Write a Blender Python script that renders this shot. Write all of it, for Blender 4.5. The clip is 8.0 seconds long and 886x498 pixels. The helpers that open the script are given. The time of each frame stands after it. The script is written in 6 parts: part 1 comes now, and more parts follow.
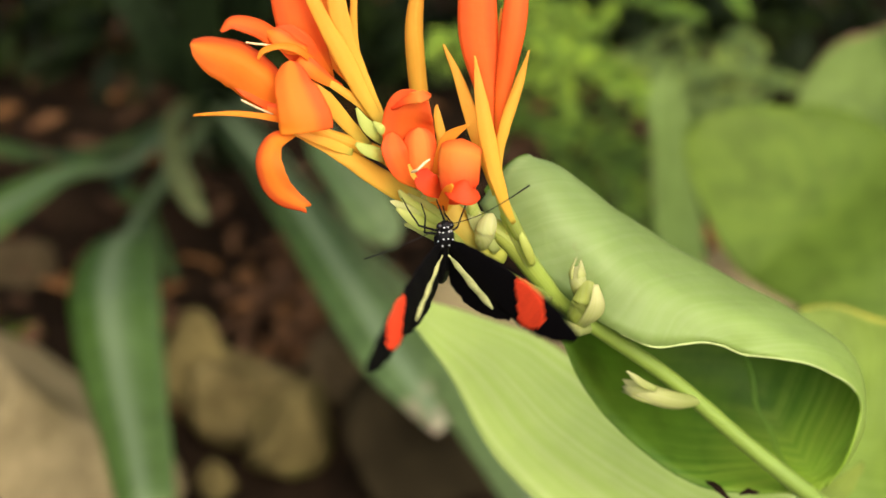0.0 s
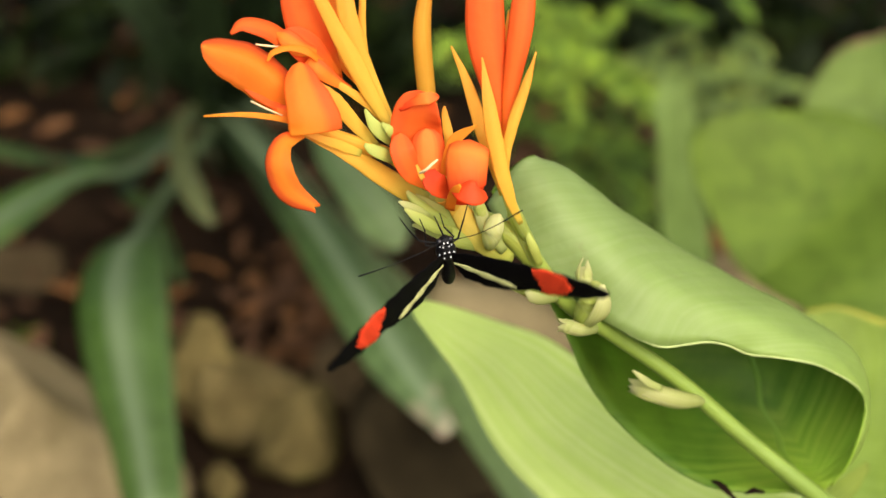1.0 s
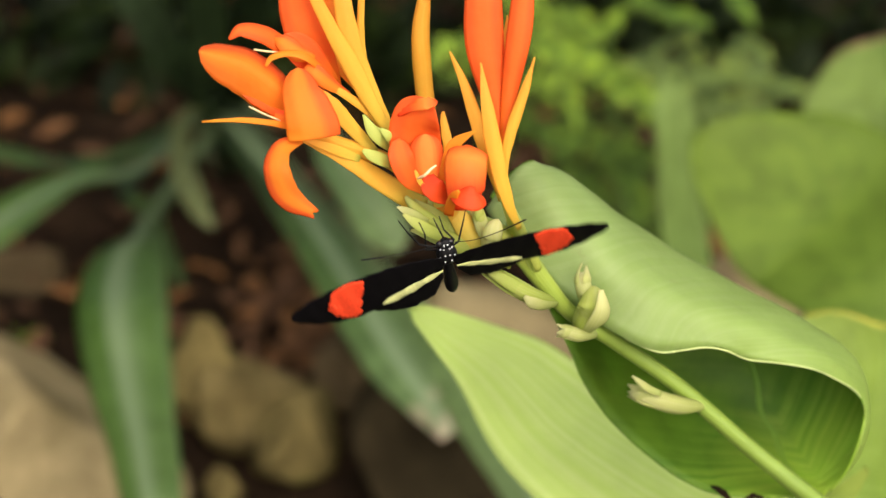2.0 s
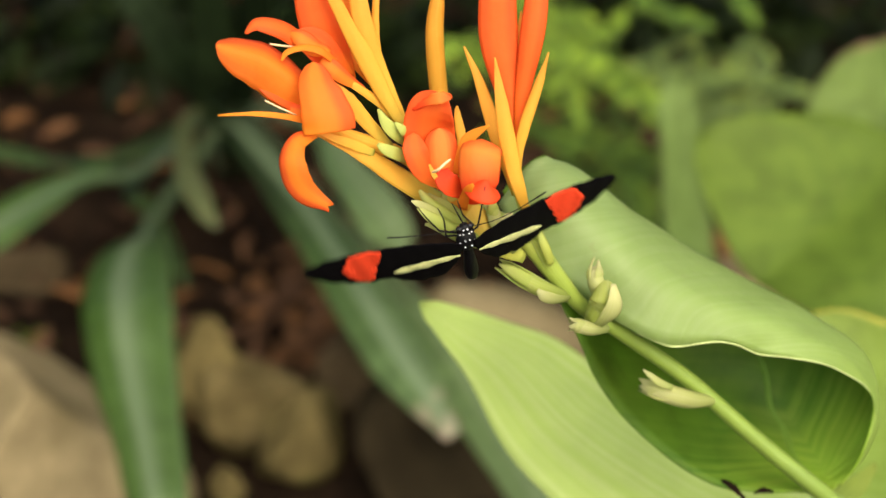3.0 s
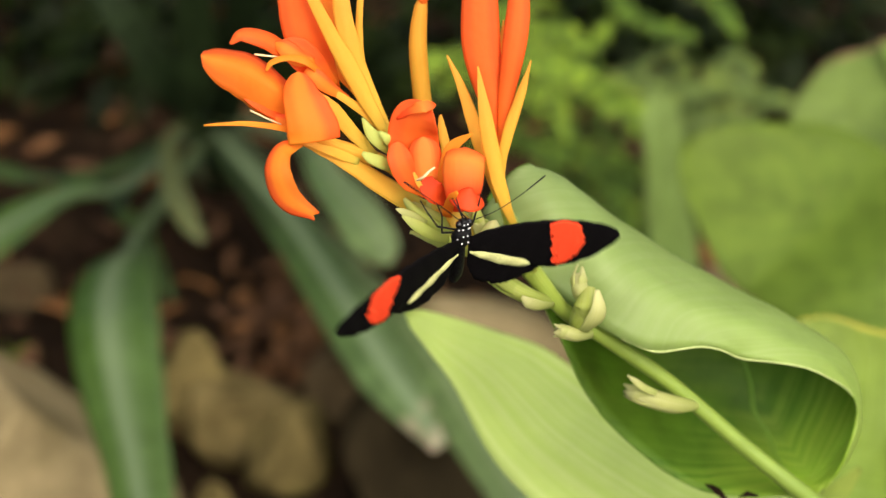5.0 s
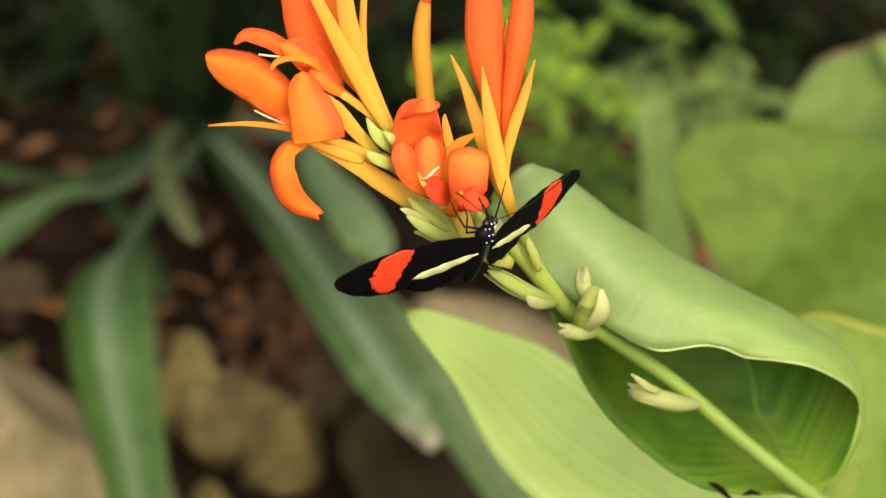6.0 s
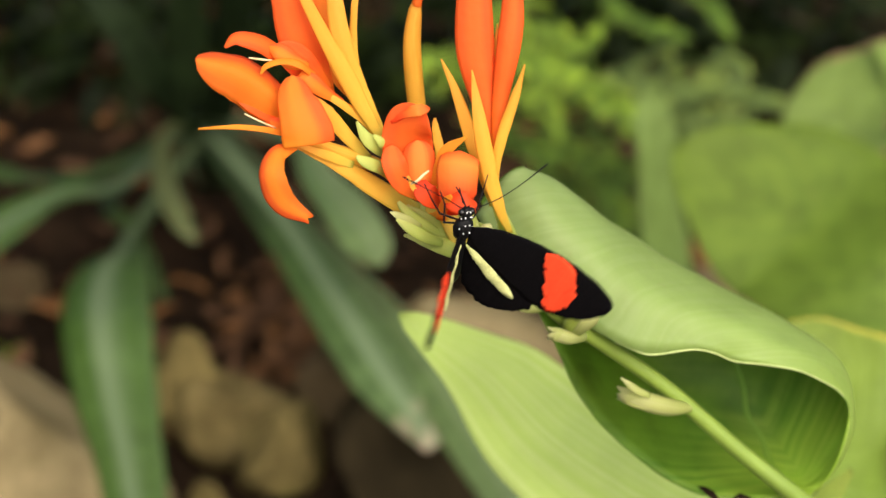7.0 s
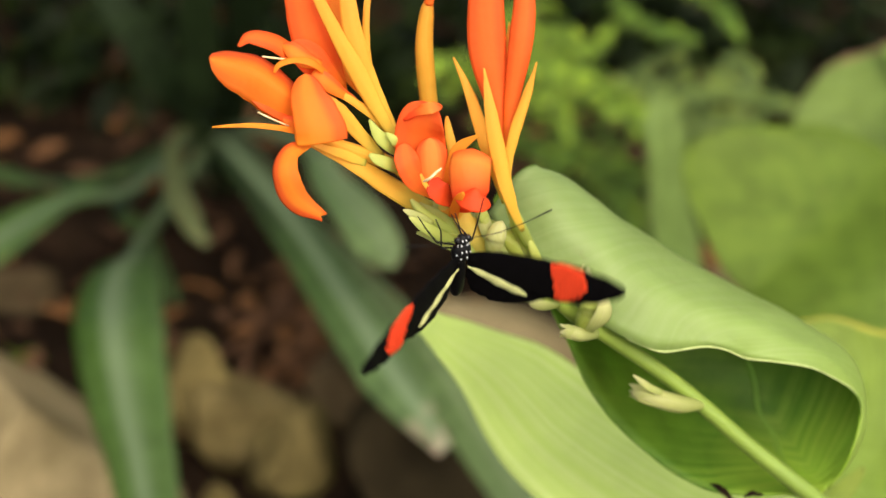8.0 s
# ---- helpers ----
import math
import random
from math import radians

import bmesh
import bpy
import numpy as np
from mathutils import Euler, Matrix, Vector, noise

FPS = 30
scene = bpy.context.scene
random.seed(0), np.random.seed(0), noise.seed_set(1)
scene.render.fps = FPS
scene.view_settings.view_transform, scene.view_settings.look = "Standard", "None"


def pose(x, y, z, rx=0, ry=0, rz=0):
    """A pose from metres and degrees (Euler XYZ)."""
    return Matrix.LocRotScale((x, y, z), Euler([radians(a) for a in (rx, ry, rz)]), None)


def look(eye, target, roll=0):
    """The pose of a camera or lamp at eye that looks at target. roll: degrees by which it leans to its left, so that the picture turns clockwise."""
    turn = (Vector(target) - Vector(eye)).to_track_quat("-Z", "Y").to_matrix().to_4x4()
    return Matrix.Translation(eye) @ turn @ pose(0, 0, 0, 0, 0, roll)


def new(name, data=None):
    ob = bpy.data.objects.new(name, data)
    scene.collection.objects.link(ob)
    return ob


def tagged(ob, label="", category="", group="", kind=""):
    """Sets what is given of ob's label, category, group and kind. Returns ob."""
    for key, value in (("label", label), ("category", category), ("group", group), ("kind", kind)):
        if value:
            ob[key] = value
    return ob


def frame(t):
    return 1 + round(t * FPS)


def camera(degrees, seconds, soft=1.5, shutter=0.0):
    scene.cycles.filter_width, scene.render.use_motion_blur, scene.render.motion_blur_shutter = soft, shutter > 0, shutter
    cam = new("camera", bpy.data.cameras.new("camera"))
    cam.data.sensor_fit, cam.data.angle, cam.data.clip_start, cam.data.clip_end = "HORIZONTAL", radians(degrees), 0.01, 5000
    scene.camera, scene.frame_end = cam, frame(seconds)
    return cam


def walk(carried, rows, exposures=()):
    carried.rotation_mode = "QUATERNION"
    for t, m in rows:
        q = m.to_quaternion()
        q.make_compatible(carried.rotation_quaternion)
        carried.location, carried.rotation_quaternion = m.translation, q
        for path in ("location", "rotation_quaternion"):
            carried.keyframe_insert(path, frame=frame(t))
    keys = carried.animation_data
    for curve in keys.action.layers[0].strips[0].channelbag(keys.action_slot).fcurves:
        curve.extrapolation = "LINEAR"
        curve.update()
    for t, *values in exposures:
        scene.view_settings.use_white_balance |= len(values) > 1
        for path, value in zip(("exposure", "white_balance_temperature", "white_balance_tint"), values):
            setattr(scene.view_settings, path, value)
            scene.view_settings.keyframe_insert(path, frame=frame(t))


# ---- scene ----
cam = camera(30, 8.0, soft=1.5, shutter=0.5)
cam.data.dof.use_dof = True
cam.data.dof.focus_distance = 0.397
cam.data.dof.aperture_fstop = 10.5
walk(cam, [
    (0, pose(0.0004, 0.0038, 0.8494, 59.800, -0.090, -0.191)),
    (0.5, pose(-0.0001, 0.0013, 0.8493, 59.892, 0.065, -0.158)),
    (1, pose(0.0000, 0.0000, 0.8500, 60.000, -0.000, 0.000)),
    (1.5, pose(0.0011, 0.0013, 0.8508, 60.041, 0.043, -0.029)),
    (3, pose(-0.0029, -0.0024, 0.8498, 60.167, -0.087, 0.067)),
    (3.5, pose(-0.0036, -0.0056, 0.8500, 60.384, 0.107, -0.068)),
    (4, pose(-0.0034, -0.0073, 0.8492, 60.624, 0.153, -0.232)),
    (4.5, pose(-0.0014, -0.0060, 0.8498, 60.663, 0.074, -0.359)),
    (6, pose(-0.0059, -0.0060, 0.8501, 60.629, 0.074, -0.938)),
    (6.5, pose(-0.0038, -0.0050, 0.8505, 60.720, -0.016, -0.941)),
    (7, pose(-0.0030, -0.0063, 0.8513, 60.625, -0.087, -0.790)),
    (7.5, pose(-0.0016, -0.0079, 0.8505, 60.692, 0.017, -0.587)),
    (8, pose(-0.0037, -0.0088, 0.8505, 60.806, 0.203, -0.558)),
])

# ---- world, sun, exposure ----
world = bpy.data.worlds.new("sky_light")
scene.world = world
world.use_nodes = True
wn = world.node_tree.nodes
sky = wn.new("ShaderNodeTexSky")
sky.sky_type = "NISHITA"
sky.sun_disc = False
sky.sun_elevation = radians(47)
sky.sun_rotation = radians(155)
world.node_tree.links.new(sky.outputs[0], wn["Background"].inputs[0])
wn["Background"].inputs[1].default_value = 0.11
sky.air_density = 1.0
sky.dust_density = 5.0
sky.ozone_density = 0.3
sun_data = bpy.data.lights.new("sun", "SUN")
sun_data.energy = 2.5
sun_data.angle = radians(100)
sun_data.color = (1.0, 0.92, 0.78)
sun = new("sun", sun_data)
sun.matrix_world = look((0.7, -1.2, 2.4), (0, 0.3, 0.6))
scene.view_settings.exposure = 0.75


# ---- materials ----
class Nodes:
    """A short way to write node trees."""

    def __init__(self, name):
        self.mat = bpy.data.materials.new(name)
        self.mat.use_nodes = True
        self.tree = self.mat.node_tree
        self.bsdf = self.tree.nodes["Principled BSDF"]
        self.out = self.tree.nodes["Material Output"]

    def add(self, kind, **inputs):
        node = self.tree.nodes.new("ShaderNode" + kind)
        for key, value in inputs.items():
            self.put(node, key.replace("_", " "), value)
        return node

    def put(self, node, key, value):
        socket = node.inputs[int(key[1:])] if key[0] == "i" and key[1:].isdigit() else node.inputs[key]
        if isinstance(value, bpy.types.NodeSocket):
            self.tree.links.new(value, socket)
        else:
            socket.default_value = value

    def math(self, op, a, b=0.0):
        node = self.add("Math", i0=a, i1=b)
        node.operation = op
        return node.outputs[0]

    def ramp(self, fac, stops):
        node = self.add("ValToRGB", Fac=fac)
        el = node.color_ramp.elements
        while len(el) < len(stops):
            el.new(0.5)
        for e, (pos, col) in zip(el, stops):
            e.position, e.color = pos, (*col, 1)
        return node.outputs[0]

    def mix(self, fac, a, b, blend="MIX"):
        node = self.add("Mix")
        node.data_type, node.blend_type = "RGBA", blend
        self.put(node, "i0", fac)
        self.put(node, "i6", a)
        self.put(node, "i7", b)
        return node.outputs[2]

    def noise(self, vector, scale, detail=4.0, rough=0.55):
        node = self.add("TexNoise", Vector=vector, Scale=scale, Detail=detail, Roughness=rough)
        return node.outputs[0]

    def bump(self, height, strength, distance):
        return self.add("Bump", Height=height, Strength=strength, Distance=distance).outputs[0]


def rgb(c):
    return (*c, 1)


def leaf_material(name, stops, vein="parallel", veins=50, vein_mix=0.25, vein_col=(0.5, 0.6, 0.25), blotch=0.3,
                  rough=0.42, through_light=0.3, relief=0.3, rib=0.0, spots=0.0, edge=None, sheen=0.5, island=0.0, swell=0.0, half_col=None, mid_at=0.5, vein_fade=None):
    """Leaf or petal: colour along its length, veins, blotches, light passing through."""
    k = Nodes(name)
    uv = k.add("UVMap")
    xyz = k.add("SeparateXYZ", Vector=uv.outputs[0])
    u, v = xyz.outputs[0], xyz.outputs[1]
    pos = k.add("TexCoord").outputs["Object"]
    big = k.noise(pos, 55, 3)
    fine = k.noise(pos, 420, 3)
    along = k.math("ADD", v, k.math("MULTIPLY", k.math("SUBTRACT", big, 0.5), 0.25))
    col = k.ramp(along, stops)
    side = k.math("ABSOLUTE", k.math("SUBTRACT", u, mid_at))
    if vein == "oblique":
        run = k.math("SUBTRACT", k.math("MULTIPLY", v, veins), k.math("MULTIPLY", side, veins * 0.55))
    else:
        run = k.math("MULTIPLY", u, veins)
    run = k.math("ADD", run, k.math("MULTIPLY", big, 0.8))
    streak = k.add("TexNoise", Scale=1.0, Detail=3.0)
    streak.noise_dimensions = "1D"
    k.put(streak, "W", run)
    lines = k.ramp(streak.outputs[0], [(0.42, (0, 0, 0)), (0.62, (1, 1, 1))])
    weight = k.math("MULTIPLY", lines, vein_mix)
    if vein_fade:
        weight = k.math("MULTIPLY", weight, k.ramp(v, [(vein_fade[0], (1, 1, 1)), (vein_fade[1], (0.08, 0.08, 0.08))]))
    col = k.mix(weight, col, rgb(vein_col))
    if half_col:
        col = k.mix(k.ramp(k.math("ADD", u, k.math("MULTIPLY", k.math("SUBTRACT", big, 0.5), 0.5)), [(0.4, (0, 0, 0)), (0.75, (0.8, 0.8, 0.8))]), col, rgb(half_col))
    dark = k.ramp(big, [(0.3, (1 - blotch,) * 3), (0.7, (1.0, 1.0, 1.0))])
    col = k.mix(1.0, col, dark, "MULTIPLY")
    if island:
        pick = k.add("NewGeometry").outputs["Random Per Island"]
        col = k.mix(1.0, col, k.ramp(pick, [(0.0, (1 - island, 1 - island, 1 - island)), (0.6, (1.0, 1.0, 1.0)), (1.0, (1.8, 1.6, 1.1))]), "MULTIPLY")
    if rib:
        mid = k.ramp(side, [(rib * 0.4, (1, 1, 1)), (rib, (0, 0, 0))])
        col = k.mix(k.math("MULTIPLY", mid, 0.7), col, rgb(vein_col))
    if edge:
        rim = k.ramp(k.math("ADD", side, k.math("MULTIPLY", k.math("SUBTRACT", big, 0.5), 0.06)), [(0.455, (0, 0, 0)), (0.49, (1, 1, 1))])
        col = k.mix(rim, col, rgb(edge))
    if spots:
        dots = k.ramp(k.noise(pos, 130, 5), [(0.66, (0, 0, 0)), (0.72, (1, 1, 1))])
        col = k.mix(k.math("MULTIPLY", dots, spots), col, (0.22, 0.15, 0.06, 1))
    k.put(k.bsdf, "Base Color", col)
    k.put(k.bsdf, "Roughness", k.math("ADD", k.math("MULTIPLY", fine, 0.2), rough - 0.1))
    k.put(k.bsdf, "Specular IOR Level", sheen)
    height = k.math("ADD", k.math("MULTIPLY", lines, 0.7), k.math("MULTIPLY", fine, 0.3))
    normal = k.bump(height, relief, 0.0004)
    if swell:
        broad = k.add("Bump", Height=k.noise(pos, 160, 2), Strength=swell, Distance=0.002, Normal=normal)
        normal = broad.outputs[0]
    k.put(k.bsdf, "Normal", normal)
    if through_light:
        passed = k.add("BsdfTranslucent", Color=col, Normal=normal)
        both = k.add("MixShader", i0=through_light, i1=k.bsdf.outputs[0], i2=passed.outputs[0])
        k.put(k.out, "Surface", both.outputs[0])
    return k.mat


def rough_material(name, dark, light, scale=30.0, rough=0.85, relief=0.6, distance=0.004, fleck=None):
    """Stone, soil and litter: two scales of mottling and relief."""
    k = Nodes(name)
    pos = k.add("TexCoord").outputs["Object"]
    big = k.noise(pos, scale, 5)
    fine = k.noise(pos, scale * 9, 4, 0.65)
    both = k.math("ADD", k.math("MULTIPLY", big, 0.65), k.math("MULTIPLY", fine, 0.35))
    col = k.ramp(both, [(0.32, dark), (0.68, light)])
    if fleck:
        patch = k.ramp(k.noise(pos, scale * 0.6, 3), [(0.52, (0, 0, 0)), (0.66, (1, 1, 1))])
        col = k.mix(patch, col, rgb(fleck))
    k.put(k.bsdf, "Base Color", col)
    k.put(k.bsdf, "Roughness", rough)
    k.put(k.bsdf, "Specular IOR Level", 0.03)
    k.put(k.bsdf, "Normal", k.bump(both, relief, distance))
    return k.mat


def plain_material(name, col, rough=0.5, vary=0.25, scale=900.0, relief=0.2, distance=0.0002, sheen=0.5):
    k = Nodes(name)
    pos = k.add("TexCoord").outputs["Object"]
    grain = k.noise(pos, scale, 4)
    tint = k.ramp(grain, [(0.3, tuple(c * (1 - vary) for c in col)), (0.7, tuple(min(1, c * (1 + vary * 0.5)) for c in col))])
    k.put(k.bsdf, "Base Color", tint)
    k.put(k.bsdf, "Roughness", rough)
    k.put(k.bsdf, "Specular IOR Level", sheen)
    k.put(k.bsdf, "Normal", k.bump(grain, relief, distance))
    return k.mat


M_RED = leaf_material("red_orange_petal", [(0.0, (0.92, 0.3, 0.02)), (0.35, (0.93, 0.145, 0.018)), (1.0, (0.93, 0.15, 0.026))],
                      veins=40, vein_mix=0.15, rib=0.3, vein_col=(0.93, 0.2, 0.025), blotch=0.12, rough=0.6, through_light=0.46, relief=0.06, sheen=0.3, swell=0.25)
M_DEEP = leaf_material("deep_red_petal", [(0.0, (0.8, 0.1, 0.01)), (1.0, (0.82, 0.05, 0.008))],
                       veins=30, vein_mix=0.1, vein_col=(0.8, 0.12, 0.02), blotch=0.15, rough=0.6, through_light=0.4, relief=0.06, sheen=0.3, swell=0.25)
M_ORANGE = leaf_material("orange_petal", [(0.0, (0.93, 0.4, 0.03)), (0.3, (0.94, 0.3, 0.024)), (0.7, (0.94, 0.25, 0.026)), (1.0, (0.93, 0.2, 0.026))],
                         veins=36, rib=0.3, half_col=(0.93, 0.15, 0.03), vein_mix=0.22, vein_col=(0.94, 0.34, 0.03), blotch=0.12, rough=0.6, through_light=0.52, relief=0.06, sheen=0.3, swell=0.25)
M_AMBER = leaf_material("amber_petal", [(0.0, (0.92, 0.3, 0.02)), (1.0, (0.93, 0.4, 0.03))], veins=20, vein_mix=0.15,
                        vein_col=(0.92, 0.5, 0.05), blotch=0.1, rough=0.6, through_light=0.52, relief=0.06, sheen=0.3, swell=0.25)
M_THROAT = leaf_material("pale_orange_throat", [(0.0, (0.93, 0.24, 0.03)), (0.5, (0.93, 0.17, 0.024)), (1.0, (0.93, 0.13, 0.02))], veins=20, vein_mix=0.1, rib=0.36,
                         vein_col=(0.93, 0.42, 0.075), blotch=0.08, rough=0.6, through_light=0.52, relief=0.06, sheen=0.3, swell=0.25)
M_LIP = leaf_material("red_petal_underside", [(0.0, (0.93, 0.085, 0.014)), (1.0, (0.93, 0.1, 0.018))], veins=14, vein_mix=0.12, vein_col=(0.93, 0.16, 0.03),
                      blotch=0.1, rough=0.55, through_light=0.45, relief=0.06, sheen=0.3, swell=0.2)
# red to orange is the petal's own; the paler band paints a highlight
M_CUP = leaf_material("orange_cup_petal", [(0.0, (0.92, 0.08, 0.015)), (0.3, (0.93, 0.13, 0.025)), (0.5, (0.93, 0.26, 0.04)), (0.72, (0.93, 0.36, 0.055)), (1.0, (0.92, 0.17, 0.03))], veins=20,
                      vein_mix=0.1, vein_col=(0.92, 0.3, 0.05), blotch=0.08, rough=0.6, through_light=0.52, relief=0.06, sheen=0.3, swell=0.25)
M_YELLOW = leaf_material("yellow_orange_sepal", [(0.0, (0.58, 0.55, 0.08)), (0.1, (0.74, 0.54, 0.065)), (0.26, (0.88, 0.52, 0.055)), (0.5, (0.91, 0.49, 0.05)), (1.0, (0.92, 0.4, 0.045))],
                         veins=24, vein_mix=0.2, vein_col=(0.9, 0.62, 0.1), blotch=0.1, rough=0.6, through_light=0.4, relief=0.08, sheen=0.3, swell=0.15)
M_YELLOW_STALK = leaf_material("yellow_stalk", [(0.0, (0.46, 0.54, 0.09)), (0.4, (0.66, 0.6, 0.1)), (1.0, (0.87, 0.54, 0.08))], veins=14, vein_mix=0.2,
                               vein_col=(0.85, 0.68, 0.16), blotch=0.1, rough=0.55, through_light=0.4, relief=0.1, sheen=0.3)
M_BRACT = leaf_material("pale_green_bract", [(0.0, (0.4, 0.5, 0.08)), (0.5, (0.5, 0.58, 0.11)), (1.0, (0.62, 0.65, 0.2))],
                        veins=18, vein_mix=0.2, vein_col=(0.7, 0.73, 0.4), blotch=0.12, rough=0.6, through_light=0.5, relief=0.12, sheen=0.3)
M_CREAM = leaf_material("cream_bud", [(0.0, (0.44, 0.52, 0.12)), (0.4, (0.57, 0.61, 0.2)), (1.0, (0.7, 0.69, 0.33))],
                        veins=16, vein_mix=0.2, vein_col=(0.8, 0.78, 0.52), blotch=0.12, rough=0.6, through_light=0.5, relief=0.12, sheen=0.3)
M_STAMEN = plain_material("cream_stamen", (0.8, 0.62, 0.32), rough=0.6, vary=0.15)
M_CALYX = leaf_material("light_green_calyx", [(0.0, (0.46, 0.51, 0.08)), (1.0, (0.5, 0.56, 0.13))], veins=14, vein_mix=0.2,
                        vein_col=(0.55, 0.62, 0.2), blotch=0.15, rough=0.55, through_light=0.3, relief=0.1, sheen=0.3)
M_STEM = leaf_material("green_stem", [(0.0, (0.2, 0.33, 0.05)), (0.55, (0.25, 0.36, 0.048)), (0.75, (0.34, 0.43, 0.06)), (1.0, (0.54, 0.56, 0.1))],
                       veins=20, vein_mix=0.2, vein_col=(0.45, 0.55, 0.16), blotch=0.2, rough=0.42, through_light=0.12, relief=0.2)
M_SHEATH = leaf_material("dull_leaf_sheath", [(0.0, (0.13, 0.21, 0.025)), (1.0, (0.2, 0.26, 0.035))], veins=10, vein_mix=0.2, vein_col=(0.36, 0.42, 0.1), blotch=0.2, rough=0.6, through_light=0.2, relief=0.1, sheen=0.2)
# ramp paints light through the leaf base and shade beneath the fold
M_LEAF_TOP = leaf_material("leaf_upper_face_glow_shade", [(0.0, (0.42, 0.62, 0.065)), (0.26, (0.33, 0.57, 0.05)), (0.42, (0.105, 0.235, 0.018)), (0.6, (0.145, 0.275, 0.022)), (0.78, (0.18, 0.37, 0.03)), (1.0, (0.21, 0.4, 0.036))],
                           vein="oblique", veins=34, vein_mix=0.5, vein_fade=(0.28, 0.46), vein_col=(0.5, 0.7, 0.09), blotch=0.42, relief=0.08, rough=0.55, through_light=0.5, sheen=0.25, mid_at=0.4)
M_RIB = leaf_material("leaf_midrib", [(0.0, (0.32, 0.47, 0.055)), (0.3, (0.22, 0.38, 0.038)), (0.6, (0.17, 0.34, 0.028)), (1.0, (0.12, 0.27, 0.02))], veins=6, vein_mix=0.1, blotch=0.2, rough=0.55, through_light=0.4, relief=0.1, sheen=0.25)
M_MARGIN = plain_material("pale_leaf_margin", (0.46, 0.55, 0.2), rough=0.5, vary=0.15)
M_LEAF_UNDER = leaf_material("leaf_pale_underside", [(0.0, (0.34, 0.49, 0.075)), (0.4, (0.31, 0.45, 0.095)), (1.0, (0.28, 0.39, 0.125))],
                             vein="oblique", veins=60, vein_mix=0.13, vein_col=(0.44, 0.55, 0.24), blotch=0.2, rough=0.42, through_light=0.34, spots=0.15, relief=0.08, sheen=0.4, swell=0.18)
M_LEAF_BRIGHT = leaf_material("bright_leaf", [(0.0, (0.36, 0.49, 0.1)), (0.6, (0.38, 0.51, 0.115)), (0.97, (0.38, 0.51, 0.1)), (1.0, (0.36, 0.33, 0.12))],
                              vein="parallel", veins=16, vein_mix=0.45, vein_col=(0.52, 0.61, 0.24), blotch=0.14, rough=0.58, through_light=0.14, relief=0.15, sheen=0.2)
M_LEAF_OLIVE = leaf_material("olive_broad_leaf", [(0.0, (0.1, 0.18, 0.02)), (1.0, (0.13, 0.2, 0.024))], vein="oblique", veins=22,
                             vein_mix=0.3, vein_col=(0.17, 0.25, 0.03), blotch=0.35, rough=0.5, through_light=0.25, spots=0.2, sheen=0.14)
M_LEAF_PINK = leaf_material("broad_leaf_pink_edge", [(0.0, (0.2, 0.31, 0.05)), (1.0, (0.27, 0.38, 0.085))], vein="oblique", veins=26,
                            vein_mix=0.3, vein_col=(0.26, 0.36, 0.13), blotch=0.3, rough=0.5, through_light=0.25, edge=(0.3, 0.16, 0.1), sheen=0.25)
M_LEAF_FRESH = leaf_material("fresh_broad_leaf", [(0.0, (0.15, 0.26, 0.03)), (1.0, (0.21, 0.3, 0.045))], vein="oblique", veins=40,
                             vein_mix=0.3, vein_col=(0.3, 0.42, 0.1), blotch=0.25, rough=0.45, through_light=0.28, edge=(0.45, 0.4, 0.05), sheen=0.2)
M_LEAF_PALE = leaf_material("pale_upright_leaf", [(0.0, (0.15, 0.25, 0.05)), (1.0, (0.2, 0.3, 0.075))], veins=8, vein_mix=0.3, vein_col=(0.3, 0.4, 0.14), blotch=0.3, rough=0.5, through_light=0.3, sheen=0.2)
# strap ramps start near black: shade inside the clump is in the colour
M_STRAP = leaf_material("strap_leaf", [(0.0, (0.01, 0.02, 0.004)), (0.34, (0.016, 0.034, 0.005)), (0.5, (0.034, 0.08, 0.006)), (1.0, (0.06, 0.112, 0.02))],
                        # grey streak and rib paint sky sheen, on the dry-tipped leaf too
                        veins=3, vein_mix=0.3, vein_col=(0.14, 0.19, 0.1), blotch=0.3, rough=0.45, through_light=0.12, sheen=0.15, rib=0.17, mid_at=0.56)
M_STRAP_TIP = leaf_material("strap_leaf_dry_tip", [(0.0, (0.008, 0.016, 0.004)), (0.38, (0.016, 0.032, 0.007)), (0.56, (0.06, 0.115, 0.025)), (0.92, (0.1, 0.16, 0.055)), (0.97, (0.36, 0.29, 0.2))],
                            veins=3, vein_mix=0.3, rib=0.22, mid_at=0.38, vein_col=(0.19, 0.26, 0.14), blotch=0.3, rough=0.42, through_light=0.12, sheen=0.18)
# this and the next are shaded copies of the strap leaf colour
M_STRAP_DEEP_SHADE = leaf_material("deep_shade_strap_leaf", [(0.0, (0.006, 0.011, 0.003)), (1.0, (0.013, 0.025, 0.007))], veins=24, vein_mix=0.3,
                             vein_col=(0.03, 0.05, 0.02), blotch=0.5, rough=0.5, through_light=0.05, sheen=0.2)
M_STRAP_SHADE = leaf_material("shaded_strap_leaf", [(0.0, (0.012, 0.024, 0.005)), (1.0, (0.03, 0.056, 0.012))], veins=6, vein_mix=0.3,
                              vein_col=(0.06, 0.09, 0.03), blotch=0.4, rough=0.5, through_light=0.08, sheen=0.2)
# paler green with grey streaks: reflected sky painted along the blade
M_STRAP_SHEEN = leaf_material("sky_sheen_strap_leaf", [(0.0, (0.01, 0.02, 0.005)), (0.38, (0.024, 0.046, 0.01)), (0.6, (0.075, 0.135, 0.033)), (1.0, (0.12, 0.18, 0.06))], veins=3,
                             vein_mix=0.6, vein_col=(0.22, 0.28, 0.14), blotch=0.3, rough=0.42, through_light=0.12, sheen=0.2)
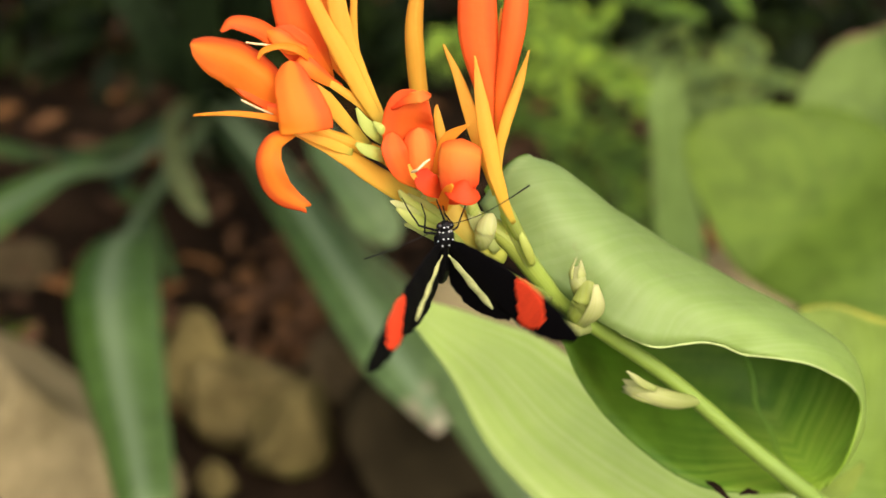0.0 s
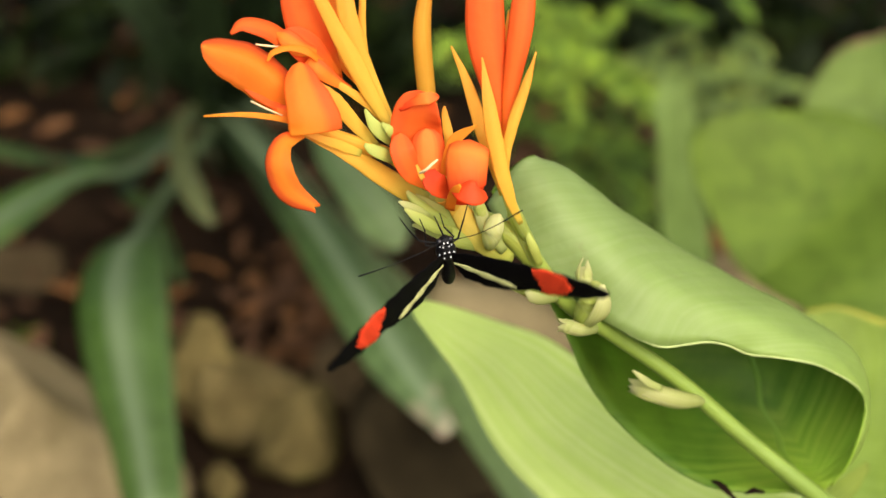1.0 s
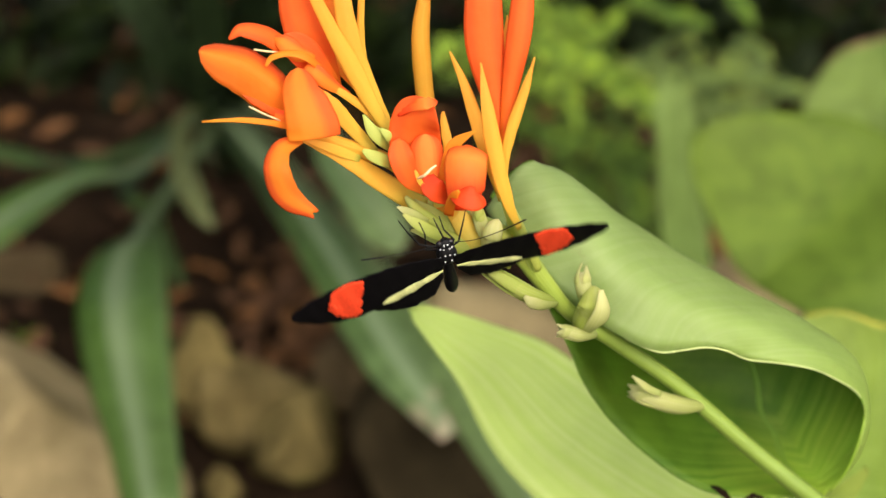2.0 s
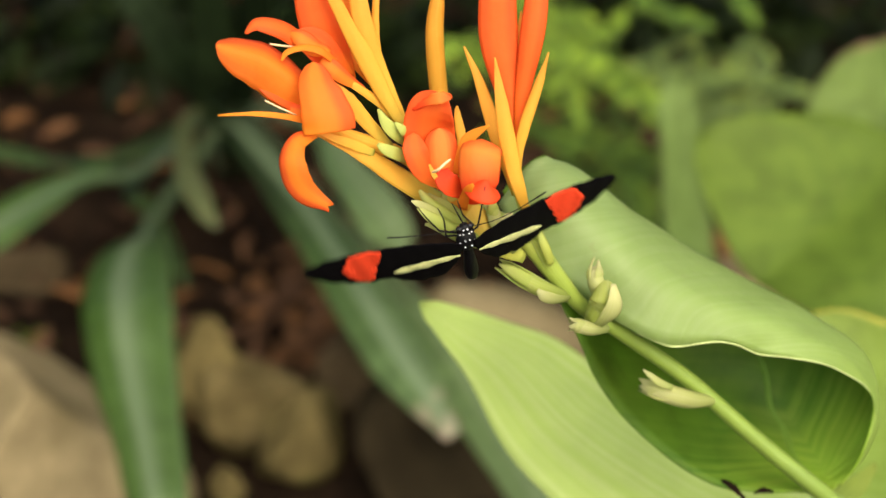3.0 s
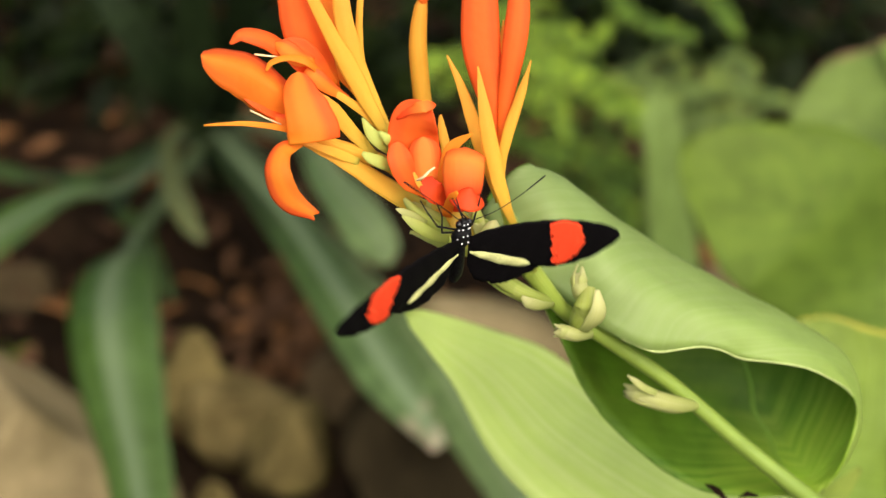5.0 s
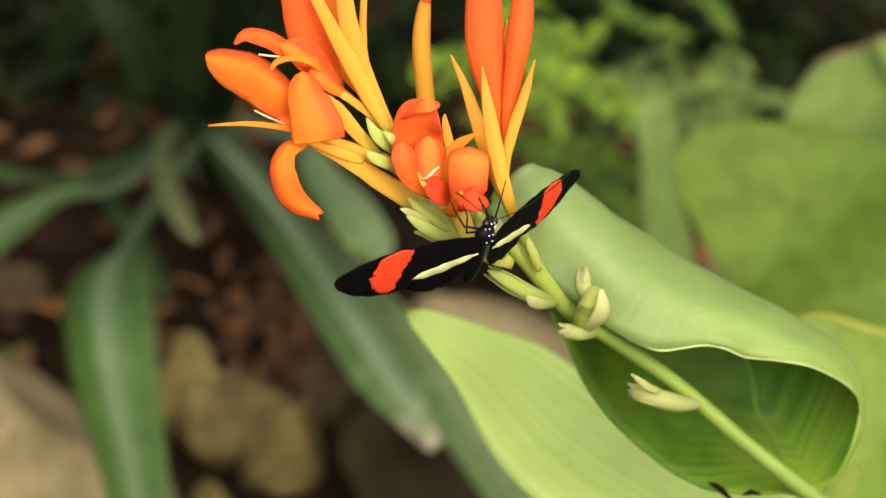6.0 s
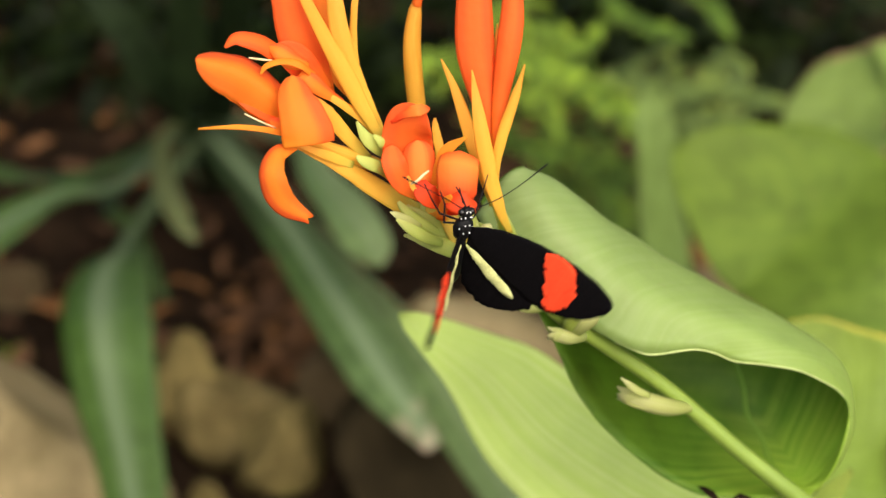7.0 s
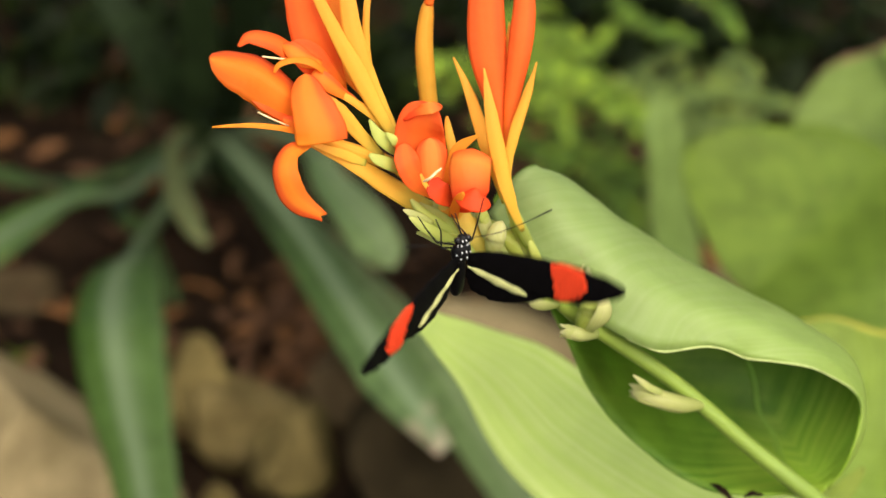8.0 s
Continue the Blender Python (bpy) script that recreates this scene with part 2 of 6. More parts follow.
M_STRAP_PALE = leaf_material("yellowed_strap_leaf", [(0.0, (0.03, 0.05, 0.01)), (0.5, (0.03, 0.05, 0.01)), (1.0, (0.08, 0.1, 0.024))], veins=20, vein_mix=0.3,
                             vein_col=(0.4, 0.4, 0.18), blotch=0.3, rough=0.5, through_light=0.2)
M_SHRUB = leaf_material("shrub_leaf", [(0.0, (0.17, 0.32, 0.035)), (1.0, (0.31, 0.47, 0.06))], veins=8, vein_mix=0.15, blotch=0.4, island=0.8,
                        vein_col=(0.26, 0.36, 0.06), rough=0.5, through_light=0.35, sheen=0.2)
M_SHRUB_GREY = leaf_material("grey_green_shrub_leaf", [(0.0, (0.13, 0.215, 0.05)), (1.0, (0.22, 0.31, 0.09))], veins=8, vein_mix=0.15, blotch=0.4,
                             vein_col=(0.2, 0.28, 0.08), rough=0.5, through_light=0.3, island=0.6, sheen=0.2)
M_FERN_DARK = leaf_material("dark_fern_leaflet", [(0.0, (0.085, 0.17, 0.024)), (1.0, (0.15, 0.26, 0.04))], veins=8, vein_mix=0.15, blotch=0.4,
                            vein_col=(0.06, 0.1, 0.02), rough=0.5, through_light=0.2, island=0.6, sheen=0.15)
# leaf green taken near black, so deep shade sits in the colour
M_SHRUB_SHADE = leaf_material("shade_shrub_leaf", [(0.0, (0.004, 0.0095, 0.0015)), (1.0, (0.012, 0.022, 0.0035))], veins=8, vein_mix=0.15,
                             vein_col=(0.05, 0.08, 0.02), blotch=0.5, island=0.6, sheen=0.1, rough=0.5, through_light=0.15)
M_BARK = rough_material("brown_twig", (0.04, 0.028, 0.02), (0.1, 0.075, 0.05), 60, distance=0.002)
# darker than damp earth alone: the plants' shade is mixed into this colour
M_SOIL = rough_material("shaded_damp_soil", (0.0025, 0.0018, 0.0012), (0.024, 0.0145, 0.008), 16, rough=0.9, relief=0.9, distance=0.012)
M_ROCK = rough_material("tan_stone", (0.1, 0.08, 0.04), (0.31, 0.25, 0.13), 18, relief=0.6, distance=0.008, fleck=(0.16, 0.13, 0.06))
M_ROCK_MOSS = rough_material("olive_stone", (0.036, 0.028, 0.011), (0.17, 0.135, 0.05), 22, relief=0.6, distance=0.008, fleck=(0.062, 0.062, 0.015))
M_ROCK_TAN = rough_material("brownish_tan_stone", (0.045, 0.034, 0.013), (0.19, 0.15, 0.06), 20, relief=0.6, distance=0.008, fleck=(0.08, 0.062, 0.028))
M_ROCK_BROWN = rough_material("mid_brown_stone", (0.03, 0.022, 0.011), (0.085, 0.062, 0.032), 18, relief=0.6, distance=0.006)
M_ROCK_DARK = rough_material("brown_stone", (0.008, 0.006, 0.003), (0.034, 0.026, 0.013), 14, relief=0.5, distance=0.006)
M_LITTER = leaf_material("dead_leaf", [(0.0, (0.06, 0.032, 0.018)), (1.0, (0.15, 0.082, 0.045))], veins=6, vein_mix=0.2, vein_col=(0.16, 0.08, 0.04),
                         blotch=0.6, rough=0.8, through_light=0.0, island=0.9, sheen=0.05)
M_WING = plain_material("black_wing", (0.0035, 0.003, 0.0035), rough=0.8, vary=0.5, scale=1500, relief=0.3, sheen=0.06)
M_BODY = plain_material("black_hairy_body", (0.004, 0.004, 0.0045), rough=0.5, vary=0.6, scale=2500, relief=0.7, distance=0.0003, sheen=0.2)
M_BAND = plain_material("scarlet_wing_scales", (0.95, 0.075, 0.025), rough=0.75, vary=0.2, scale=1800, sheen=0.05)
M_BAR = plain_material("pale_yellow_wing_scales", (0.6, 0.62, 0.26), rough=0.75, vary=0.2, scale=1800, sheen=0.2)
M_WHITE = plain_material("white_scales", (0.8, 0.8, 0.8), rough=0.6, vary=0.1)
M_EYE = plain_material("black_eye", (0.008, 0.007, 0.007), rough=0.15, vary=0.2)


# ---- shape helpers ----
def spline(points, n):
    """Smooth curve through the points: n samples."""
    p = [Vector(q) for q in points]
    p = [p[0] * 2 - p[1], *p, p[-1] * 2 - p[-2]]
    out = []
    for i in range(n):
        s = i / (n - 1) * (len(p) - 3)
        k = min(int(s), len(p) - 4)
        f = s - k
        a, b, c, d = p[k:k + 4]
        out.append(0.5 * (2 * b + (c - a) * f + (2 * a - 5 * b + 4 * c - d) * f * f + (3 * b - a - 3 * c + d) * f ** 3))
    return out


def values(vals, n):
    return [max(v.x, 0.0) for v in spline([(a, 0, 0) for a in vals], n)]


def sheet(rows, thick, under=0):
    """A closed thin sheet from a grid of points; the lower face takes material slot `under`."""
    bm = bmesh.new()
    uv = bm.loops.layers.uv.new("UVMap")
    nu, nv = len(rows), len(rows[0])

    def normal(i, j):
        a = rows[min(i + 1, nu - 1)][j] - rows[max(i - 1, 0)][j]
        b = rows[i][min(j + 1, nv - 1)] - rows[i][max(j - 1, 0)]
        c = b.cross(a)
        return c.normalized() if c.length > 1e-12 else Vector((0, 0, 1))

    top, low = [], []
    for i in range(nu):
        tl, ll = [], []
        for j in range(nv):
            n = normal(i, j) * thick * 0.5
            tl.append(bm.verts.new(rows[i][j] + n))
            ll.append(bm.verts.new(rows[i][j] - n))
        top.append(tl)
        low.append(ll)

    def face(quad, coords, slot):
        f = bm.faces.new(quad)
        f.smooth, f.material_index = True, slot
        for loop, c in zip(f.loops, coords):
            loop[uv].uv = c

    for i in range(nu - 1):
        for j in range(nv - 1):
            c = [(b / (nv - 1), a / (nu - 1)) for a, b in ((i, j), (i, j + 1), (i + 1, j + 1), (i + 1, j))]
            face((top[i][j], top[i][j + 1], top[i + 1][j + 1], top[i + 1][j]), c, 0)
            face((low[i][j], low[i + 1][j], low[i + 1][j + 1], low[i][j + 1]), [c[0], c[3], c[2], c[1]], under)
    for i in range(nu - 1):
        for j in (0, nv - 1):
            c = [(j / (nv - 1), i / (nu - 1))] * 2 + [(j / (nv - 1), (i + 1) / (nu - 1))] * 2
            q = (top[i][j], low[i][j], low[i + 1][j], top[i + 1][j])
            face(q if j else q[::-1], c, 0)
    for j in range(nv - 1):
        for i in (0, nu - 1):
            c = [(j / (nv - 1), i / (nu - 1))] * 2 + [((j + 1) / (nv - 1), i / (nu - 1))] * 2
            q = (top[i][j], low[i][j], low[i][j + 1], top[i][j + 1])
            face(q[::-1] if i else q, c, 0)
    return bm


def blade(spine, half, face, cup=0.0, n=26, across=11, thick=0.00025, wave=0.0, waves=5.0, tip=0.0, notch=0.0, under=0, seed=0.0, crease=0.0):
    """A petal or leaf: a strip round a spine, half as wide as given, facing `face`; cup bends its sides towards that way."""
    mids, wid = spline(spine, n), values(half, n)
    faces = spline(face, n) if isinstance(face[0], (tuple, list)) else [Vector(face)] * n
    rows = []
    for i, c in enumerate(mids):
        t = (mids[min(i + 1, n - 1)] - mids[max(i - 1, 0)]).normalized()
        side = t.cross(faces[i]).normalized()
        up = side.cross(t).normalized()
        v = i / (n - 1)
        w = wid[i]
        if tip and v > 1 - tip:
            w *= math.sqrt(max(1 - ((v - 1 + tip) / tip) ** 2, 0.004))
        row = []
        for j in range(across):
            s = 2 * j / (across - 1) - 1
            a = s * cup
            x = w * (math.sin(a) / cup if cup else s)
            h = w * ((1 - math.cos(a)) / cup if cup else 0.0)
            h += wave * s * abs(s) * noise.noise((v * waves, s * 0.7 + seed, seed * 3.1)) + crease * w * abs(s)
            along = wave * 0.4 * noise.noise((v * waves * 2 + 7, s, seed))
            back = notch * (1 - abs(s)) ** 2 * max(0.0, v - 0.9) / 0.1
            row.append(c + side * (x + along * s) + up * h - t * back)
        rows.append(row)
    return sheet(rows, thick, under)


def tube(spine, radii, n=24, sides=10, squash=1.0, ends=True):
    """A round stalk along a spine, with closed ends."""
    bm = bmesh.new()
    uv = bm.loops.layers.uv.new("UVMap")
    mids, rad = spline(spine, n), values(radii, n)
    ref = Vector((0.31, 0.17, 0.93))
    rings = []
    for i, c in enumerate(mids):
        t = (mids[min(i + 1, n - 1)] - mids[max(i - 1, 0)]).normalized()
        a = t.cross(ref).normalized()
        b = t.cross(a)
        rings.append([bm.verts.new(c + max(rad[i], 1e-5) * (a * math.cos(2 * math.pi * k / sides) + b * squash * math.sin(2 * math.pi * k / sides))) for k in range(sides)])
    for i in range(n - 1):
        for k in range(sides):
            f = bm.faces.new((rings[i][k], rings[i][(k + 1) % sides], rings[i + 1][(k + 1) % sides], rings[i + 1][k]))
            f.smooth = True
            for loop, c in zip(f.loops, ((k, i), (k + 1, i), (k + 1, i + 1), (k, i + 1))):
                loop[uv].uv = (c[0] / sides, c[1] / (n - 1))
    if ends:
        bm.faces.new(rings[0][::-1])
        bm.faces.new(rings[-1])
    bmesh.ops.recalc_face_normals(bm, faces=bm.faces[:])
    return bm


def ball(centre, radii, axis=(0, 0, 1), detail=3, rough=0.0, freq=10.0, seed=0.0, flat=0.0):
    """An uneven rounded body."""
    bm = bmesh.new()
    bmesh.ops.create_icosphere(bm, subdivisions=detail, radius=1.0)
    turn = Vector((0, 0, 1)).rotation_difference(Vector(axis)).to_matrix()
    for v in bm.verts:
        p = v.co.copy()
        p *= 1 + rough * noise.noise(p * freq + Vector((seed, seed * 2, 0))) + rough * 0.4 * noise.noise(p * freq * 2.7 + Vector((0, seed, 5)))
        if flat and p.z > flat:
            p.z = flat + (p.z - flat) * 0.35
        v.co = turn @ Vector((p.x * radii[0], p.y * radii[1], p.z * radii[2])) + Vector(centre)
    for f in bm.faces:
        f.smooth = True
    return bm


def merged(*meshes):
    out = meshes[0]
    for other in meshes[1:]:
        data = bpy.data.meshes.new("joined")
        other.to_mesh(data)
        other.free()
        out.from_mesh(data)
        bpy.data.meshes.remove(data)
    return out


def part(name, bm, material, parent, label=""):
    """Links a bmesh, given in world places, as one mesh object under a thing or a part."""
    mesh = bpy.data.meshes.new(name)
    base, up = Vector((0, 0, 0)), parent
    while up:
        base += up.location
        up = up.parent
    bmesh.ops.translate(bm, verts=bm.verts[:], vec=-base)
    bm.to_mesh(mesh)
    bm.free()
    for m in material if isinstance(material, (list, tuple)) else [material]:
        mesh.materials.append(m)
    ob = new(name, mesh)
    ob.parent = parent
    return tagged(ob, label)


def thing(name, place, label, category, group=""):
    ob = new(name)
    ob.empty_display_size = 0.02
    ob.location = place
    return tagged(ob, label, category, group)


def single(name, bm, material, place, label, category="", group="", kind=""):
    ob = part(name, bm, material, None, label)
    ob.data.transform(Matrix.Translation(-Vector(place)))
    ob.location = place
    return tagged(ob, "", category, group, kind)


# ---- ground ----
def build_ground():
    bm = bmesh.new()
    n, reach = 120, 1.7
    grid = []
    for i in range(n + 1):
        line = []
        for j in range(n + 1):
            x, y = (2 * i / n - 1), (2 * j / n - 1)
            px, py = reach * x * (1 + 900 * abs(x) ** 24), 1.7 + reach * y * (1 + 900 * abs(y) ** 24)
            h = 0.02 * noise.noise((px * 5, py * 5, 0)) + 0.012 * noise.noise((px * 17, py * 17, 3)) + 0.006 * noise.noise((px * 50, py * 50, 3))
            line.append(bm.verts.new((px, py, h * max(0, 1 - max(abs(x), abs(y)) ** 6) - 0.008)))
        grid.append(line)
    for i in range(n):
        for j in range(n):
            bm.faces.new((grid[i][j], grid[i + 1][j], grid[i + 1][j + 1], grid[i][j + 1])).smooth = True
    single("ground", bm, M_SOIL, (0, 0, 0), "damp brown garden soil between the stones, shade put into its colour", "ground", kind="structure")


build_ground()


# ---- stones ----
def stone(place, radii, material, label, seed, turn=0.0, lean=0.0):
    """A worn angular stone: a ball cut by a few planes, then roughened."""
    rng = random.Random(int(seed * 10))
    bm = ball((0, 0, 0), (1, 1, 1), detail=4)
    cuts = [(Vector((rng.gauss(0, 1), rng.gauss(0, 1), rng.gauss(0.2, 0.8))).normalized(), rng.uniform(0.48, 0.78)) for _ in range(10)]
    for v in bm.verts:
        for n, d in cuts:
            over = v.co.dot(n) - d
            if over > 0:
                v.co -= n * over * 0.97
        v.co *= 1 + 0.1 * noise.noise(v.co * 1.7 + Vector((seed, 0, 0))) + 0.03 * noise.noise(v.co * 7 + Vector((0, seed, 0)))
        v.co = Vector(a * b * 1.2 for a, b in zip(v.co, radii))
    bmesh.ops.rotate(bm, verts=bm.verts[:], matrix=Matrix.Rotation(radians(lean), 3, "Y") @ Matrix.Rotation(turn, 3, "Z"))
    low = min(v.co.z for v in bm.verts)
    x, y, z = place
    bmesh.ops.translate(bm, verts=bm.verts[:], vec=(x, y, z))
    single("stone", bm, material, (x, y, z + low), label, "stone", "stones on the soil")


stone((-0.3427, 1.0611, 0.0279), (0.118, 0.095, 0.108), M_ROCK, "large smooth tan stone lying on the soil", 1.4, 0.5, 24)
stone((-0.2145, 1.1983, 0.02), (0.05, 0.05, 0.06), M_ROCK_MOSS, "small upright olive-tinted stone on the soil", 2.3, 0.6, -8)
stone((-0.1669, 1.1794, 0.02), (0.047, 0.036, 0.04), M_ROCK_TAN, "lumpy tan stone with an olive stain", 3.1, 0.4, 10)
stone((-0.1223, 1.1283, 0.02), (0.054, 0.034, 0.037), M_ROCK_MOSS, "olive-brown stone leaning on another stone", 4.7, 0.9, 32)
stone((-0.1775, 1.0698, 0.012), (0.0155, 0.0155, 0.014), M_ROCK_MOSS, "small yellowish pebble on dark soil", 5.2, 0, 0)
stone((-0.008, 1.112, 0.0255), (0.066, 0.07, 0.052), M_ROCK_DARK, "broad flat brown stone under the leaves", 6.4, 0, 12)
stone((0.0494, 1.2667, 0.03), (0.095, 0.08, 0.056), M_ROCK, "broad pale tan stone behind the flower stem", 7.9, 0, 0)
stone((-0.0713, 1.248, 0.0116), (0.055, 0.05, 0.04), M_ROCK_BROWN, "small brown stone half sunk in soil", 8.8, 0, 10)
stone((-0.4192, 1.4388, 0.0002), (0.05, 0.04, 0.026), M_ROCK_BROWN, "low brown stone half sunk in soil", 9.5, 0, 0)
stone((0.271, 1.3359, 0.0299), (0.06, 0.06, 0.04), M_ROCK, "pinkish tan stone behind the broad leaves", 10.5, 0, 0)


# ---- leaf litter ----
def litter():
    """Bark chips and dead leaves thrown over the soil."""
    rng = random.Random(4)
    bms = []
    heap = Vector((-0.128, 1.352, 0))
    for k in range(960):
        x, y = rng.uniform(-0.6, 0.4), rng.uniform(0.9, 2.4)
        if k > 760:
            x, y = rng.gauss(heap.x, 0.035), rng.gauss(heap.y, 0.05)
        a, l = rng.uniform(0, 6.28), rng.uniform(0.006, 0.026)
        d = Vector((math.cos(a), math.sin(a), rng.uniform(-0.3, 0.4)))
        p = Vector((x, y, 0.008 + 0.02 * noise.noise((x * 5, y * 5, 0))))
        chip = blade([p - d * l, p, p + d * l], (l * 0.2, l * rng.uniform(0.3, 0.6), 0.001), (rng.uniform(-.5, .5), rng.uniform(-.5, .5), 1), cup=rng.uniform(0.3, 0.9), n=6, across=5, thick=rng.uniform(0.0006, 0.004))
        if not (-0.26 < x < 0.03 and y < 1.16):  # bare damp soil between the front stones
            bms.append(chip)
    single("leaf_litter", merged(*bms), M_LITTER, (0, 1.5, 0), "scattered brown bark chips and dead leaves on soil", "dead leaves", kind="stuff")


litter()


# ---- weed between the stones ----
def weed(place):
    plant = thing("weed", place, "small green weed on the dark soil", "plant")
    for k in range(7):
        a = 0.4 + k * 0.9
        out = Vector((math.cos(a), math.sin(a), 0.5 + 0.1 * (k % 3)))
        p = Vector(place)
        part("leaf", blade([p, p + out * 0.012, p + out * 0.024 + Vector((0, 0, -0.004))], (0.001, 0.006, 0.0006), (0, -0.3, 1), cup=0.3, n=10, across=7, thick=0.0004, seed=k), M_LEAF_OLIVE, plant)


weed((-0.3864, 1.2808, 0.004))


# ---- strap-leaved clump ----
def strap_clump():
    base = Vector((-0.2458, 1.672, 0))
    clump = thing("strap_leaf_plant", base, "clump of long arching dark green strap leaves", "plant")

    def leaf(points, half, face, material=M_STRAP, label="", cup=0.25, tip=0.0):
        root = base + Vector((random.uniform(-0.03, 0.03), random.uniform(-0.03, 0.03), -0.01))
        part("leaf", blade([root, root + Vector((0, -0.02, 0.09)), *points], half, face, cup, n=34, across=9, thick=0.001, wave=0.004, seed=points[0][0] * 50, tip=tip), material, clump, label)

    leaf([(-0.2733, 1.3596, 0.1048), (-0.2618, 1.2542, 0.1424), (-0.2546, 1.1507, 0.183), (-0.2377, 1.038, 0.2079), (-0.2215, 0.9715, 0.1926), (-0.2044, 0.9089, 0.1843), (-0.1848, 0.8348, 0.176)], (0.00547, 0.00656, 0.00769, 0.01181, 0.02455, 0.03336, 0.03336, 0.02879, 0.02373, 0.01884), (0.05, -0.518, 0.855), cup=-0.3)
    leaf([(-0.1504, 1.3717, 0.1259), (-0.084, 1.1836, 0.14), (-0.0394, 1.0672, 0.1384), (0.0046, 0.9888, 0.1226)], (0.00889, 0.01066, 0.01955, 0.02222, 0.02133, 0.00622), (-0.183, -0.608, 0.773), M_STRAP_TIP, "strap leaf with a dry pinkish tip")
    leaf([(-0.1291, 1.4293, 0.1657), (-0.0906, 1.2842, 0.1944), (-0.0591, 1.1779, 0.2101), (-0.0344, 1.1174, 0.2054)], (0.00766, 0.00848, 0.0123, 0.01723, 0.02091, 0.01764), (0.089, -0.549, 0.831), M_STRAP_SHEEN, "strap leaf with grey sky sheen in its green", tip=0.12)
    leaf([(-0.1081, 1.3532, 0.0938), (-0.0205, 1.1478, 0.1181), (0.0284, 1.0268, 0.1085), (0.0678, 0.9116, 0.109)], (0.0082, 0.00984, 0.01476, 0.01723, 0.01887, 0.01641), (0, -0.551, 0.835), M_STRAP_SHEEN, "strap leaf with grey sky sheen in its green")
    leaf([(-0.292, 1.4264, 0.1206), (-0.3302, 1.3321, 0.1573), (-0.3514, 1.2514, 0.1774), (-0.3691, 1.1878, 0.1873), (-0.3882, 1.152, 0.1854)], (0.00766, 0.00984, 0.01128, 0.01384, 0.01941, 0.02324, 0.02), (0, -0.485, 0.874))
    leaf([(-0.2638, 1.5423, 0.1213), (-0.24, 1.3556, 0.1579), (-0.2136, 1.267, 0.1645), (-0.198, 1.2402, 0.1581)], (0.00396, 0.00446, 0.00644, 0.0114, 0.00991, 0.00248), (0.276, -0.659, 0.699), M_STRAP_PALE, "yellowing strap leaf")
    leaf([(-0.2405, 1.5539, 0.1414), (-0.2291, 1.5007, 0.2494), (-0.2225, 1.4531, 0.3668)], (0.01367, 0.01641, 0.01859, 0.01859, 0.01641), (0.196, -0.849, 0.49), M_STRAP_DEEP_SHADE, "strap leaf with shade put into its dark green")
    leaf([(-0.2081, 1.578, 0.1432), (-0.1826, 1.5007, 0.2494), (-0.1764, 1.4428, 0.3491)], (0.01367, 0.01641, 0.02187, 0.02078, 0.01641), (-0.196, -0.849, 0.49), M_STRAP_DEEP_SHADE, "strap leaf with shade put into its dark green")
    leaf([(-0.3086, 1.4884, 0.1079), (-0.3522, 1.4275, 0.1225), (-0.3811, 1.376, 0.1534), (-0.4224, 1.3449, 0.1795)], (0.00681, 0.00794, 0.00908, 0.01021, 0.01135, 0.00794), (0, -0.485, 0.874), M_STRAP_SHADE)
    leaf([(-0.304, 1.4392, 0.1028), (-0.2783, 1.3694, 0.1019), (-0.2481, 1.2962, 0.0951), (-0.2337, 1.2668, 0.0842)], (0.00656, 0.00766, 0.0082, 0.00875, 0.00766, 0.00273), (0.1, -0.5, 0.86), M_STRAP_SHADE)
    leaf([(-0.2669, 1.581, 0.1483), (-0.3011, 1.5476, 0.2306), (-0.3358, 1.539, 0.3157)], (0.01094, 0.01531, 0.01969, 0.01859, 0.01094), (0.286, -0.778, 0.559), M_STRAP_DEEP_SHADE, "strap leaf with shade put into its dark green")


strap_clump()


